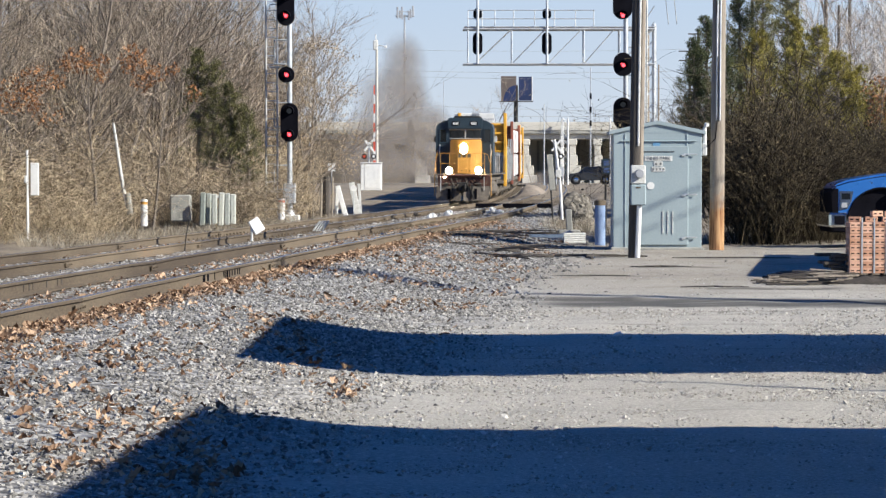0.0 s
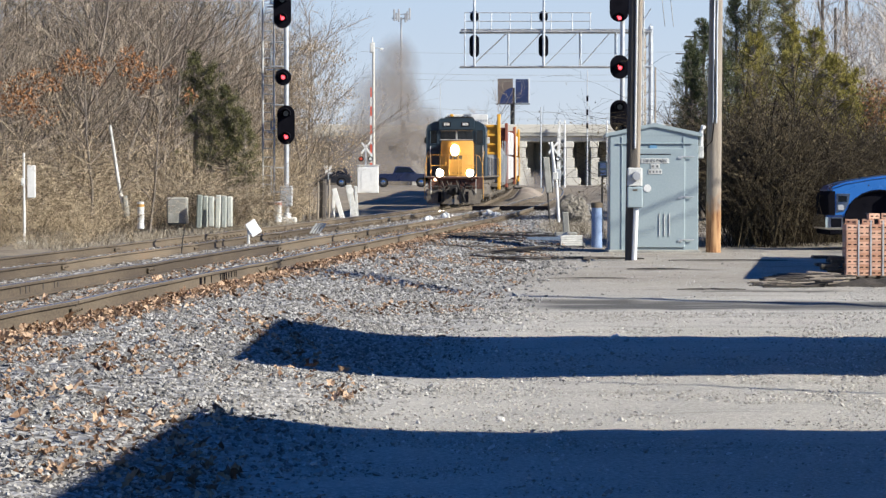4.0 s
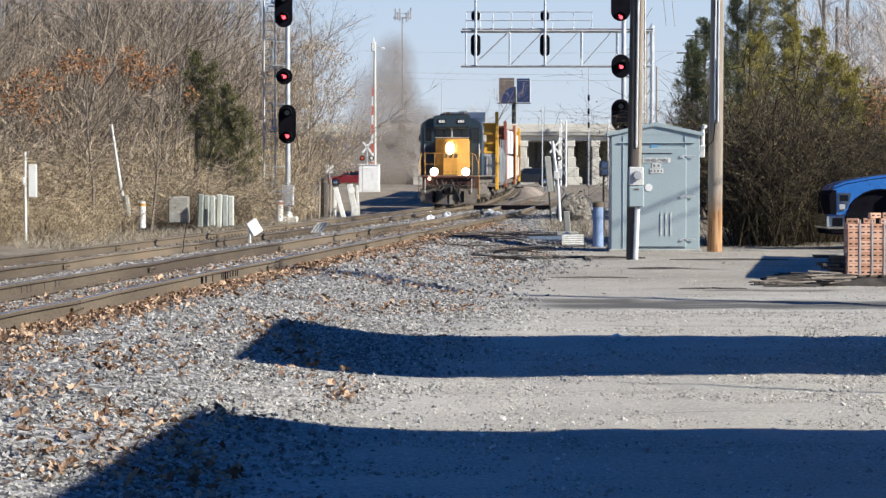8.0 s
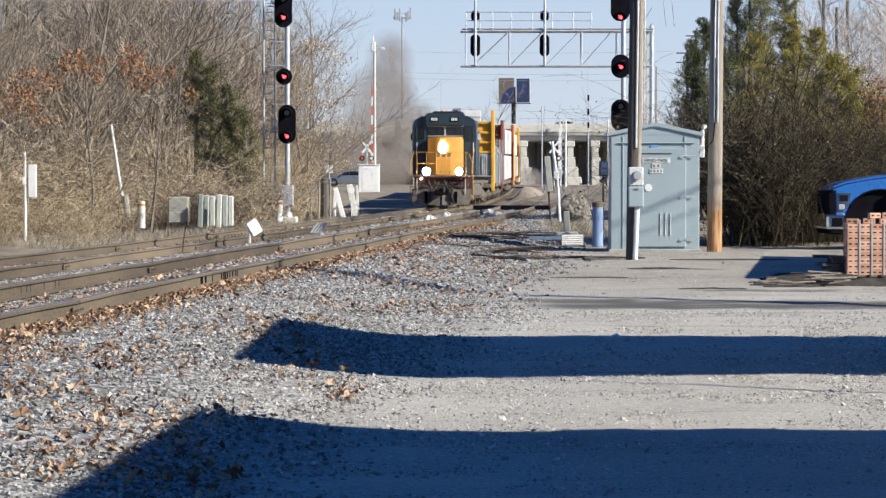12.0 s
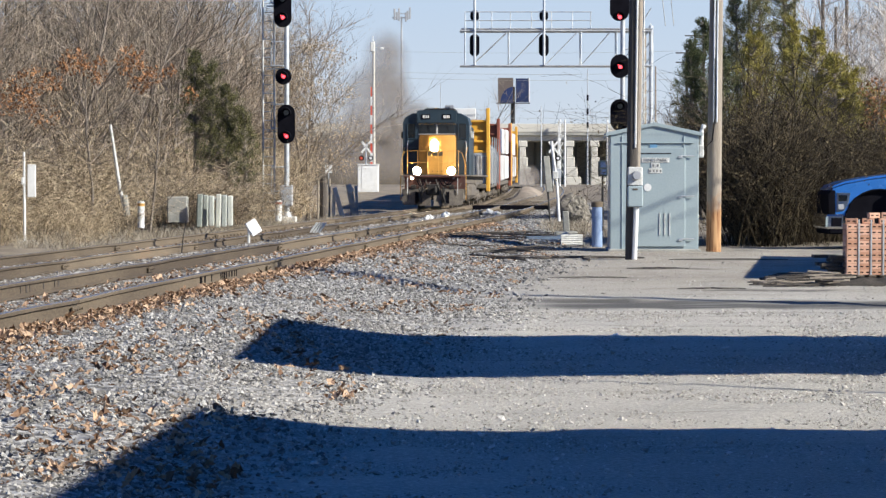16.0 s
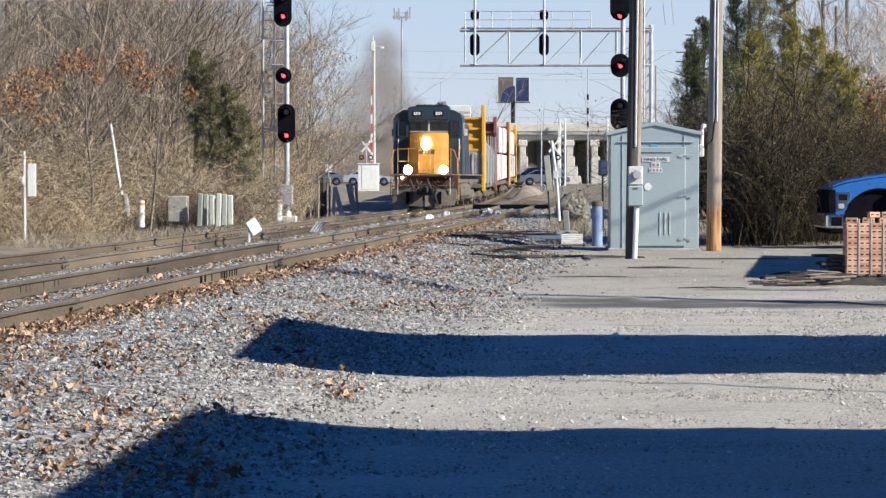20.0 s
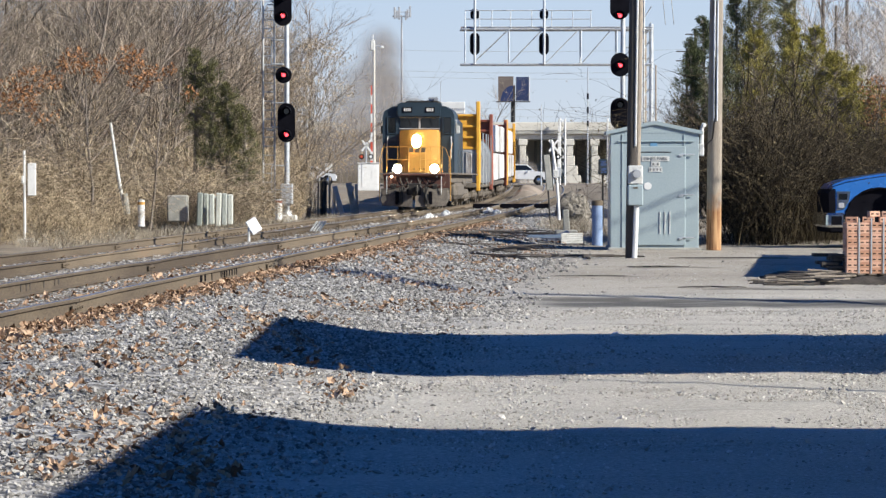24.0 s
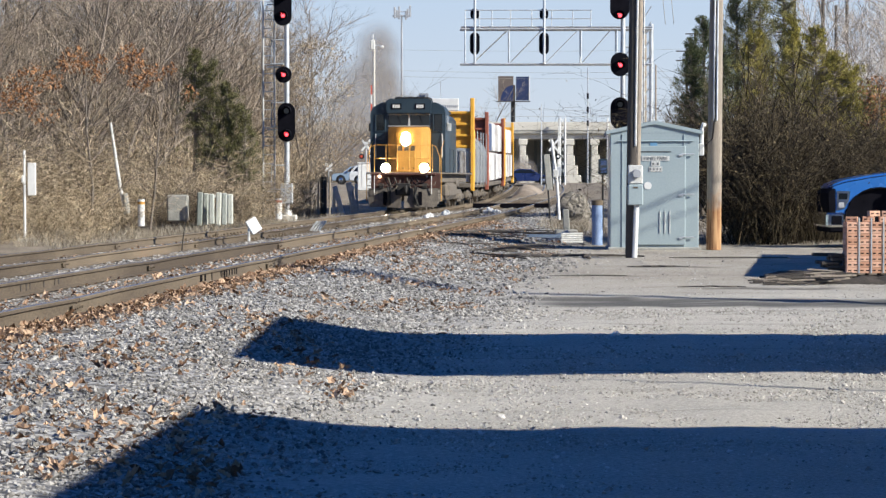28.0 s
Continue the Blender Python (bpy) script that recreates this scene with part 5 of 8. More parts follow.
TRAFFIC = []
NAVY, DARK, SILVER, WHITE_, LBLUE, RED, BLUE, GREY = [(n, c) for n, c in (
    ("navy", (0.012, 0.02, 0.06)), ("charcoal", (0.02, 0.022, 0.028)), ("silver", (0.42, 0.45, 0.48)), ("white", (0.7, 0.71, 0.72)),
    ("pale_blue", (0.30, 0.40, 0.52)), ("dark_red", (0.20, 0.02, 0.025)), ("blue", (0.014, 0.03, 0.12)), ("grey", (0.16, 0.18, 0.21)))]
NEAR_LANE, FAR_LANE = 238.0, 242.2


def traffic(kind, colour, words, x0, t0, speed):
    v = vehicle(kind, colour, words)
    lane = NEAR_LANE if speed > 0 else FAR_LANE
    TRAFFIC.append((v, x0, t0, speed, lane, 1.07))


traffic("sedan", NAVY, "navy blue sedan driving over the crossing", 865, 0.0, 200)
traffic("suv", SILVER, "silver sport utility car driving along the road", 708, 1.2, 170)
traffic("sedan", DARK, "black sedan driving along the road", 588, 2.8, 170)
traffic("pickup", NAVY, "dark blue pickup truck driving along the road", 1035, 5.9, 170)
traffic("suv", DARK, "black sport utility car driving along the road", 1040, 0.0, -115)
traffic("sedan", LBLUE, "pale blue sedan driving along the road", 705, 0.8, -140)
traffic("sedan", DARK, "charcoal sedan driving along the road", 940, 3.2, -150)
traffic("suv", BLUE, "blue sport utility car driving along the road", 609, 6.7, 175)
traffic("sedan", DARK, "dark sedan ahead of the blue car", 933, 6.7, 150)
traffic("suv", DARK, "dark sport utility car on the far lane", 1052, 7.1, -130)
traffic("sedan", RED, "dark red sedan driving along the road", 690, 7.5, -140)
traffic("sedan", GREY, "dark grey sedan driving along the road", 1047, 9.5, -172)
traffic("suv", WHITE_, "white sport utility car driving along the road", 612, 10.3, 155)
traffic("sedan", NAVY, "dark blue sedan on the far lane", 1048, 12.3, -190)
traffic("pickup", BLUE, "blue pickup truck driving along the road", 936, 14.5, 185)
traffic("sedan", RED, "dark red sedan on the far lane", 1056, 14.5, -155)
traffic("suv", DARK, "black sport utility car on the near lane", 589, 14.9, 160)
traffic("sedan", GREY, "grey sedan on the far lane", 1019, 16.9, -145)
traffic("sedan", GREY, "grey sedan on the near lane", 607, 17.7, 155)
traffic("suv", NAVY, "dark blue sport utility car on the far lane", 1060, 19.3, -165)
traffic("sedan", SILVER, "silver sedan on the near lane", 652, 20.0, 150)
traffic("sedan", WHITE_, "white sedan driving along the road", 1025, 23.5, 200)
traffic("pickup", WHITE_, "white pickup truck driving along the road", 985, 24.3, 220)
traffic("suv", WHITE_, "white sport utility car on the near lane", 607, 24.3, 180)
traffic("suv", LBLUE, "grey-blue sport utility car on the far lane", 1013, 26.3, -225)
traffic("sedan", BLUE, "blue sedan driving along the road", 933, 28.0, 165)
traffic("suv", WHITE_, "white sport utility car following on", 662, 28.0, 150)


# ---- overpass and the far distance ----
BRIDGE_Y = 330.0


def overpass():
    t = thing("overpass", "pale concrete highway overpass on stepped piers", "bridge", pose(0, BRIDGE_Y, 0))
    k = BRIDGE_Y / 4500.0

    def X(px):
        return (px - 784) * k

    def Z(py):
        return EYE_Z + (321 - py) * k
    part("parapet", G().box((X(900), -0.1, (Z(221) + Z(236)) / 2), (150, 0.35, Z(221) - Z(236)), 0, 0.05), M_concrete, t)
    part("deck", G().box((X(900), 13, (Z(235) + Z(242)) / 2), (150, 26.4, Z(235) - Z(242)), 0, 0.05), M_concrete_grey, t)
    for y in (0.6, 5.6, 10.6, 15.6, 20.6, 25.4):
        part("girder", G().box((X(900), y, (Z(242) + Z(251)) / 2), (150, 0.5, Z(242) - Z(251)), 0, 0.05), M_concrete, t)
    part("far_parapet", G().box((X(900), 26.2, (Z(221) + Z(236)) / 2), (150, 0.3, Z(221) - Z(236)), 0, 0.05), M_concrete, t)
    for px in (736, 925, 1008, 1052, 1100, 1150):
        for yy in (0.5, 13.0, 25.0):
            g = G()
            w = 14 * k
            g.box((X(px), yy, (Z(251) + Z(262)) / 2), (w * 1.15, 1.6, Z(251) - Z(262)), 0, 0.08)
            for i, (pt, f) in enumerate(((262, 0.8), (280, 1.05), (298, 1.45), (315, 1.9))):
                pb = (280, 298, 315, 334)[i]
                g.box((X(px) + w * (f - 0.8) * 0.45, yy, (Z(pt) + Z(pb)) / 2), (w * f, 1.4 + 0.1 * i, Z(pt) - Z(pb)), 0, 0.06)
            part("pier", g, M_concrete, t, "pale stepped concrete pier")
    # Added wall with ribs: lifts the dark gaps between piers to a hazy tone.
    part("haze_wall", G().box((X(1040), 16.0, (Z(246) + Z(336)) / 2), (226 * k, 0.5, Z(246) - Z(336)), 0, 0.05), M_concrete, t, "added pale wall under the deck in place of haze")
    for px in (955, 985, 1030, 1072, 1120):
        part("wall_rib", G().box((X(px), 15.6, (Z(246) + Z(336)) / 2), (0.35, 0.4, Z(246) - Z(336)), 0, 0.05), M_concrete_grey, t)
    g = G()
    g.prism([(X(962), Z(336)), (X(1016), Z(336)), (X(1016), Z(262)), (X(975), Z(262))], 14.0, 15.2)
    part("slope_paving", g, M_concrete, t, "paved slope under the deck")
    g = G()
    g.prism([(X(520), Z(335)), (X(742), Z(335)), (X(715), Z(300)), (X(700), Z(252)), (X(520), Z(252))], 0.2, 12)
    # Bank earth darkened in its colour for the shade below the deck.
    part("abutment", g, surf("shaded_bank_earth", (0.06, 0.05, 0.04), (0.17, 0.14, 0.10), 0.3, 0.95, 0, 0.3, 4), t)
    g = G()
    g.prism([(X(1130), Z(335)), (X(1500), Z(335)), (X(1500), Z(252)), (X(1200), Z(252))], 0.2, 12)
    part("abutment", g, M_concrete_grey, t)


overpass()
for kind, col, words, x0, t0, sp in (("suv", WHITE_, "white car driving along the overpass", 693, 7.9, 243), ("suv", WHITE_, "white car on the overpass", 961, 10.7, 230), ("sedan", DARK, "dark car on the overpass", 1000, 12.0, 240)):
    v = vehicle(kind, col, words)
    TRAFFIC.append((v, x0, t0, sp, BRIDGE_Y + 3.0, EYE_Z + (321 - 235) * BRIDGE_Y / 4500.0))


def billboard():
    d = 352.0
    k = d / 4500.0
    x, y, z = on_ray(908, 320, d)
    t = thing("billboard", "dark blue double billboard on a steel post", "billboard", pose(x, d, 0))
    zc = EYE_Z + (321 - 162) * k
    part("post", G().tube([(0, 0.6, 0.8), (0, 0.6, zc + 0.5)], 0.3, 12), M_dark_iron, t)
    a = part("panel", G().box((-13 * k, 0, zc), (27 * k, 0.3, 44 * k), 0, 0.03), surf("billboard_brown", (0.09, 0.07, 0.062), (0.15, 0.12, 0.105), 0.6, 0.85), t, "brown panel with a blue disc")
    g = G()
    g.prism([(-0.2 * k, zc - 22 * k)] + [(-0.2 * k - 22 * k * math.cos(q), zc - 22 * k + 28 * k * math.sin(q)) for q in np.linspace(0, math.pi / 2, 9)], -0.16, -0.14)
    part("blue_shape", g, surf("billboard_disc_blue", (0.008, 0.02, 0.07), (0.014, 0.03, 0.11), 0.6, 0.85, 0, 0.05), a)
    deep = surf("billboard_blue", (0.008, 0.018, 0.06), (0.014, 0.03, 0.10), 0.6, 0.85, 0, 0.05)
    b = part("panel", G().box((17 * k, 0, zc), (24 * k, 0.3, 42 * k), 0, 0.03), deep, t, "dark blue panel with a pale frame")
    part("frame", G().box((28.6 * k, -0.05, zc), (1.4 * k, 0.3, 43 * k), 0, 0.02), M_white, b)
    part("catwalk", G().box((0, -0.6, zc - 23 * k), (60 * k, 1.0, 0.12), 0, 0.02), M_dark_iron, t)


billboard()


def far_pole(px, top, bottom, d, r, mat, name, label, category):
    x, y, z = on_ray(px, top, d)
    zb = z_ground(x, d)
    t = thing(name, label, category, pose(x, d, 0))
    part("shaft", G().tube([(0, 0, zb - 0.2), (0, 0, z)], [r, r * 0.7], 10), mat, t)
    return t, z


t, z = far_pole(711, 32, 300, 420, 0.2, M_cargrey, "cell_tower", "tall slim pole with panel antennas on top", "cell tower")
for dx, dz, h in ((-1.15, 0.35, 1.9), (-0.75, 0.1, 1.3), (-0.4, 0.3, 2.1), (0.7, -0.1, 1.5), (1.0, 0.2, 1.5), (1.4, 0.55, 1.9)):
    part("antenna", G().box((dx, -0.3, z + dz), (0.32, 0.2, h), 0, 0.05), M_cargrey, t, "pale panel antenna")
part("antenna_frame", G().box((0, 0, z - 0.2), (3.0, 0.5, 0.18), 0, 0.03), M_cargrey, t)
part("antenna_frame", G().box((0, 0, z + 0.5), (2.6, 0.3, 0.1), 0, 0.03), M_cargrey, t)
t, z = far_pole(662, 76, 340, 232, 0.16, M_concrete, "street_lamp", "pale pole with cameras and a lamp beside the crossing", "street lamp")
part("lamp_arm", G().tube([(0, 0, z - 0.55), (0.3, 0, z - 0.5), (0.75, 0, z - 0.6)], 0.05, 6), M_galv, t)
part("lamp_head", G().box((0.75, 0, z - 0.62), (0.3, 0.22, 0.2), 0, 0.04), M_white, t)
part("camera_box", G().box((-0.12, -0.1, z - 0.5), (0.42, 0.4, 0.9), 0, 0.06), M_white_old, t, "pale box near the top")
part("finial", G().tube([(-0.1, 0, z), (-0.1, 0, z + 0.5)], 0.06, 6), M_white, t)
for px, top, d, r in ((958, 190, 228, 0.07), (1040, 125, 300, 0.09), (1141, 60, 160, 0.13), (1160, 120, 300, 0.14), (544, 95, 150, 0.08), (780, 150, 500, 0.1)):
    t, z = far_pole(px, top, 330, d, r, M_galv if r < 0.13 else M_pole, "far_pole", "slim pole near the crossing", "pole")
    if px == 1040:
        for zz in (1.0, 2.6, 4.2):
            part("insulator", G().tube([(0, 0, z - 2 - zz), (0, 0, z - 2.7 - zz)], 0.12, 8), M_black, t, "black insulator")
for px, top, d in ((1455, -30, 210), (1478, 15, 250), (1497, -30, 230), (1215, 90, 300), (1230, 60, 320), (1405, -30, 260), (1325, -30, 240)):
    t, z = far_pole(px, top, 330, d, 0.2, M_pole_dark, "power_pole", "dark wooden power pole in the distance", "utility pole")
    for zz in ((0.4, 1.5) if px < 1300 else ()):
        part("crossarm", G().box((0, 0, z - zz), (2.6, 0.12, 0.14), 0, 0.02), M_pole_dark, t)


def wire(a, b, sag, r, label):
    pts = [Vector(a).lerp(Vector(b), k / 16) - Vector((0, 0, sag * 4 * (k / 16) * (1 - k / 16))) for k in range(17)]
    tagged(part("overhead_wire", G().tube(pts, r, 4), M_concrete_grey), label, "cable", "overhead wires")


for py0, py1, d in ((128, 118, 300), (186, 196, 300), (205, 196, 300), (138, 130, 300), (92, 80, 340)):
    wire(on_ray(640, py0, d), on_ray(1500, py1, d), 0.7, 0.014, "thin dark overhead wire across the distance")
for px in (1165, 1180):
    wire(on_ray(px, -60, 60), on_ray(px + 12, 48, 58), 0.0, 0.008, "thin cable near the pole")


# ---- crossing gates ----
def crossing_gate(px, d, arm_top, label, stripe):
    x, y, z = on_ray(px, 325, d)
    zb = z_ground(x, d)
    t = thing("crossing_gate", label, "crossing gate", pose(x, d, zb))
    k = d / 4500.0
    part("mast", G().tube([(-0.45, 0, 0), (-0.45, 0, 3.9)], 0.07, 10), M_galv, t)
    part("gate_machine", G().box((0, 0, 1.2), (0.5, 0.5, 0.9), 0, 0.04), M_galv, t)
    h = (EYE_Z + (321 - arm_top) * k) - zb
    n = 9
    for i in range(n):
        a, b = 1.4 + (h - 1.4) * i / n, 1.4 + (h - 1.4) * (i + 1) / n
        part("arm_stripe", G().box((0.03, 0, (a + b) / 2), (0.22 - 0.012 * i, 0.06, b - a), 0, 0.01), (stripe if i % 2 == 0 else M_white), t, "striped gate arm, raised")
    for s in (-1, 1):
        part("crossbuck", G().box((-0.45, -0.1, 3.6), (0.18, 0.03, 1.3), 0, 0.01, Matrix.Rotation(s * radians(38), 3, "Y")), M_white, t, "white crossbuck board")
        fl = part("flasher", G().tube([(-0.45 + s * 0.42, -0.08, 2.6), (-0.45 + s * 0.42, -0.14, 2.6)], 0.24, 14), M_black, t)
        part("flasher_lens", G().tube([(-0.45 + s * 0.42, -0.14, 2.6), (-0.45 + s * 0.42, -0.2, 2.6)], 0.13, 12), M_white if s > 0 else M_red_white, fl)


crossing_gate(657, 229, 156, "crossing gate with raised red and white arm", M_red_white)
crossing_gate(988, 231, 216, "crossing gate with raised white arm", M_white_old)
for px, top, d in ((1000, 214, 233), (1075, 214, 200)):
    t, z = far_pole(px, top, 330, d, 0.09, M_white, "white_mast", "slim white mast beside the crossing", "pole")


t, z = far_pole(991, 214, 330, 233, 0.07, M_white, "lattice_mast", "slim white lattice mast beside the crossing", "mast")
part("chord", G().tube([(0.5, 0, 1.0), (0.5, 0, z)], 0.06, 6), M_white, t)
for k in range(8):
    part("lacing_bar", G().tube([(0, 0, 2.0 + 0.65 * k), (0.5, 0, 2.65 + 0.65 * k)], 0.025, 5), M_white, t)
    part("lacing_bar", G().tube([(0.5, 0, 2.0 + 0.65 * k), (0, 0, 2.65 + 0.65 * k)], 0.025, 5), M_white, t)


def case(px, base, d, w, h, name, label, mat=M_galv):
    x, y, z = on_ray(px, base, d)
    t = thing(name, label, "equipment case", pose(x, d, z))
    part("body", G().box((0, 0.4, h / 2), (w, 0.8, h), 0, 0.03), mat, t)
    part("door", G().box((w * 0.06, -0.012, h * 0.5), (w * 0.76, 0.03, h * 0.86), 0, 0.01), mat, t)
    part("cap", G().box((0, 0.4, h + 0.03), (w + 0.1, 0.95, 0.07), 0, 0.02), mat, t)
    part("notice", G().box((w * 0.25, -0.035, h * 0.55), (w * 0.22, 0.012, h * 0.34), 0, 0.003), M_white, t, "white notice")


case(652, 342, 205, 1.7, 2.2, "equipment_case", "pale steel equipment case beside the crossing", M_white)


# ---- beside the tracks on the left ----
def post_sign():
    x, y, z = on_ray(44, 434, 70)
    t = thing("post_sign", "white panel on a slim white post with a concrete base", "sign", pose(x, y, z))
    k = 70 / 4500.0
    part("post", G().tube([(0, 0, 0), (-0.01, 0, 163 * k)], 0.035, 8), M_white, t)
    part("panel", G().box((13 * k, -0.04, 112 * k), (15 * k, 0.05, 58 * k), 0, 0.02), M_white, t, "blank white panel")
    part("base", G().box((0.08, 0, 0.02), (0.5, 0.4, 0.16), 0, 0.03), M_concrete, t)
    part("bracket", G().box((-0.05, -0.02, 112 * k), (0.06, 0.08, 0.2), 0, 0.01), M_white, t)


post_sign()


def leaning_post():
    x, y, z = on_ray(224, 366, 78)
    k = 78 / 4500.0
    t = thing("leaning_post", "leaning white marker post in the brush", "marker post", pose(x, y, z - 0.3))
    part("post", G().tube([(0, 0, 0), (-11 * k, 0, 45 * k), (-28 * k, 0, 150 * k + 0.2)], [0.06, 0.055, 0.04], 8), M_white_old, t)
    part("sleeve", G().tube([(0.02, 0, 0), (-0.06, 0, 0.62)], 0.1, 8), M_concrete_grey, t)


leaning_post()


def marker(px, base, d, h, r, label, cap):
    x, y, z = on_ray(px, base, d)
    t = thing("marker_post", label, "marker post", pose(x, y, z))
    part("shaft", G().tube([(0, 0, -0.1), (0, 0, h)], r, 12), M_white, t)
    part("cap", G().tube([(0, 0, h * 0.78), (0, 0, h * 0.9)], r * 1.04, 12), cap, t)


marker(250, 399, 74, 0.68, 0.1, "short white marker post with an orange band", M_yellow)
marker(493, 388, 88, 0.62, 0.12, "short white post with an orange cap", M_red_white)

x, y, z = on_ray(314, 393, 80)
t = thing("concrete_block", "square weathered concrete block in the weeds", "concrete block", pose(x, y, z - 0.05))
part("block", G().box((0, 0.2, 0.4), (0.64, 0.5, 0.84), 0, 0.04), M_concrete_grey, t)
M_stake = surf("grey_green_stake", (0.20, 0.225, 0.20), (0.50, 0.51, 0.46), 5, 0.85, 0, 0.4, 20, rand=0.5, stretch=(3, 3, 0.6))
for k in range(6):
    x, y, z = on_ray(352 + 11 * k, 399, 79 + (k % 2) * 0.5)
    t = thing("fence_stake", "weathered grey-green stake standing in a row", "stake", pose(x, y, z - 0.1, 0, 2 - k % 3, 0), "stakes in the weeds")
    part("stake", G().box((0, 0.1, 0.52), (0.17, 0.16, 1.05 - 0.05 * (k % 3)), 0, 0.03), M_stake, t)
x, y, z = on_ray(380, 399, 80)
t = thing("stake_cap", "flat grey board across the stakes", "board", pose(x, y, z + 0.82))
part("board", G().box((0, 0.3, 0), (1.1, 0.3, 0.1), 0, 0.02), M_white_old, t)


def switch_stand(px, base, d):
    x, y, z = on_ray(px, base, d)
    t = thing("switch_target", "small white tilted target beside the rail", "track marker", pose(x, y, z, 0, 0, 20))
    part("panel", G().box((0, 0, 0.3), (0.26, 0.05, 0.34), 0, 0.04, Matrix.Rotation(radians(-32), 3, "Y")), M_white, t)
    part("stem", G().tube([(-0.1, 0.04, -0.05), (-0.1, 0.04, 0.3)], 0.03, 6), M_white_old, t)


switch_stand(449, 428, 57)
x, y, z = on_ray(563, 414, 62)
t = thing("rail_derail", "pale grey slotted casting between the tracks", "track fitting", pose(x, y, z))
for k in range(4):
    part("bar", G().box((-0.1 + 0.07 * k, 0, 0.13), (0.04, 0.3, 0.3), 0, 0.01, Matrix.Rotation(radians(35), 3, "Y")), M_white_old, t)


def barrier_leg(px, top_px, base, d, top, mat, name, label, w=0.24):
    x0, y, z0 = on_ray(px, base, d)
    x1, _, z1 = on_ray(top_px, top, d)
    t = thing(name, label, "barrier", pose(x0, y, z0 - 0.1))
    v = Vector((x1 - x0, 0, z1 - z0 + 0.1))
    part("board", G().box((v.x / 2, 0, v.z / 2), (w, 0.08, v.length), 0, 0.02, Matrix.Rotation(math.atan2(v.x, v.z), 3, "Y")), mat, t)
    part("brace", G().box((v.x / 2 - 0.05, 0.2, v.z / 2 - 0.1), (0.08, 0.5, 0.08), 0, 0.01), mat, t)
    return t


barrier_leg(608, 592, 388, 125, 334, M_white, "barricade_leg", "white leaning barricade board")
barrier_leg(590, 592, 388, 125.3, 340, M_white, "barricade_leg", "white upright barricade board", 0.16)
barrier_leg(628, 617, 380, 125.6, 328, M_white_old, "barricade_leg", "weathered white leaning barricade board", 0.3)
barrier_leg(633, 630, 380, 126, 330, M_white_old, "barricade_leg", "weathered white upright barricade board", 0.14)
x, y, z = on_ray(621, 338, 125.2)
t = thing("round_marker", "small round white marker", "marker", pose(x, y, z))
part("disc", G().tube([(0, 0, 0), (0, 0.05, 0)], 0.16, 14), M_white, t)
part("stalk", G().tube([(0, 0.05, -1.6), (0, 0.05, 0)], 0.03, 6), M_galv, t)
for px, top, base, d, r in ((563, 322, 388, 118, 0.04), (572, 318, 388, 119, 0.16), (549, 318, 386, 116, 0.03), (583, 318, 388, 128, 0.05)):
    x, y, z = on_ray(px, base, d)
    t = thing("old_post", "weathered wooden post at the edge of the brush", "post", pose(x, y, z - 0.2))
    part("post", G().tube([(0, 0, 0), (0.02, 0, 0.2 + (base - top) * d / 4500)], r, 8), M_pole if r < 0.1 else M_pole_dark, t)
x, y, z = on_ray(582, 308, 190)
t = thing("small_sign", "small white square sign on a post", "sign", pose(x, y, 0))
part("post", G().tube([(0, 0, z_ground(x, y) - 0.1), (0, 0, z)], 0.04, 6), M_galv, t)
part("panel", G().box((0, -0.05, z + 0.3), (0.55, 0.03, 0.6), 0, 0.01), M_white, t)

# ---- clutter between the tracks and the bungalow ----
x, y, z = on_ray(1057, 437, 62)
t = thing("blue_bollard", "faded blue steel pipe with a rusty cap", "bollard", pose(x, y, 0))
part("pipe", G().tube([(0, 0, -0.1), (0, 0, 0.98)], 0.13, 18), surf("faded_blue_paint", (0.16, 0.24, 0.42), (0.30, 0.40, 0.58), 4, 0.7, 0, 0.2, 30, stretch=(2, 2, 0.6)), t)
part("cap", G().tube([(0, 0, 0.95), (0, 0, 1.06), (0, 0, 1.09)], [0.145, 0.145, 0.1], 18), M_rust, t, "rusty cap")


def boulder():
    x, y, z = on_ray(1015, 405, 82)
    t = thing("boulder", "large rough pale grey boulder in dead weeds", "boulder", pose(x, y, z + 0.5))
    bm = bmesh.new()
    bmesh.ops.create_icosphere(bm, subdivisions=4, radius=1.0)
    for v in bm.verts:
        d = v.co.copy()
        k = 1 + 0.16 * noise.noise(d * 1.3) + 0.1 * noise.noise(d * 3.1 + Vector((4, 0, 0))) + 0.08 * noise.noise(d * 6) + 0.05 * noise.noise(d * 13)
        v.co = Vector((d.x * 0.56, d.y * 0.55, d.z * 0.58)) * k
    me = bpy.data.meshes.new("rock")
    bm.to_mesh(me)
    bm.free()
    me.materials.append(surf("mottled_rock", (0.03, 0.027, 0.023), (0.29, 0.26, 0.215), 9, 0.95, 0, 0.6, 22))
    part("rock", me, None, t)


boulder()


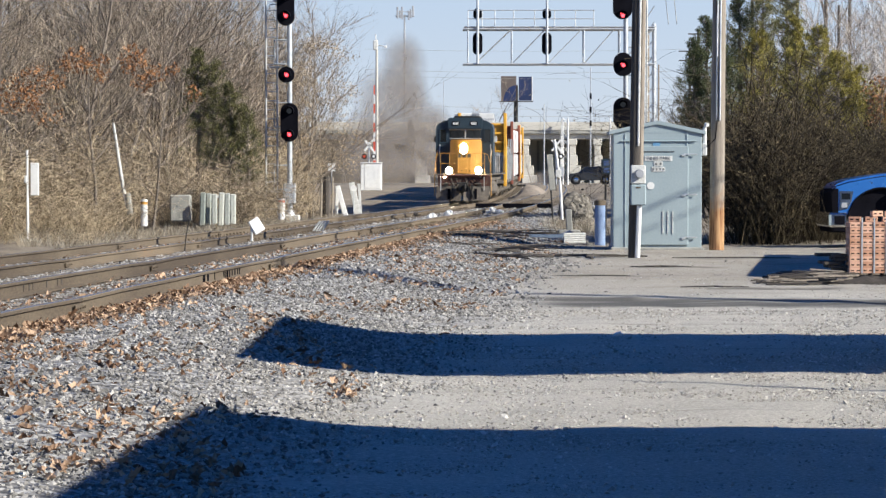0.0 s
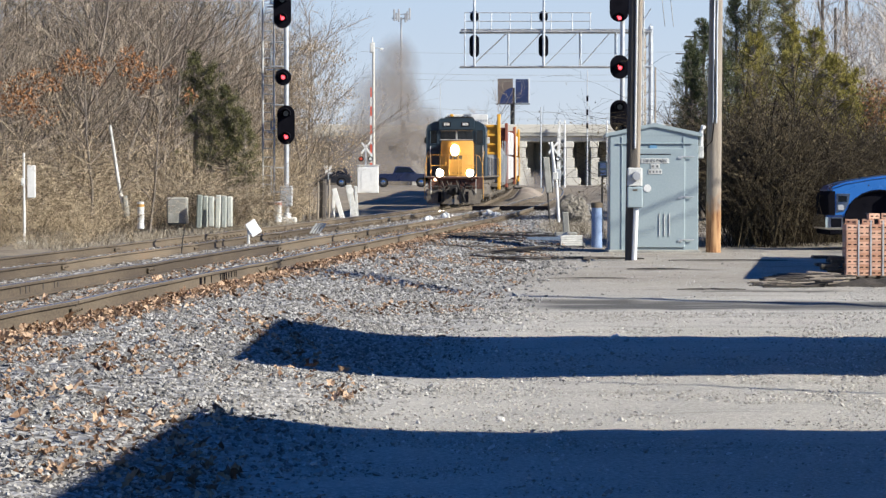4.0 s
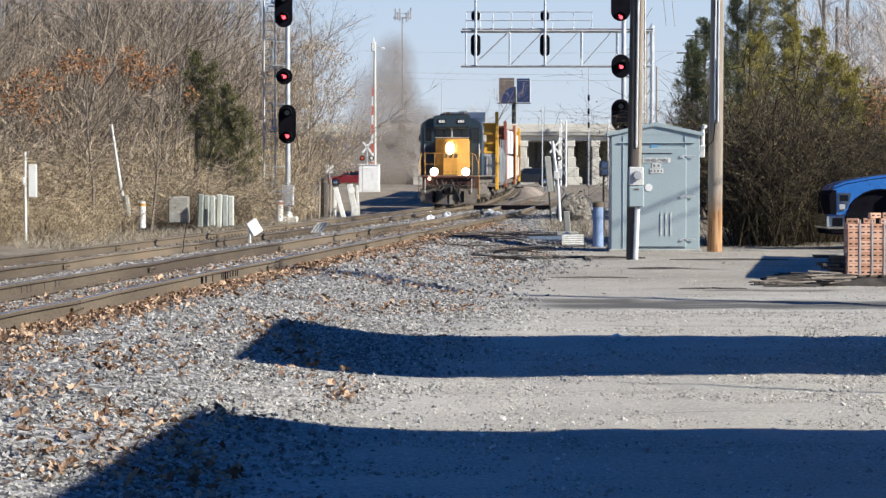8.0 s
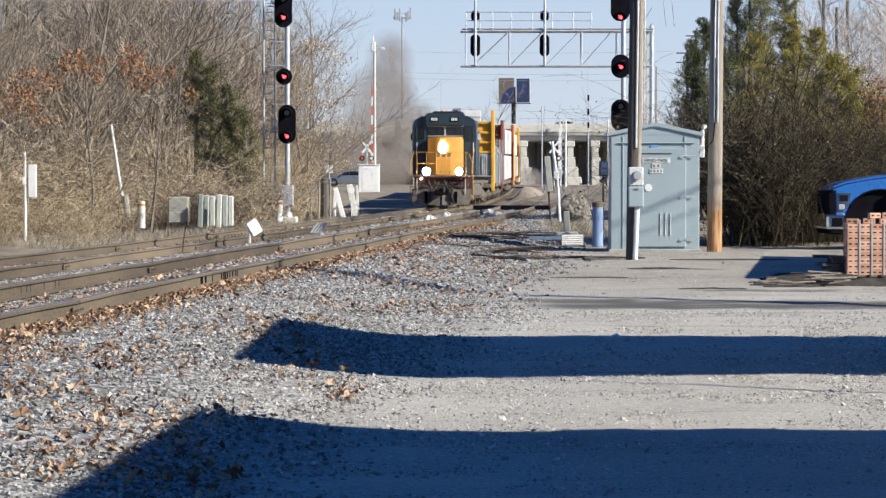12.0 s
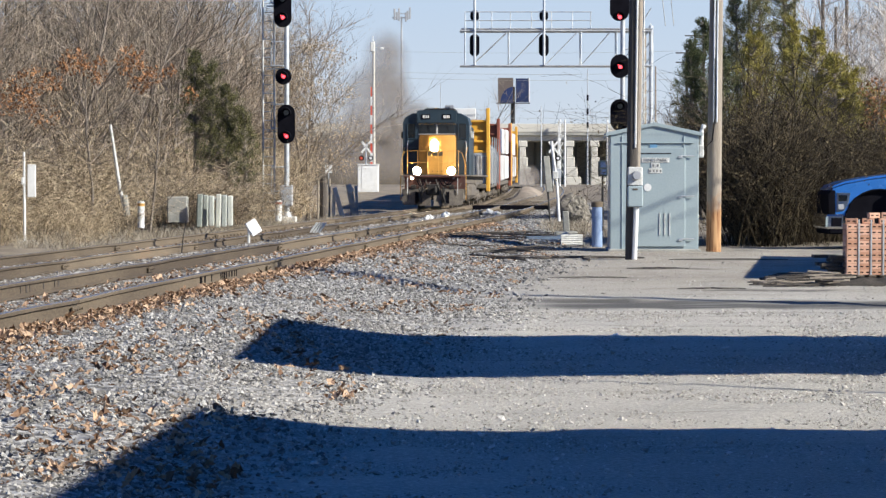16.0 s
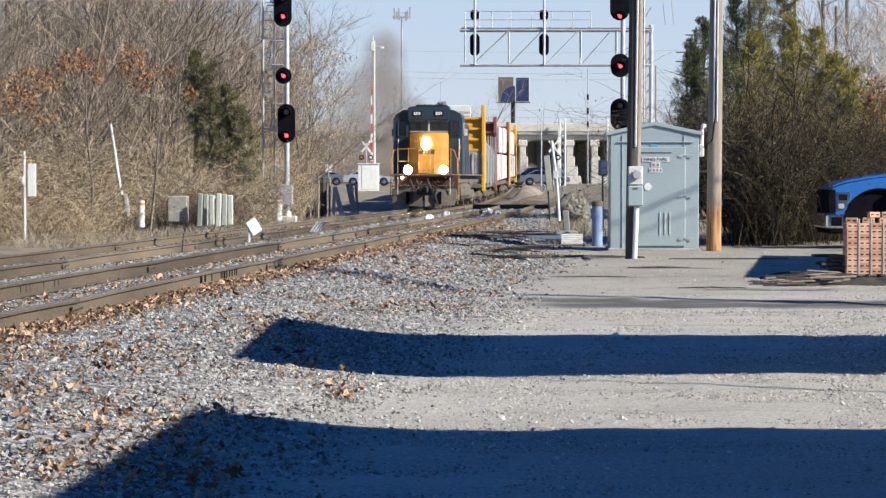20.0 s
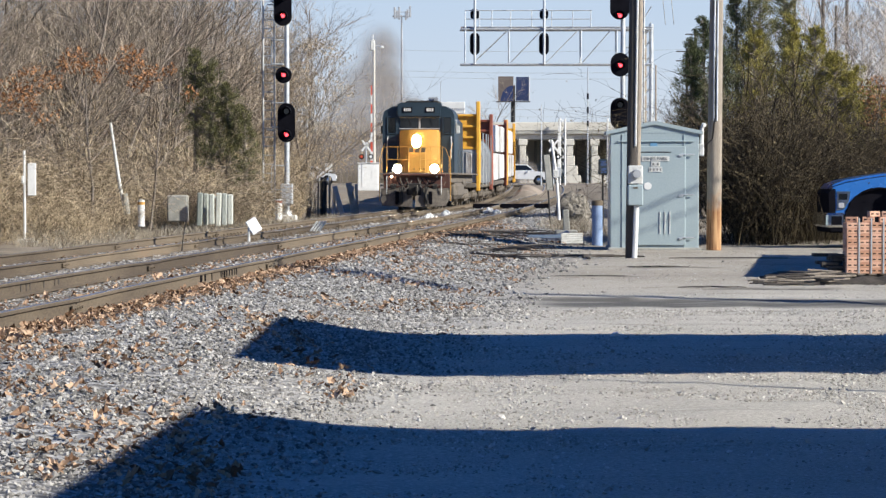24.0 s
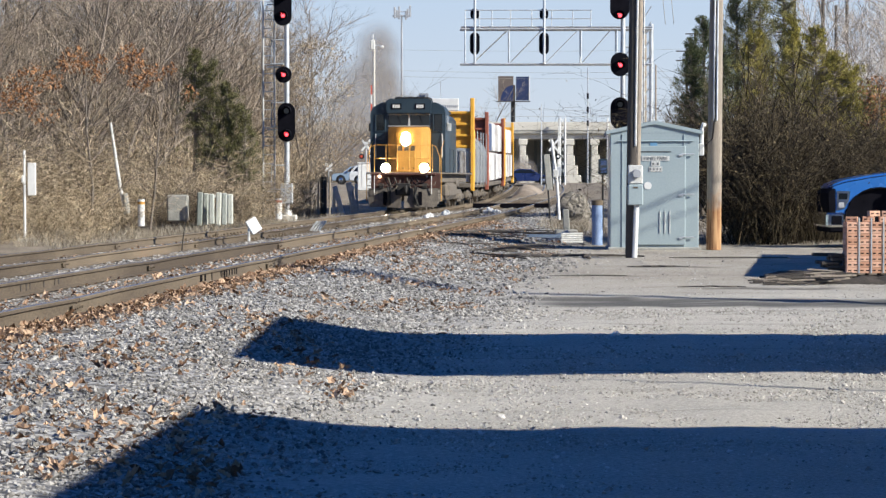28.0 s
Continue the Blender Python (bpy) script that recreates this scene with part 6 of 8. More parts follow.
def slanted_post():
    d = 78
    t = thing("leaning_pole", "white pole leaning beside the track", "pole", pose(*on_ray(990, 388, d)))
    a, b, c = on_ray(990, 388, d), on_ray(986, 330, d), on_ray(976, 252, d)
    o = Vector(a)
    part("pole", G().tube([Vector((0, 0, -0.1)), Vector(b) - o, Vector(c) - o], 0.045, 8), M_white, t)
    part("box", G().box(Vector(on_ray(983, 312, d)) - o, (0.18, 0.1, 0.24), 0, 0.02), M_white_old, t)
    t2 = thing("grey_board", "long grey panel leaning on edge", "panel", pose(*on_ray(974, 395, d + 1)))
    v = Vector(on_ray(968, 280, d + 1)) - Vector(on_ray(974, 345, d + 1))
    mid = Vector(on_ray(970, 310, d + 1)) - Vector(on_ray(974, 395, d + 1))
    part("panel", G().box(mid, (0.2, 0.06, 1.12), 0, 0.02, Matrix.Rotation(math.atan2(v.x, v.z), 3, "Y")), M_concrete_grey, t2)
    part("panel_edge", G().box(mid + Vector((0.11, 0.03, 0)), (0.03, 0.1, 1.14), 0, 0.01, Matrix.Rotation(math.atan2(v.x, v.z), 3, "Y")), M_black, t2)
    part("leg", G().tube([(0, 0.05, -0.1), mid - Vector((0, -0.05, 0.5))], 0.03, 6), M_dark_iron, t2)


slanted_post()
x, y, z = on_ray(1002, 415, 63.5)
t = thing("concrete_stub", "concrete post stub on a square foot", "concrete block", pose(x, y, z))
part("stub", G().box((0, 0, 0.28), (0.16, 0.16, 0.56), 0, 0.02, Matrix.Rotation(radians(-4), 3, "Y")), M_concrete_grey, t)
part("foot", G().box((0, 0, 0.0), (0.55, 0.5, 0.1), 0, 0.02), M_concrete_grey, t)
x, y, z = on_ray(1014, 436, 61.8)
t = thing("culvert_half", "short piece of white corrugated pipe on the gravel", "pipe", pose(x, y, 0, 0, 0, 12))
g = G()
for k in range(5):
    g.tube([(-0.27, 0.1, 0.05 + 0.05 * k), (0.27, 0.1, 0.05 + 0.05 * k)], 0.032, 8)
part("pipe_wall", g, M_white_old, t)
x, y, z = on_ray(968, 424, 62.6)
t = thing("fallen_sheet", "bent dark sheet lying on the ballast", "metal sheet", pose(x, y, z))
part("sheet", G().prism([(-0.5, 0.0), (0.3, -0.02), (0.55, 0.1), (0.5, 0.16), (0.25, 0.06), (-0.5, 0.05)], -0.3, 0.3), surf("blue_grey_sheet", (0.10, 0.14, 0.2), (0.2, 0.26, 0.34), 3, 0.6), t)


x, y, z = on_ray(1067, 300, 72)
t = thing("control_box", "small dark blue control box with two panes on a post", "control box", pose(x, y, 0))
part("post", G().tube([(0, 0.1, z_ground(x, y) - 0.1), (0, 0.1, z + 0.2)], 0.03, 8), M_dark_iron, t)
part("case", G().box((0, 0, z), (0.26, 0.16, 0.44), 0, 0.02), M_navy, t)
for dz in (-0.1, 0.1):
    part("pane", G().box((0.01, -0.085, z + dz), (0.16, 0.012, 0.14), 0, 0.003), M_wrapblue, t)


# ---- out of view to the right: what casts the long shadows over the yard ----
def shade_box(name, label, category, x0, y0, y1, h, w, mat, turn=0):
    t = thing(name, label, category, pose(x0, y0, 0, 0, 0, turn))
    part("wall", G().box((w / 2, (y1 - y0) / 2, h / 2), (w, y1 - y0, h), 0, 0.03), mat, t)
    part("roof_edge", G().box((w / 2, (y1 - y0) / 2, h + 0.04), (w + 0.1, y1 - y0 + 0.06, 0.08), 0, 0.02), M_galv, t)
    for k in range(int((y1 - y0) / 0.6)):
        part("wall_rib", G().box((-0.02, 0.3 + 0.6 * k, h / 2), (0.04, 0.05, h - 0.1), 0, 0.01), mat, t)


# Unseen stand-ins: shed, trailer and canopy, outlines set by the shadows they cast.
t = thing("storage_shed", "unseen grey metal storage shed that shades the near yard", "shed", pose(0, 0, 0))
part("wall", G().prism([(4.52, 0.5), (19.2, 0.5), (19.2, 12.3), (5.2, 12.58)], -0.05, 4.46, 0, "z"), M_cargrey, t)
part("roof", G().prism([(4.47, 0.45), (19.25, 0.45), (19.25, 12.35), (5.15, 12.63)], 4.46, 4.54, 0, "z"), M_galv, t)
for k in range(20):
    part("wall_rib", G().box((4.52 + 0.68 * (0.3 + 0.6 * k) / 12.2 - 0.02, 0.8 + 0.6 * k, 2.2), (0.05, 0.05, 4.4), 0, 0.01), M_cargrey, t)
shade_box("box_trailer", "unseen white box trailer that shades the far yard", "trailer", 9.3, 39.0, 51.5, 2.8, 2.4, M_white_old, -8.6)
t = thing("open_canopy", "unseen open steel canopy on slim posts that shades the yard", "canopy", pose(4.8, 17.9, 0))
part("roof", G().prism([(0.1, -1.25), (2.6, -0.72), (4.5, -0.5), (14, -0.55), (14, 4.5), (0.1, 4.5)], 4.34, 4.5, 0, "z"), M_cargrey, t, "flat metal roof")
for x, y in ((0.15, 0.3), (0.15, 4.2), (7, 0.3), (7, 4.2), (13.8, 0.3), (13.8, 4.2)):
    part("post", G().tube([(x, y, -0.1), (x, y, 4.4)], 0.03, 8), M_galv, t)
# Unseen stand-in, placed for the diagonal shadows on the bungalow.
t = thing("braced_pole", "unseen tall wooden pole with a slanting strut that shades the bungalow", "utility pole", pose(24.0, 48.8, 0))
part("shaft", G().tube([(0, 0, -0.3), (0, 0, 13.2)], [0.17, 0.12], 12), M_pole, t)
part("strut", G().tube([(-5.2, 0, 10.52), (0, 0, 12.7)], 0.034, 8), M_pole, t)
part("strut", G().tube([(-4.6, 0, 10.3), (0, 0, 12.2)], 0.02, 8), M_pole, t)


# ---- litter and dead wood on the ballast ----
def dead_branch(x, y, n, seed, label, r=0.02):
    rnd = random.Random(seed)
    t = thing("dead_branch", label, "branch", pose(x, y, z_ground(x, y)))
    for k in range(n):
        p = [Vector((rnd.uniform(-0.5, 0.5), rnd.uniform(-2, 2), 0.03))]
        d = Vector((rnd.choice((-1, 1)) * rnd.uniform(0.5, 1), rnd.uniform(-1.2, 1.2), 0.1))
        for _ in range(6):
            d = d + Vector((rnd.uniform(-0.4, 0.4), rnd.uniform(-0.5, 0.5), rnd.uniform(-0.12, 0.06)))
            q = p[-1] + d * 0.16
            q.z = max(0.01, min(q.z, 0.28))
            p.append(q)
        part("stick", G().tube(p, [r * (1 - 0.1 * i) for i in range(7)], 5), M_pole_dark, t)


for x, y, n, sd in ((0.8, 51, 9, 11), (1.2, 53, 9, 12), (1.5, 55.5, 8, 13), (0.6, 54.5, 7, 14), (1.1, 49.8, 6, 15), (0.75, 60, 9, 1), (1.1, 63, 8, 2), (0.2, 62, 6, 3), (1.7, 64, 5, 4), (1.9, 67, 5, 6)):
    dead_branch(x, y, n, sd, "dark dead branches lying on the ballast")
for px, py, d in ((1050, 463, 50.7), (985, 459, 52.5), (900, 451, 55.5)):
    x, y, z = on_ray(px, py, d)
    dead_branch(x, y, 2, int(px), "dark stick lying in the yard", 0.03)
for px, py, d, n, w in ((1028, 459, 52.2, 2.6, 0.03), (1165, 478, 45.9, 1.1, 0.016), (1290, 462, 51.0, 2.4, 0.016), (1040, 494, 41.6, 1.3, 0.01), (1260, 514, 37.3, 1.0, 0.014)):
    x, y, z = on_ray(px, py, d)
    rnd_k = random.Random(px)
    pts = [(n * (k / 8 - 0.5), rnd_k.uniform(-0.08, 0.08), 0.012 + w * 0.5 * math.sin(math.pi * k / 8)) for k in range(9)]
    t = thing("fallen_stick", "long dark rotten stick half sunk in the gravel", "stick", pose(x, y, z_ground(x, y), 0, 0, rnd_k.uniform(-4, 4)))
    part("stick", G().tube(pts, [w * (0.35 + 0.65 * math.sin(math.pi * (k + 0.7) / 9.4)) for k in range(9)], 6), M_pole_dark, t)
for px, py, d, s in ((760, 383, 88, 0.28), (790, 380, 92, 0.34), (868, 372, 98, 0.36), (880, 368, 100, 0.2), (1090, 603, 25.5, 0.07)):
    x, y, z = on_ray(px, py, d)
    t = thing("litter", "crumpled white plastic litter on the ground", "litter", pose(x, y, z_ground(x, y) + 0.02, 0, 0, px))
    g = G()
    for k in range(4):
        g.box((0.3 * s * (k - 1.5), 0.2 * s * (k % 2), s * 0.2 + 0.1 * s * (k % 3)), (s * 0.6, s * 0.5, s * 0.4), 0, s * 0.1, Matrix.Rotation(k * 1.1, 3, "Y") @ Matrix.Rotation(k, 3, "Z"))
    part("sheet", g, M_white, t)
x, y, z = on_ray(905, 369, 112)
t = thing("old_timber", "black old timber lying beside the track", "timber", pose(x, y, z_ground(x, y) + 0.1, 0, 0, -8))
part("beam", G().box((0, 0, 0), (3.4, 0.3, 0.24), 0, 0.02), M_black, t)


# ---- beyond the overpass ----
def embankment():
    g = G()
    n = 40
    for i in range(n + 1):
        x = -160 + 320 * i / n
        for y, z in ((360, 0.8), (366, 3.6 + 0.8 * noise.noise(Vector((x * 0.05, 0, 0)))), (382, 5.4 + 1.2 * noise.noise(Vector((x * 0.03, 4, 0)))), (420, 0.9)):
            g.v.append((x, y, z))
    for i in range(n):
        for k in range(3):
            a = i * 4 + k
            g.face((a, a + 4, a + 5, a + 1))
    tagged(part("embankment", g, surf("embankment_earth", (0.07, 0.055, 0.04), (0.22, 0.18, 0.12), 0.2, 0.95, 0, 0.3, 4)), "brown earth bank behind the overpass", "bank", kind="structure")


embankment()


def dirt_heap():
    """A long low pile of pale dusty soil between the tracks, short of the road."""
    t = thing("dirt_mound", "long low heap of pale dusty soil between the tracks", "soil", pose(5.72, 172, 0))
    g = G()
    nx, ny = 14, 44
    for j in range(ny + 1):
        for i in range(nx + 1):
            u, v = i / nx * 2 - 1, j / ny * 2 - 1
            x, y = u * 1.0, v * 11.0
            xx = x + x_far(172 + y) - x_far(172)
            h = 0.52 * max(0.0, 1 - u * u) * max(0.0, 1 - v * v) ** 0.7 * (1 + 0.5 * noise.noise(Vector((x * 1.5, y * 0.4, 6)))) + 0.04 * noise.noise(Vector((x * 5, y * 2, 1)))
            g.v.append((xx, y, z_ground(5.72 + xx, 172 + y) - 0.03 + h))
    for j in range(ny):
        for i in range(nx):
            a = j * (nx + 1) + i
            g.face((a, a + 1, a + nx + 2, a + nx + 1))
    part("heap", g, surf("pale_dusty_soil", (0.19, 0.155, 0.12), (0.36, 0.30, 0.24), 1.2, 0.95, 0, 0.4, 14), t)


dirt_heap()


# ---- small things along the rails ----
x, y, z = on_ray(321, 437, 52)
t = thing("thin_rod", "thin dark rod leaning between the tracks", "rod", pose(x, y, z_ground(x, y)))
part("rod", G().tube([(0, 0, -0.05), (0.04, 0, 0.35), (0.1, 0, 0.68)], [0.014, 0.012, 0.008], 6), M_dark_iron, t)
rnd_s = random.Random(14)
near = bpy.data.objects["near_track"]
for k in range(16):
    y = 30.6 + 2.9 * rnd_s.random()
    part("grease_streak", G().box((x_near(y) + 0.7545 + 0.017, y, z_near(y) - 0.085), (0.012, rnd_s.uniform(0.02, 0.09), rnd_s.uniform(0.07, 0.1)), 0, 0), M_black, near)
for k in range(10):
    y = 26.5 + 4 * rnd_s.random()
    part("grease_streak", G().box((x_near(y) - 0.7545 + 0.017, y, z_near(y) - 0.085), (0.012, rnd_s.uniform(0.02, 0.08), rnd_s.uniform(0.06, 0.09)), 0, 0), M_pole_dark, near)


# ---- plants ----
def branch(g, rnd, p, d, length, r, level, twigs, spread, droop=0.0):
    """One limb with its side limbs; the last levels go into the list of twigs."""
    n = 3 if level < 2 else (2 if level == 2 else 1)
    pts, rad = [p], [r]
    q, dirn = p.copy(), d.copy()
    for i in range(n):
        dirn = (dirn + Vector((rnd.uniform(-1, 1), rnd.uniform(-1, 1), rnd.uniform(-0.5, 0.8) - droop)) * 0.22).normalized()
        q = q + dirn * (length / n)
        pts.append(q.copy())
        rad.append(r * (1 - 0.75 * (i + 1) / n))
    (g if level < 2 else twigs).tube(pts, rad, 6 if level == 0 else (5 if level == 1 else 3), cap=False)
    return pts, dirn


def grow(seed, height, limbs=9, sub=6, tw=9, spread=0.9, lean=0.0):
    rnd = random.Random(seed)
    g, twigs = G(), G()
    trunk, _ = branch(g, rnd, Vector((0, 0, -0.2)), Vector((rnd.uniform(-0.1, 0.1) + lean, rnd.uniform(-0.1, 0.1), 1)), height * 0.92, height * 0.0055 + 0.022, 0, twigs, spread)

    def on(pts, f):
        k = f * (len(pts) - 1)
        i = min(int(k), len(pts) - 2)
        return pts[i].lerp(pts[i + 1], k - i)
    for i in range(limbs):
        f = 0.18 + 0.8 * i / limbs
        a = i * 2.4 + rnd.uniform(-0.4, 0.4)
        d = Vector((math.cos(a) * spread, math.sin(a) * spread, 0.55 + rnd.uniform(0, 0.6))).normalized()
        ln = height * (0.46 - 0.26 * f) * rnd.uniform(0.8, 1.25)
        lp, ld = branch(g, rnd, on(trunk, f), d, ln, height * 0.0026 * (1.1 - f) + 0.009, 1, twigs, spread)
        for j in range(sub):
            sp = on(lp, 0.2 + 0.78 * j / sub)
            d2 = (ld + Vector((rnd.uniform(-1, 1), rnd.uniform(-1, 1), rnd.uniform(-0.4, 0.9))) * 0.85).normalized()
            sl = ln * rnd.uniform(0.3, 0.55)
            bp, bd = branch(g, rnd, sp, d2, sl, 0.011, 2, twigs, spread)
            for k in range(tw):
                tp = on(bp, rnd.random())
                d3 = (bd + Vector((rnd.uniform(-1, 1), rnd.uniform(-1, 1), rnd.uniform(-0.5, 0.9)))).normalized()
                branch(g, rnd, tp, d3, sl * rnd.uniform(0.35, 0.75), 0.006, 3, twigs, spread)
    return g, twigs


def leaf_cards(rnd, n, centre, size, leaf):
    """Many small bent leaves in an uneven cloud."""
    g = G()
    for _ in range(n):
        while True:
            p = Vector((rnd.uniform(-1, 1), rnd.uniform(-1, 1), rnd.uniform(-1, 1)))
            if p.length < 1:
                break
        if noise.noise(p * 2.3 + Vector(centre)) < -0.12:
            continue
        p = Vector((p.x * size[0], p.y * size[1], p.z * size[2])) + Vector(centre)
        u = Vector((rnd.uniform(-1, 1), rnd.uniform(-1, 1), rnd.uniform(-1, 1))).normalized()
        w = u.cross(Vector((rnd.uniform(-1, 1), rnd.uniform(-1, 1), rnd.uniform(-1, 1)))).normalized()
        s = leaf * rnd.uniform(0.6, 1.3)
        h = u.cross(w) * s * 0.25
        o = len(g.v)
        g.v.extend([tuple(p - u * s), tuple(p + w * s * 0.5 + h), tuple(p + u * s), tuple(p - w * s * 0.5 + h)])
        g.face((o, o + 1, o + 2, o + 3))
    return g


def yard_tree():
    """A slim small tree beside the yard, out of view; its shadow lies over the gravel."""
    rnd = random.Random(83)
    t = thing("tree", "slim young tree with a small ragged crown beside the yard", "tree", pose(8.2, 31.6, 0))
    part("trunk", G().tube([(0, 0, -0.3), (0.03, 0.02, 4.0), (0, 0, 7.2)], [0.15, 0.12, 0.05], 10), M_bark, t)
    for k in range(14):
        a, z = k * 2.4, 5.2 + 0.15 * k
        part("limb", G().tube([(0, 0, z - 0.3), (0.4 * math.cos(a), 0.4 * math.sin(a), z), (0.8 * math.cos(a), 0.8 * math.sin(a), z + 0.3)], [0.03, 0.02, 0.008], 5), M_bark, t)
    tagged(part("foliage", leaf_cards(rnd, 1700, (0, 0, 6.3), (0.8, 0.8, 1.15), 0.06), M_tanleaf, t, "sparse dry leaves", smooth=0), kind="stuff")


def bare_tree(seed, height, label, mat=None, **kw):
    t = thing("tree", label, "tree")
    g, tw = grow(seed, height, **kw)
    part("trunk", g, M_bark, t)
    part("crown", tw, mat or M_twig, t, smooth=0)
    return t


def shrub(seed, height, stems, label, mat, tw=10, leaf=None, leaves=260, size=0.05, lean=0.55):
    rnd = random.Random(seed)
    t = thing("shrub", label, "shrub")
    g, twigs = G(), G()
    for i in range(stems):
        a = rnd.uniform(0, 6.28)
        base = Vector((math.cos(a), math.sin(a), 0)) * rnd.uniform(0, 0.5) * height * 0.4
        d = Vector((rnd.uniform(-lean, lean), rnd.uniform(-lean, lean), 1)).normalized()
        ln = height * rnd.uniform(0.55, 1.1)
        p, dd = branch(g, rnd, base + Vector((0, 0, -0.1)), d, ln, 0.016, 1, twigs, 1)
        for k in range(tw):
            f = rnd.uniform(0.1, 1) * (len(p) - 1)
            b = p[min(int(f), len(p) - 2)].lerp(p[min(int(f), len(p) - 2) + 1], f - int(f))
            d2 = (dd + Vector((rnd.uniform(-1, 1), rnd.uniform(-1, 1), rnd.uniform(-0.4, 0.8))) * 1.1).normalized()
            bp, bd = branch(g, rnd, b, d2, ln * rnd.uniform(0.18, 0.4), 0.011, 2, twigs, 1)
            for _ in range(2):
                d3 = (bd + Vector((rnd.uniform(-1, 1), rnd.uniform(-1, 1), rnd.uniform(-0.5, 0.8)))).normalized()
                branch(g, rnd, bp[rnd.randint(0, len(bp) - 1)], d3, ln * rnd.uniform(0.1, 0.24), 0.0085, 3, twigs, 1)
    part("trunk", g, M_shadetwig if mat is M_shadetwig else M_bark, t)
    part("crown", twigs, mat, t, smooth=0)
    if leaf:
        q = leaf_cards(rnd, leaves * 2, (0, 0, height * 0.45), (height * 0.76 * lean, height * 0.76 * lean, height * 0.48), size)
        tagged(part("foliage", q, leaf, t, "small dead leaves", smooth=0), kind="stuff")
    return t


def spread_copies(first, places):
    """Sets the first plant at the first place and copies of it at the others."""
    for i, (x, y, turn, s) in enumerate(places):
        m = pose(x, y, z_ground(x, y), 0, 0, turn)
        ob = first if i == 0 else copy_thing(first, m)
        ob.matrix_basis = m @ Matrix.Diagonal((s, s, s, 1))


def cedar(seed, height, width, label, mat, low=0.06, tufts=4, blades=34):
    """A ragged cone: limbs that carry dense tufts of small sprays, with dark gaps between them."""
    rnd = random.Random(seed)
    t = thing("cedar_tree", label, "tree")
    part("trunk", G().tube([(0, 0, -0.2), (0.05, 0, height * 0.5), (0, 0.03, height * 0.97)], [0.13, 0.08, 0.015], 7), M_bark, t)
    g, limbs = G(), G()
    n = int(26 * height * (1 - low))
    for i in range(n):
        f = low + (1 - low) * (i + rnd.random()) / n
        a = rnd.uniform(0, 6.283)
        lobe = noise.noise(Vector((math.cos(a) * 1.2, math.sin(a) * 1.2, f * height * 0.9 + seed * 1.7)))
        reach = width * (1.02 - f) ** 0.85 * rnd.uniform(0.65, 1.1) * max(0.25, 0.9 + 1.3 * lobe) + 0.08
        z0 = height * (0.02 + 0.96 * f)
        root = Vector((0, 0, z0 - 0.1))
        tip = Vector((math.cos(a) * reach, math.sin(a) * reach, z0 + reach * rnd.uniform(0.0, 0.45)))
        limbs.tube([root, root.lerp(tip, 0.5) + Vector((0, 0, -0.05)), tip], [0.025, 0.015, 0.005], 4, cap=False)
        out = Vector((math.cos(a), math.sin(a), 0))
        for c in range(tufts):
            k = 1.0 if c == 0 else rnd.uniform(0.35, 0.95)
            mid = root.lerp(tip, k) + Vector((rnd.gauss(0, 0.07), rnd.gauss(0, 0.07), rnd.gauss(0, 0.05)))
            size = rnd.uniform(0.09, 0.19) * (1 if f < 0.9 else 0.6)
            lean = (out * 0.7 + Vector((0, 0, 1))).normalized()
            for _ in range(blades):
                d = Vector((rnd.gauss(0, 1), rnd.gauss(0, 1), rnd.gauss(0, 1))).normalized()
                q = mid + d * size * rnd.uniform(0.3, 1.0) + lean * size * rnd.uniform(-0.2, 0.9)
                u = (lean * 0.8 + d).normalized()
                w = u.cross(Vector((rnd.uniform(-1, 1), rnd.uniform(-1, 1), rnd.uniform(-1, 1)))).normalized()
                s = rnd.uniform(0.015, 0.034)
                o = len(g.v)
                g.v.extend([tuple(q - u * s), tuple(q + w * s * 0.36), tuple(q + u * s), tuple(q - w * s * 0.36)])
                g.face((o, o + 1, o + 2, o + 3))
    part("limb_frame", limbs, M_bark, t)
    part("crown", g, mat, t, smooth=0)
    return t


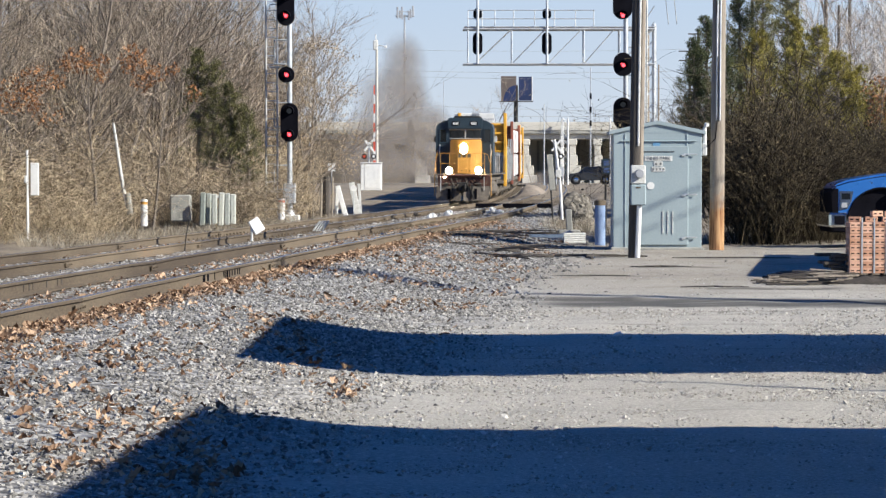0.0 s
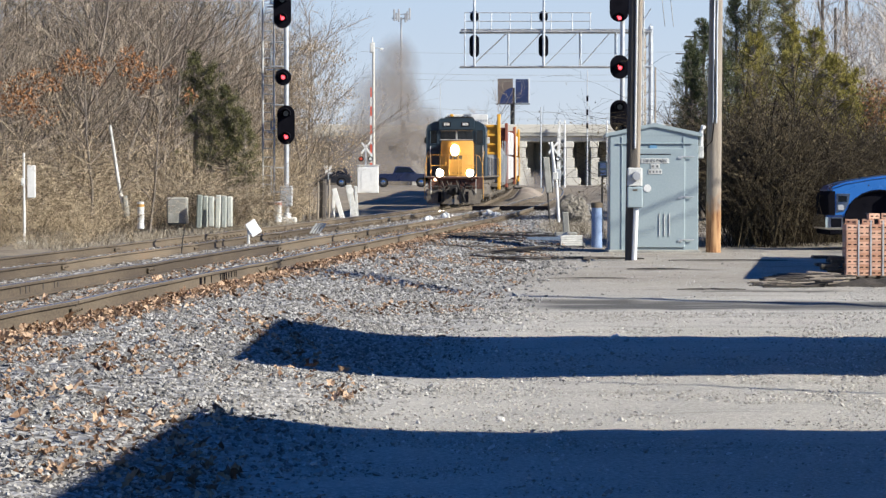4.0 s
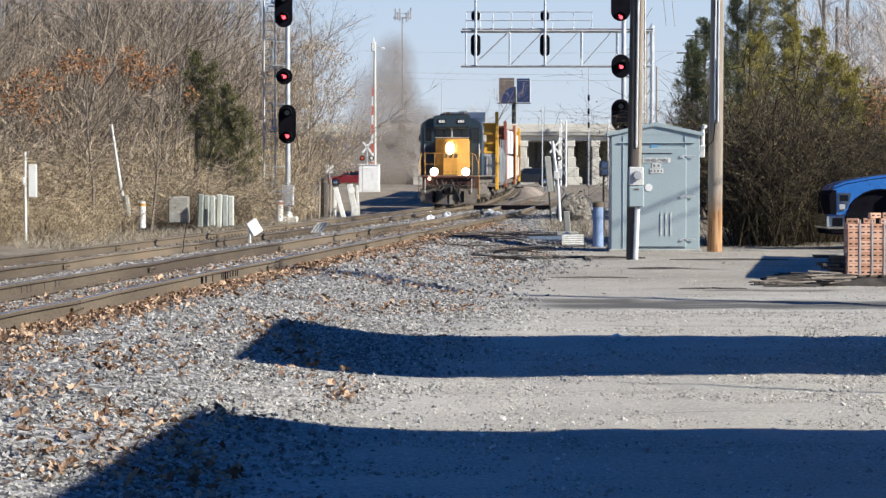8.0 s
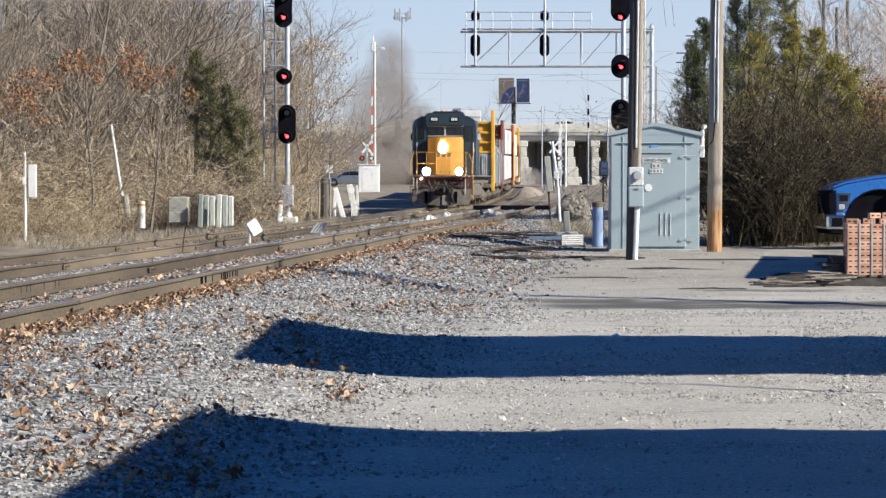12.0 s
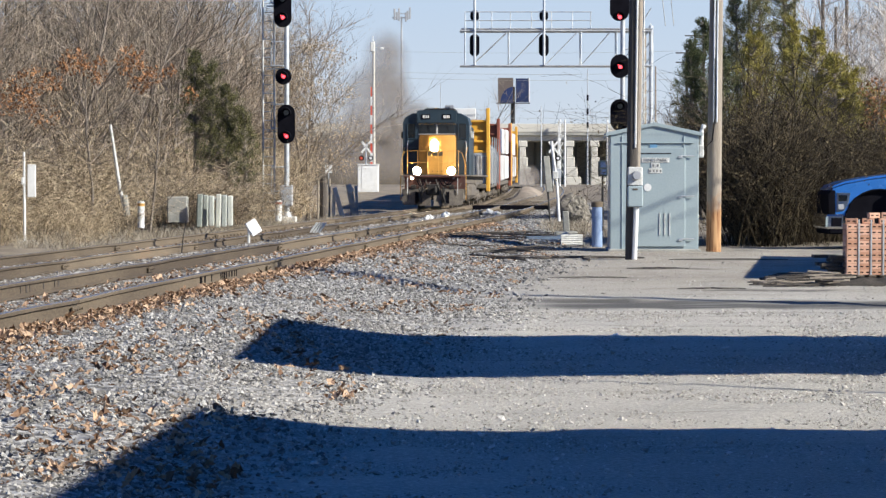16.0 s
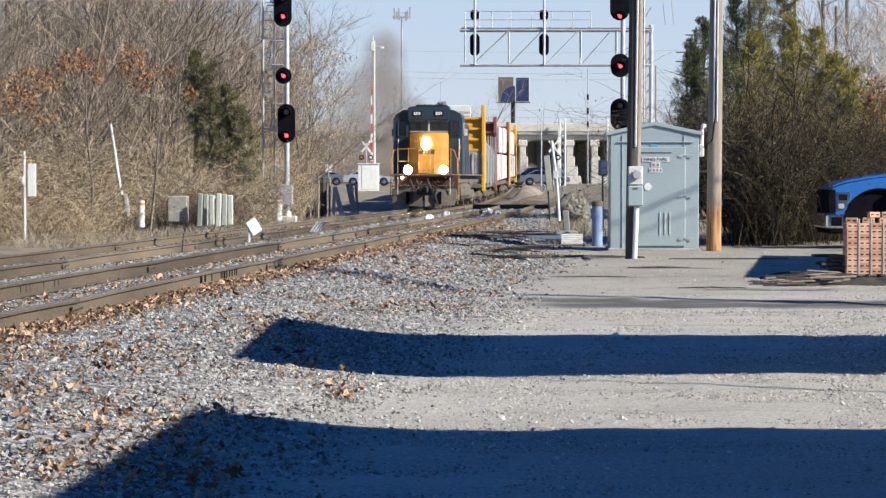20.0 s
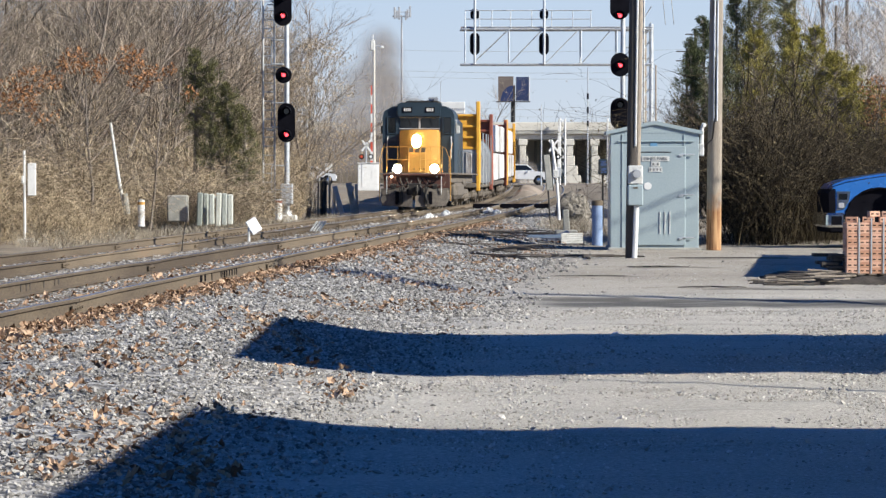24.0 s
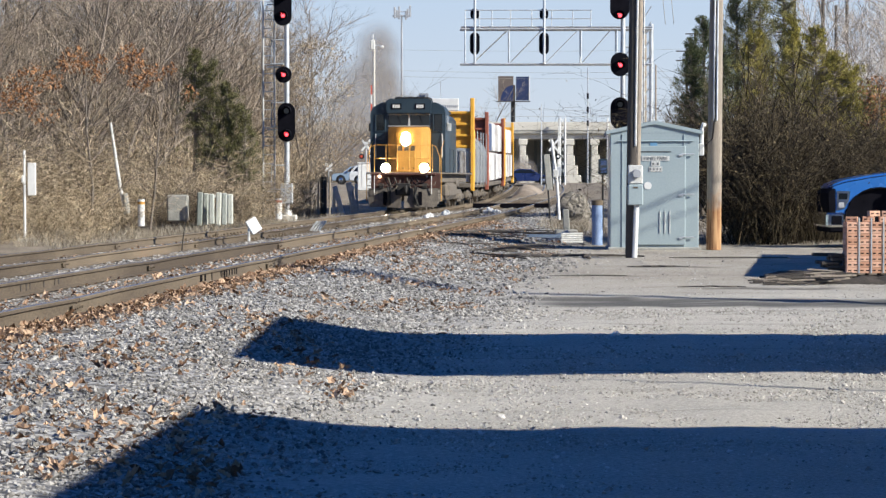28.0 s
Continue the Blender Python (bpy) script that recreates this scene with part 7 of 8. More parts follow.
def bramble(seed, height, canes, label, mat, side=6, dead=120, leaf=M_bush_tan, thick=1.0):
    """Long thin canes that rise and arch over, with short side twigs and a few dead leaves."""
    rnd = random.Random(seed)
    t = thing("bramble", label, "shrub")
    g, q = G(), G()
    for _ in range(canes):
        a = rnd.uniform(0, 6.283)
        p = Vector((math.cos(a), math.sin(a), 0)) * height * 0.45 * math.sqrt(rnd.random()) + Vector((0, 0, -0.1))
        b = rnd.uniform(0, 6.283)
        d = Vector((math.cos(b) * 0.5, math.sin(b) * 0.5, 1)).normalized()
        step = height * rnd.uniform(0.14, 0.26)
        pts = [p.copy()]
        bend = rnd.uniform(0.1, 0.42)
        for k in range(7):
            p = p + d * step
            d = (d + Vector((math.cos(b) * 0.12 + rnd.uniform(-0.2, 0.2), math.sin(b) * 0.12 + rnd.uniform(-0.2, 0.2), -bend * (0.4 + 0.2 * k)))).normalized()
            p.z = max(p.z, 0.1)
            pts.append(p.copy())
        r = rnd.uniform(0.005, 0.011) * thick
        g.tube(pts, [r * (1 - 0.09 * k) for k in range(8)], 3, cap=False)
        for _ in range(side):
            k = rnd.randint(1, 6)
            e = pts[k].lerp(pts[k + 1], rnd.random())
            v = Vector((rnd.gauss(0, 1), rnd.gauss(0, 1), rnd.gauss(0.25, 0.8))).normalized()
            m = e + v * height * rnd.uniform(0.06, 0.16)
            v = (v + Vector((rnd.gauss(0, 0.5), rnd.gauss(0, 0.5), rnd.gauss(0, 0.4)))).normalized()
            g.tube([e, m, m + v * height * rnd.uniform(0.05, 0.12)], [0.006 * thick, 0.005 * thick, 0.003 * thick], 3, cap=False)
        for _ in range(int(dead / canes + rnd.random())):
            e = pts[rnd.randint(1, 7)] + Vector((rnd.gauss(0, 0.12), rnd.gauss(0, 0.12), rnd.gauss(0, 0.12)))
            u = Vector((rnd.uniform(-1, 1), rnd.uniform(-1, 1), rnd.uniform(-1, 1))).normalized()
            w = u.cross(Vector((rnd.uniform(-1, 1), rnd.uniform(-1, 1), rnd.uniform(-1, 1)))).normalized()
            s = rnd.uniform(0.02, 0.045)
            o = len(q.v)
            q.v.extend([tuple(e - u * s), tuple(e + w * s * 0.5), tuple(e + u * s), tuple(e - w * s * 0.5)])
            q.face((o, o + 1, o + 2, o + 3))
    part("crown", g, mat, t, smooth=0)
    if q.f:
        tagged(part("foliage", q, leaf, t, "a few curled dead leaves", smooth=0), kind="stuff")
    return t


def leafy_shrub(seed, x, y, height, clusters, label, mat):
    """A bare shrub that keeps clusters of dead leaves; clusters: sight line, radius in metres, leaves."""
    rnd = random.Random(seed)
    t = bare_tree(seed, height, label, limbs=8, sub=5, tw=5)
    t.name = "shrub"
    t["category"] = "shrub"
    zb = z_ground(x, y)
    t.matrix_basis = pose(x, y, zb)
    for px, py, r, n in clusters:
        c = Vector(on_ray(px, py, y)) - Vector((x, y, zb))
        part("twig", G().tube([Vector((c.x * 0.6, 0, c.z - 1.2)), c + Vector((0, 0, -0.4)), c], [0.012, 0.009, 0.005], 4, cap=False), M_bark, t)
        tagged(part("foliage", leaf_cards(rnd, n * 2, c, (r * 1.3, r, r * 1.1), 0.055), mat, t, "rust-brown dead leaves", smooth=0), kind="stuff")
    return t


def wood_edge():
    """Brush and bare trees along the far side of the tracks."""
    rnd = random.Random(11)
    trees = [(bare_tree(20 + k, h, "bare grey-brown tree in the wood beside the tracks", limbs=18, sub=9, tw=6, spread=1.1), []) for k, h in enumerate((9, 11, 8, 12, 10))]
    canes = [(bramble(140 + k, h, n, "tangle of thin arching bare canes beside the tracks", mat), []) for k, (h, n, mat) in enumerate(((2.4, 70, M_brush), (3.2, 80, M_brush), (4.2, 90, M_twig)))]
    bushes = [(shrub(40 + k, h, n, "tangle of bare brown brush beside the tracks", M_brush, 9, M_bush_tan, 420, 0.036), []) for k, (h, n) in enumerate(((2.6, 12), (3.4, 13), (2.0, 12), (4.4, 14)))]
    y = 58.0
    while y < 222:
        edge = x_far(y) - 4.7 - 5.4 * (1 - ease(66, 97, y)) - 0.7 * noise.noise(Vector((y * 0.12, 0, 0))) - 2.5 * ease(118, 150, y)
        if y > 100:
            edge = min(edge, -0.047 * y - 1.6)
        for _ in range(2 if y < 120 else 1):
            b = rnd.choice(bushes[:3])
            b[1].append((edge - rnd.uniform(0.0, 1.8), y + rnd.uniform(-1, 1), rnd.uniform(0, 360), rnd.uniform(0.75, 1.15)))
        b = rnd.choice(bushes[1:])
        b[1].append((edge - rnd.uniform(1.5, 4.5), y + rnd.uniform(-1, 1), rnd.uniform(0, 360), rnd.uniform(0.9, 1.3)))
        if y < 83:
            for k, (lo, hi) in enumerate(((-0.3, 1.2), (0.8, 2.6), (2.0, 5.0))):
                canes[k][1].append((edge - rnd.uniform(lo, hi), y + rnd.uniform(-1, 1), rnd.uniform(0, 360), rnd.uniform(0.8, 1.2)))
        for far in ((2.5, 6.0), (5.0, 12.0), (5.0, 14.0)):
            if rnd.random() < (0.95 if y < 125 else 0.4):
                k = rnd.choice(trees)
                k[1].append((edge - rnd.uniform(*far), y + rnd.uniform(-1, 1), rnd.uniform(0, 360), rnd.uniform(0.8, 1.2)))
        y += 1.75 if y < 130 else 4.2
    for x, y, s in ((-9.0, 126, 0.75), (-9.6, 138, 0.75), (-10.0, 148, 0.75), (-11.5, 168, 1.0), (-13.0, 188, 1.0),
                    (17, 120, 0.8), (21, 140, 1.0), (24, 150, 1.3), (26, 158, 1.45), (29, 172, 1.5), (31, 180, 1.5), (33, 185, 1.5), (27.5, 166, 1.5), (22, 165, 0.6), (17.6, 178, 0.45), (31, 150, 1.0), (36, 200, 1.4)):
        trees[int(abs(x) * 7) % 5][1].append((x, y, x * 40, s))
    for i in range(16):
        px = -25 + 14.5 * i
        y = 72.5 + rnd.uniform(-1.5, 3.5) if i % 2 else 67.5 + rnd.uniform(-1.5, 1.5)
        canes[i % 2][1].append((on_ray(px, 430, y)[0], y, px * 53 % 360, rnd.uniform(0.34, 0.55) if i % 2 else rnd.uniform(0.14, 0.24)))
    for i in range(13):
        px = 318 + 8.5 * i
        canes[i % 3][1].append((on_ray(px, 400, 82.6)[0], 82.6 + rnd.uniform(-0.9, 0.9), px * 37 % 360, rnd.uniform(0.75, 1.05) * (0.95 if i % 3 == 0 else (0.75 if i % 3 == 1 else 0.58))))
    for x, y, s in ((-8.2, 84, 0.8), (-7.4, 84.8, 0.7), (-6.7, 85.5, 0.75), (-8.9, 83.5, 0.9), (-7.9, 83, 0.6)):
        bushes[int(abs(x * 10)) % 3][1].append((x, y, x * 70, s))
    for t, places in trees + bushes + canes:
        if places:
            spread_copies(t, places)
    for px, y, top, w, low in ((345, 85.4, 88, 1.0, 0.55), (372, 85.0, 110, 1.3, 0.42), (402, 84.8, 150, 1.3, 0.34), (432, 84.4, 190, 1.1, 0.25)):
        x, _, z = on_ray(px, top, y)
        zb = z_ground(x, y)
        c = cedar(int(px), z - zb, w, "olive green cedar among the bare brush", M_cedar_olive, low, 4, 44)
        c.matrix_basis = pose(x, y, zb)
    for k, (x, y, h, clusters) in enumerate(((-10.6, 76.6, 5.6, [(137, 113, 0.42, 190), (120, 120, 0.3, 80), (175, 137, 0.26, 80), (178, 112, 0.18, 40), (100, 150, 0.25, 50)]),
                                             (-12.6, 75.0, 4.8, [(20, 165, 0.5, 190), (62, 144, 0.45, 150), (45, 185, 0.4, 110), (8, 190, 0.35, 80), (80, 205, 0.4, 60)]),
                                             (-9.2, 79.5, 5.2, [(233, 106, 0.4, 170), (271, 137, 0.3, 110), (247, 151, 0.3, 100), (225, 125, 0.25, 50), (337, 170, 0.25, 60), (300, 128, 0.2, 40)]))):
        leafy_shrub(70 + k, x, y, h, clusters, "bare shrub with clusters of rust-brown oak leaves", M_oakleaf)


wood_edge()


def tan_trees():
    """Trees that keep fine tan leaves, at the end of the wood."""
    rnd = random.Random(8)
    for k, (x, y, h, lean) in enumerate(((-6.4, 122, 10.5, 0.05), (-7.0, 131, 12.0, 0.03), (-9.2, 127, 11.0, 0.0), (-7.6, 118, 9.5, 0.06))):
        t = bare_tree(300 + k, h, "bare tree with fine tan leaves at the end of the wood", limbs=16, sub=8, tw=9, lean=lean)
        t.matrix_basis = pose(x, y, z_ground(x, y))
        g = G()
        for c in range(54):
            a = rnd.uniform(0, 6.283)
            f = 0.2 + 0.62 * rnd.random() ** 1.1
            r = h * 0.28 * (1.15 - f) ** 0.6 * rnd.uniform(0.4, 1.0)
            q = leaf_cards(rnd, 120, (math.cos(a) * r, math.sin(a) * r, h * f), (0.85, 0.85, 0.4), 0.045)
            g.add(q.v, q.f)
        tagged(part("foliage", g, M_tanleaf, t, "sparse tan leaves", smooth=0), kind="stuff")
    pale = bare_tree(330, 11, "pale leafless tree beyond the cedars", M_paletwig, limbs=15, sub=7, tw=6)
    spread_copies(pale, [((px - 784) / 4500 * d, d, px * 7 % 360, s) for px, d, s in ((1470, 118, 0.7), (1492, 112, 0.8), (1515, 108, 0.8), (1538, 115, 0.9), (1560, 105, 0.8), (1582, 112, 0.9), (1500, 135, 1.0), (1550, 140, 1.1))])
    low = shrub(66, 2.0, 14, "low dark brush beside the old posts", M_brush, 12)
    spread_copies(low, [(-6.3, 112, 10, 0.95), (-6.9, 116, 80, 1.0), (-6.1, 119, 150, 0.8), (-7.3, 121, 220, 1.1), (-6.7, 110, 290, 0.9), (-7.6, 125, 40, 1.0)])


tan_trees()


def right_thicket():
    """Cedars with bare bushes in front, beside the bungalow."""
    for px, d, top, w, mat in ((1222, 90, 70, 1.2, M_cedar_dark), (1244, 91, 30, 1.5, M_cedar_dark), (1278, 92, 85, 1.6, M_cedar_dark), (1302, 94, -30, 1.25, M_cedar), (1343, 93.5, -60, 1.3, M_cedar),
                               (1386, 94, -75, 1.6, M_cedar), (1334, 87, 56, 1.9, M_cedar_yellow), (1402, 88, 30, 1.9, M_cedar_yellow), (1442, 87, 46, 2.4, M_cedar_yellow),
                               (1476, 86, 92, 2.5, M_cedar_yellow), (1508, 86, 122, 2.5, M_cedar_yellow), (1545, 86, 160, 2.4, M_cedar_yellow), (1585, 87, 160, 2.0, M_cedar)):
        x, y, z = on_ray(px, top, d)
        zb = z_ground(x, y)
        c = cedar(int(px), z - zb, w, "dark green cedar behind the bungalow" if mat is M_cedar_dark else ("yellow-green cedar behind the parked truck" if mat is M_cedar_yellow else "olive green cedar above the thicket"), mat, 0.22, 5, 56)
        c.matrix_basis = pose(x, y, zb)
    b = [(shrub(60, 3.4, 16, "leafless bush in front of the cedars, shade put into its colour", M_shadetwig, 13, M_shadeleaf, 2000, 0.03, 0.32), []), (shrub(61, 2.7, 15, "leafless bush beside the yard, shade put into its colour", M_shadetwig, 13, M_shadeleaf, 2000, 0.03, 0.32), [])]
    rnd = random.Random(9)
    for i in range(26):
        px = 1306 + 11.3 * i + rnd.uniform(-6, 6)
        x, y, z = on_ray(px, 440, rnd.uniform(62.5, 67.0) if px < 1410 else rnd.uniform(65.5, 69.5))
        b[i % 2][1].append((x, y, rnd.uniform(0, 360), rnd.uniform(0.9, 1.2) * (1.05 - 0.3 * ease(1400, 1540, px))))
    c = (bramble(150, 3.6, 90, "tangle of thin canes in front of the cedars, shade put into its colour", M_shadetwig, 9, 420, M_shadeleaf, 0.6), [])
    for i in range(7):
        x, y, z = on_ray(1215 + 14 * i, 440, rnd.uniform(92, 98))
        b[i % 2][1].append((x, y, rnd.uniform(0, 360), rnd.uniform(0.9, 1.2)))
    for i in range(24):
        x, y, z = on_ray(1362 + 9.5 * i + rnd.uniform(-7, 7), 440, rnd.uniform(62.5, 67.0) if i < 8 else rnd.uniform(66.5, 70.0))
        c[1].append((x, y, rnd.uniform(0, 360), rnd.uniform(0.8, 1.15) * (1.05 - 0.3 * ease(7, 17, i))))
    for t, places in b + [c]:
        spread_copies(t, places)
    leafy_shrub(90, on_ray(1550, 200, 69)[0], 69, 4.6, [(1550, 165, 0.4, 170), (1556, 195, 0.4, 150), (1543, 215, 0.3, 80)], "shrub with rust-orange leaves beside the cedars", M_oakleaf)


right_thicket()
yard_tree()


def far_woods():
    """Bare trees beyond the overpass and along the road."""
    rnd = random.Random(51)
    kinds = [(bare_tree(200 + k, 9, "bare brown tree beyond the overpass", limbs=12, sub=5, tw=3), []) for k in range(3)]
    for i in range(34):
        px = 560 + 21 * i + rnd.uniform(-8, 8)
        d = rnd.uniform(358, 400)
        kinds[i % 3][1].append(((px - 784) / 4500 * d, d, rnd.uniform(0, 360), rnd.uniform(1.0, 1.35) * (0.72 if 880 < px < 1150 else 1.0)))
    kinds[0][1].append((66 / 4500 * 349, 349, 70, 1.75))
    for x, y in ((-12, 262), (-17, 275), (-9, 280), (-22, 290), (-14, 300), (-10, 256), (-13.5, 268), (-11, 272), (-15, 284), (-18, 262), (-8, 292), (-11.5, 305), (-19, 300), (8.0, 285), (10.0, 296), (28, 250), (34, 270), (40, 262)):
        kinds[int(abs(x)) % 3][1].append((x, y, x * 33, rnd.uniform(0.5, 0.8)))
    for t, places in kinds:
        spread_copies(t, places)


far_woods()


def blades(name, label, spots, seed):
    """Dry grass as many thin bent blades, one object."""
    rnd = random.Random(seed)
    g = G()
    for x, y, n, rad, h in spots:
        for _ in range(n):
            a, q = rnd.uniform(0, 6.28), rad * math.sqrt(rnd.random())
            bx, by = x + math.cos(a) * q, y + math.sin(a) * q
            z = z_ground(bx, by) - 0.03
            hh = h * rnd.uniform(0.4, 1.15)
            lx, ly = rnd.uniform(-0.9, 0.9) * hh, rnd.uniform(-0.9, 0.9) * hh
            w = 0.006
            o = len(g.v)
            g.v.extend([(bx - w, by, z), (bx + w, by, z), (bx + lx * 0.4 - w, by + ly * 0.4, z + hh * 0.6), (bx + lx * 0.4 + w, by + ly * 0.4, z + hh * 0.6), (bx + lx, by + ly, z + hh)])
            g.face((o, o + 1, o + 3, o + 2))
            g.face((o + 2, o + 3, o + 4))
    tagged(part(name, g, M_drygrass, smooth=0), label, "grass", kind="stuff")


spots = []
rg = random.Random(21)
for k in range(300):
    y = 50 + 62 * rg.random()
    if noise.noise(Vector((y * 0.35, 3.0, k * 0.4))) < (0.12 if y < 72 else -0.25):
        continue
    spots.append((x_far(y) - 2.4 - rg.random() * (2.6 + 4.3 * (1 - ease(64, 93, y))), y, 110, 0.55, rg.uniform(0.18, 0.5)))
blades("dry_grass", "pale dry grass along the foot of the brush", spots, 4)
spots = [(on_ray(980 + 9 * k, 400, 74)[0], 72 + rg.uniform(-4, 6), 60, 0.5, 0.4) for k in range(9)]
spots += [(on_ray(1015, 405, 82)[0] + rg.uniform(-0.9, 0.9), 80.9 + rg.uniform(-0.3, 0.4), 45, 0.35, 0.3) for k in range(6)]
blades("weeds", "dry weeds round the rubble and under the bushes", spots, 5)


# ---- loose stone and leaves ----
def stones(name, label, mat, places, seed, flat=0.7):
    """Angular stones, eight faces each, in one mesh; places: x, y, size."""
    rs = np.random.RandomState(seed)
    n = len(places)
    p = np.array(places)
    base = np.array([(1, 0, 0), (0, 1, 0), (-1, 0, 0), (0, -1, 0), (0, 0, 1), (0, 0, -1)], float)
    v = base[None] * rs.uniform(0.55, 1.25, (n, 6, 1)) + rs.uniform(-0.28, 0.28, (n, 6, 3))
    a = rs.uniform(0, 6.283, n)
    c, s = np.cos(a), np.sin(a)
    b = rs.uniform(-0.7, 0.7, n)
    cb, sb = np.cos(b), np.sin(b)
    x, y, z = v[..., 0], v[..., 1], v[..., 2] * flat
    x, z = x * cb[:, None] - z * sb[:, None], x * sb[:, None] + z * cb[:, None]
    x, y = x * c[:, None] - y * s[:, None], x * s[:, None] + y * c[:, None]
    zz = np.array([z_ground(q[0], q[1]) for q in places])
    half = p[:, 2] / 2
    out = np.stack([p[:, 0:1] + x * half[:, None], p[:, 1:2] + y * half[:, None], zz[:, None] + (z + 0.25) * half[:, None]], -1).reshape(-1, 3)
    tri = np.array([(0, 1, 4), (1, 2, 4), (2, 3, 4), (3, 0, 4), (1, 0, 5), (2, 1, 5), (3, 2, 5), (0, 3, 5)])
    f = (tri[None] + 6 * np.arange(n)[:, None, None]).reshape(-1, 3)
    me = bpy.data.meshes.new(name)
    me.from_pydata(out.tolist(), [], f.tolist())
    me.materials.append(mat)
    return tagged(new(name, me), label, "gravel", kind="stuff")


def scatter_stones():
    rs = random.Random(77)
    bal = []
    for y0, y1, per, lo, hi in ((9, 20, 440, 0.018, 0.055), (20, 34, 340, 0.022, 0.06), (34, 60, 80, 0.038, 0.09), (60, 115, 16, 0.055, 0.13)):
        area = (y1 - y0) * 11.6
        for _ in range(int(area * per)):
            y = rs.uniform(y0, y1)
            x = x_near(y) + rs.uniform(-6.6, 5.2)
            if abs(x) > 0.176 * y + 0.3 or rs.random() > shoulder(x, y) * 1.1:
                continue
            if abs(abs(x - x_near(y)) - 0.754) < 0.1 or abs(abs(x - x_far(y)) - 0.754) < 0.1:
                continue
            dx = x - x_near(y)
            k = (y + 0.0857 * dx - 6) % 0.53
            if abs(dx) < 1.3 and min(k, 0.53 - k) < 0.1 and rs.random() < 0.85:
                continue
            bal.append((x, y, lo + (hi - lo) * rs.random() ** 1.6))
    stones("ballast", "loose grey crushed stone beside and between the rails", M_ballast, bal, 1)
    yard = []
    for y0, y1, per, lo, hi in ((12, 22, 540, 0.010, 0.034), (22, 31, 280, 0.014, 0.044), (31, 44, 60, 0.012, 0.036), (44, 58, 24, 0.014, 0.042)):
        for _ in range(int((y1 - y0) * 9 * per)):
            y = rs.uniform(y0, y1)
            x = rs.uniform(-2.2, 7.0)
            if abs(x) > 0.176 * y + 0.2 or x < x_near(y) + 2.8:
                continue
            if noise.noise(Vector((x * 0.5, y * 0.25, 2))) < rs.uniform(-0.9, 0.2):
                continue
            if dark_band(x, y) > 0.06:
                continue
            size = lo + (hi - lo) * rs.random() ** 3
            if rs.random() < 0.012:
                size *= 2.0
            yard.append((x, y, size))
    stones("yard_gravel", "pale loose gravel on the packed yard", M_lotstone, yard, 2, 0.6)


scatter_stones()


def fallen_leaves():
    rs = random.Random(31)
    g = G()

    def leaf(x, y, z, s):
        a = rs.uniform(0, 6.283)
        u = Vector((math.cos(a), math.sin(a), rs.uniform(-0.6, 0.6)))
        w = Vector((-math.sin(a), math.cos(a), rs.uniform(-0.6, 0.6)))
        p = Vector((x, y, z + 0.008 + s * 0.3))
        o = len(g.v)
        g.v.append(tuple(p))
        n = 9
        for k in range(n):
            q = 2 * math.pi * k / n
            r = s * (1.0 if k % 2 == 0 else 0.5) * rs.uniform(0.7, 1.1)
            c = p + u * (r * math.cos(q)) + w * (0.62 * r * math.sin(q))
            g.v.append((c.x, c.y, max(c.z, z) + s * rs.uniform(-0.15, 0.6)))
        for k in range(n):
            g.face((o, o + 1 + k, o + 1 + (k + 1) % n))
    for _ in range(17000):
        y = 11.5 + 68 * rs.random() ** 1.5
        k = rs.random()
        if k < 0.36:
            x = x_near(y) + 0.82 + abs(rs.gauss(0, 0.28))
        elif k < 0.46:
            x = x_near(y) + rs.uniform(-0.62, 0.62)
        elif k < 0.52:
            x = x_far(y) + rs.uniform(-0.6, 0.6)
        else:
            x = x_near(y) + rs.uniform(0.9, 4.2)
            if noise.noise(Vector((x * 0.9, y * 0.5, 4))) + 0.25 * (1 - ease(14, 26, y)) * (1 - ease(-2.6, -1.2, x)) < rs.uniform(-0.15, 0.35):
                continue
        if abs(x) > 0.18 * y:
            continue
        leaf(x, y, z_ground(x, y) + 0.012, rs.uniform(0.02, 0.05) * (1.5 if rs.random() < 0.18 else 1.0))
    tagged(part("fallen_leaves", g, M_leaf, smooth=0), "dry tan and orange oak leaves on the ballast", "leaves", kind="stuff")


fallen_leaves()


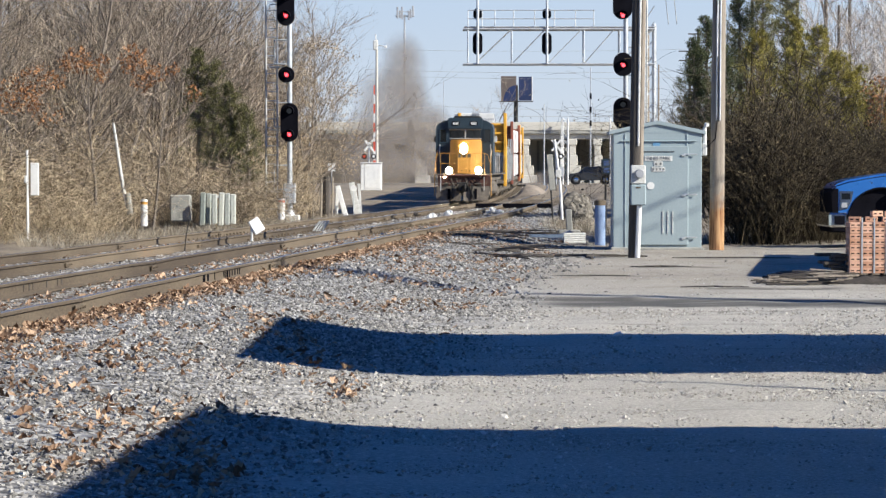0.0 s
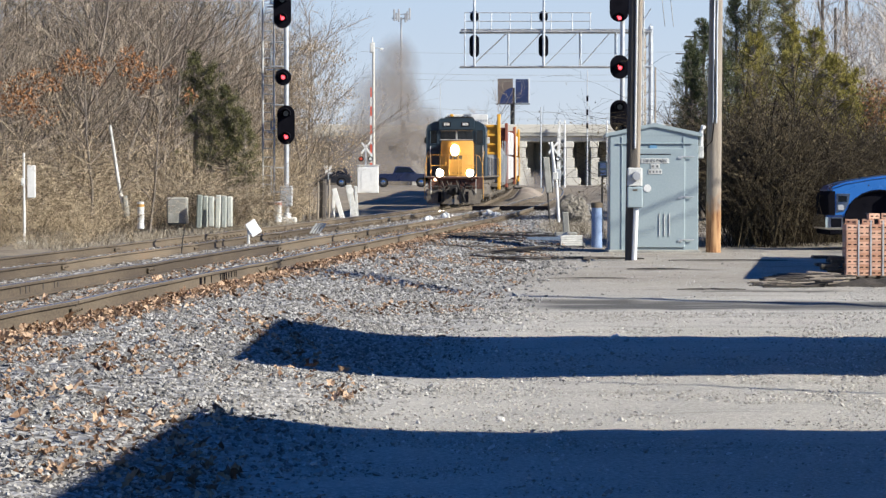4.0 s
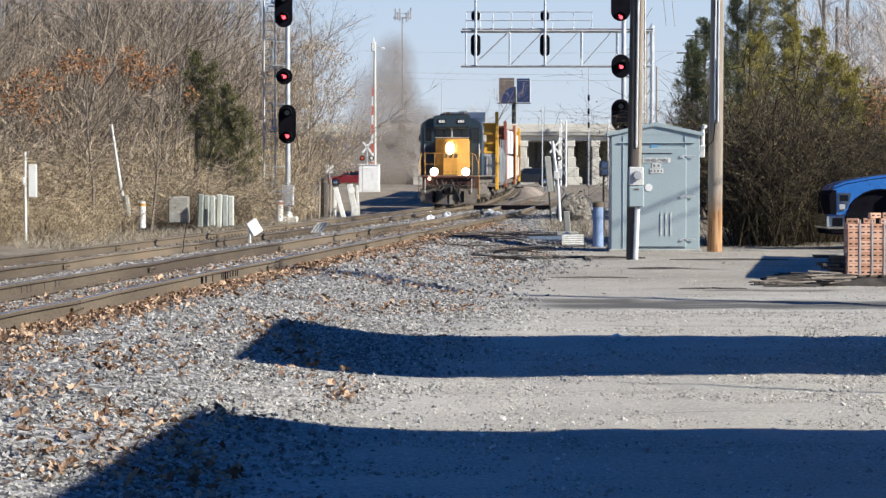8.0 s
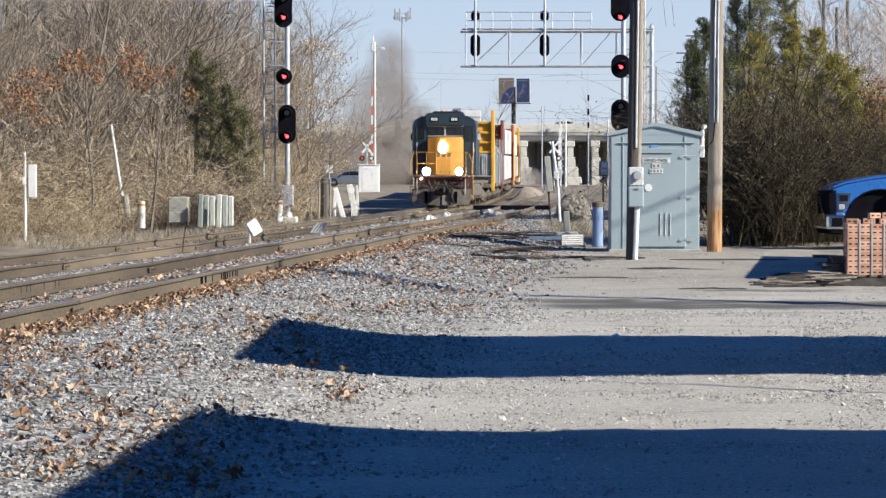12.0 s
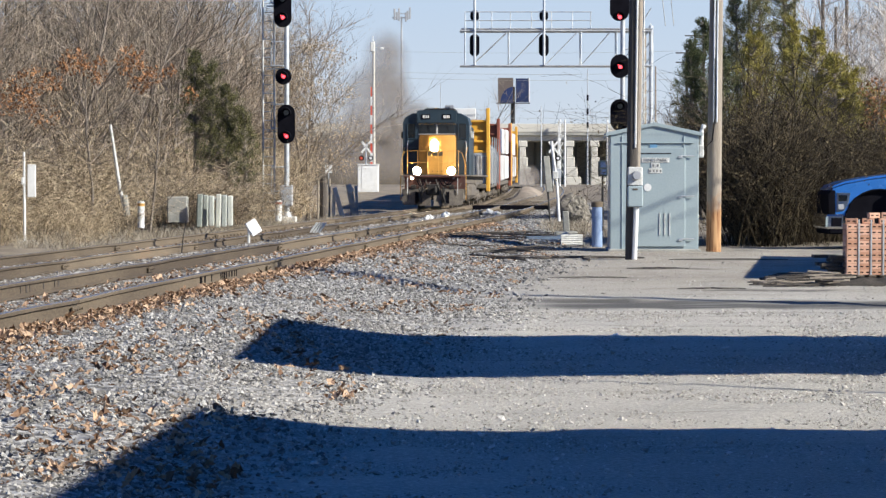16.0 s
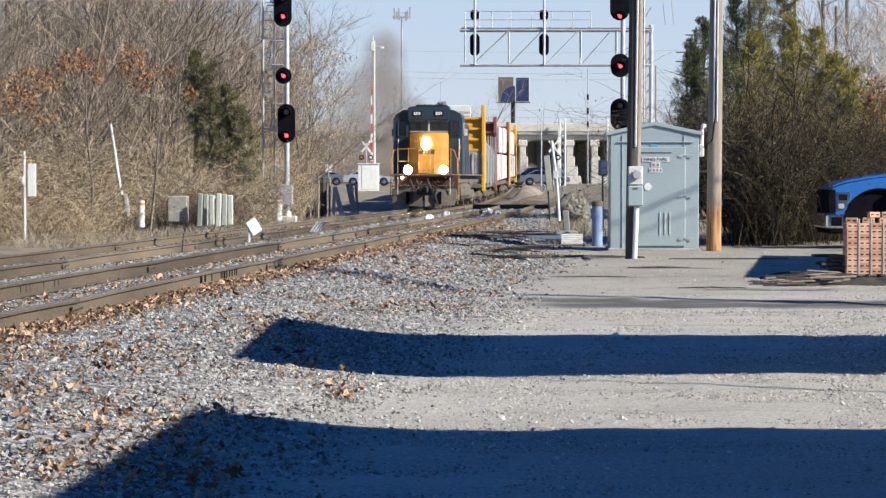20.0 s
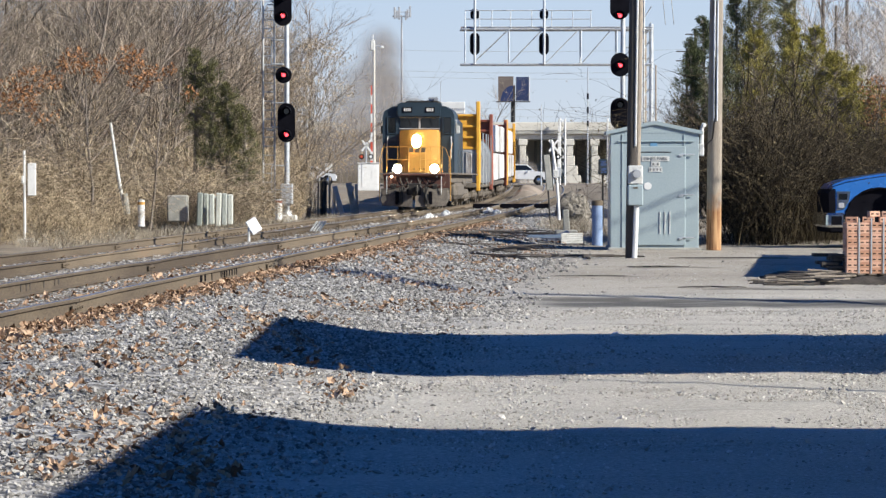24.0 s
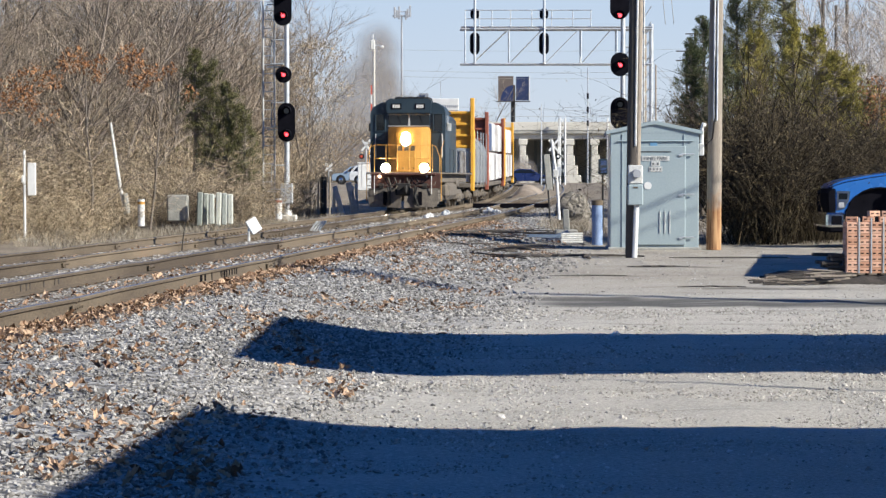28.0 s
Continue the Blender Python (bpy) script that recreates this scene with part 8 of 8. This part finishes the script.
# ---- exhaust smoke, in rigid puffs ----
def smoke_material():
    m = bpy.data.materials.new("thin_smoke")
    m.use_nodes = True
    n = m.node_tree
    n.nodes.clear()
    N, L = n.nodes.new, n.links.new
    co, sep = N("ShaderNodeTexCoord"), N("ShaderNodeSeparateXYZ")
    L(co.outputs["Object"], sep.inputs[0])
    flat = N("ShaderNodeCombineXYZ")
    L(sep.outputs["X"], flat.inputs[0])
    L(sep.outputs["Z"], flat.inputs[2])
    ln = N("ShaderNodeVectorMath")
    ln.operation = "LENGTH"
    L(flat.outputs[0], ln.inputs[0])
    soft = N("ShaderNodeMapRange")
    soft.interpolation_type = "SMOOTHSTEP"
    soft.inputs["From Min"].default_value, soft.inputs["From Max"].default_value = 0.15, 0.97
    soft.inputs["To Min"].default_value, soft.inputs["To Max"].default_value = 1.05, 0.0
    L(ln.outputs["Value"], soft.inputs[0])
    tex = N("ShaderNodeTexNoise")
    tex.inputs["Scale"].default_value, tex.inputs["Detail"].default_value = 1.6, 4
    L(co.outputs["Object"], tex.inputs["Vector"])
    k = N("ShaderNodeMath")
    k.operation = "MULTIPLY"
    L(soft.outputs[0], k.inputs[0])
    L(tex.outputs[0], k.inputs[1])
    df, tr, mix, out = N("ShaderNodeBsdfDiffuse"), N("ShaderNodeBsdfTransparent"), N("ShaderNodeMixShader"), N("ShaderNodeOutputMaterial")
    df.inputs[0].default_value = (0.25, 0.22, 0.20, 1)
    L(k.outputs[0], mix.inputs[0])
    L(tr.outputs[0], mix.inputs[1])
    L(df.outputs[0], mix.inputs[2])
    L(mix.outputs[0], out.inputs[0])
    return m


M_smoke = smoke_material()
SMOKE = thing("smoke_plume", "thin grey-brown exhaust smoke drifting beside the train", "smoke", pose(0, 248, 0))
for px, py, w, h in ((682, 115, 52, 75), (655, 180, 75, 85), (700, 195, 42, 95), (630, 245, 75, 75), (695, 262, 65, 70), (655, 295, 80, 45), (600, 280, 55, 60), (725, 285, 55, 60), (735, 225, 45, 60), (935, 320, 45, 32)):
    bm = bmesh.new()
    bmesh.ops.create_icosphere(bm, subdivisions=3, radius=1.0)
    me = bpy.data.meshes.new("puff")
    bm.to_mesh(me)
    bm.free()
    me.materials.append(M_smoke)
    me.shade_smooth()
    d = 248 + (px * 7) % 9 * 1.5
    x, y, z = on_ray(px, py, d)
    puff = part("puff", me, None, SMOKE, m=pose(x, d - 248, z))
    puff.scale = (w * d / 4500, 1.0, h * d / 4500)
    puff.visible_shadow = False


# ---- what moves ----
def nose_y(t):
    """Where the locomotive's front coupler stands along the line at t seconds."""
    return 137.6 - 1.165 * t - 0.0012 * t * t


def motions():
    times = [0.0] + [2.0 * k for k in range(1, 14)] + [28.0]
    wheel_times = [0.5 * k for k in range(57)]
    start = 0.0
    for t_ob, wheels, length, (ta, tb) in TRAIN:
        rows = []
        for t in times:
            y = nose_y(t) + start
            a, b = y + ta, y + tb
            xa, xb, za, zb = x_far(a), x_far(b), z_far(a), z_far(b)
            turn = math.atan2(xb - xa, b - a)
            tilt = math.atan2(zb - za, b - a)
            m = Matrix.Translation((xa, a, za)) @ Euler((tilt, 0, -turn)).to_matrix().to_4x4() @ Matrix.Translation((0, -ta, 0))
            rows.append((t, m))
        walk(t_ob, rows)
        for w in wheels:
            home = w.matrix_basis.translation.copy()
            walk(w, [(t, Matrix.Translation(home) @ Matrix.Rotation((nose_y(0) - nose_y(t)) / WHEEL_R, 4, "X")) for t in wheel_times])
        start += length + 0.05
    walk(SMOKE, [(0.0, pose(1.5, 248, -0.5)), (14.0, pose(0.25, 248, 0.0)), (28.0, pose(-0.75, 248, 0.6))])
    for v, x0, t0, speed, lane, z in TRAFFIC:
        s = 4500.0 / lane
        back = 0 if speed > 0 else 180
        walk(v, [(t, pose((x0 - 784 + speed * (t - t0)) / s, lane, z, 0, 0, back)) for t in (0.0, 7.0, 14.0, 21.0, 28.0)])


motions()
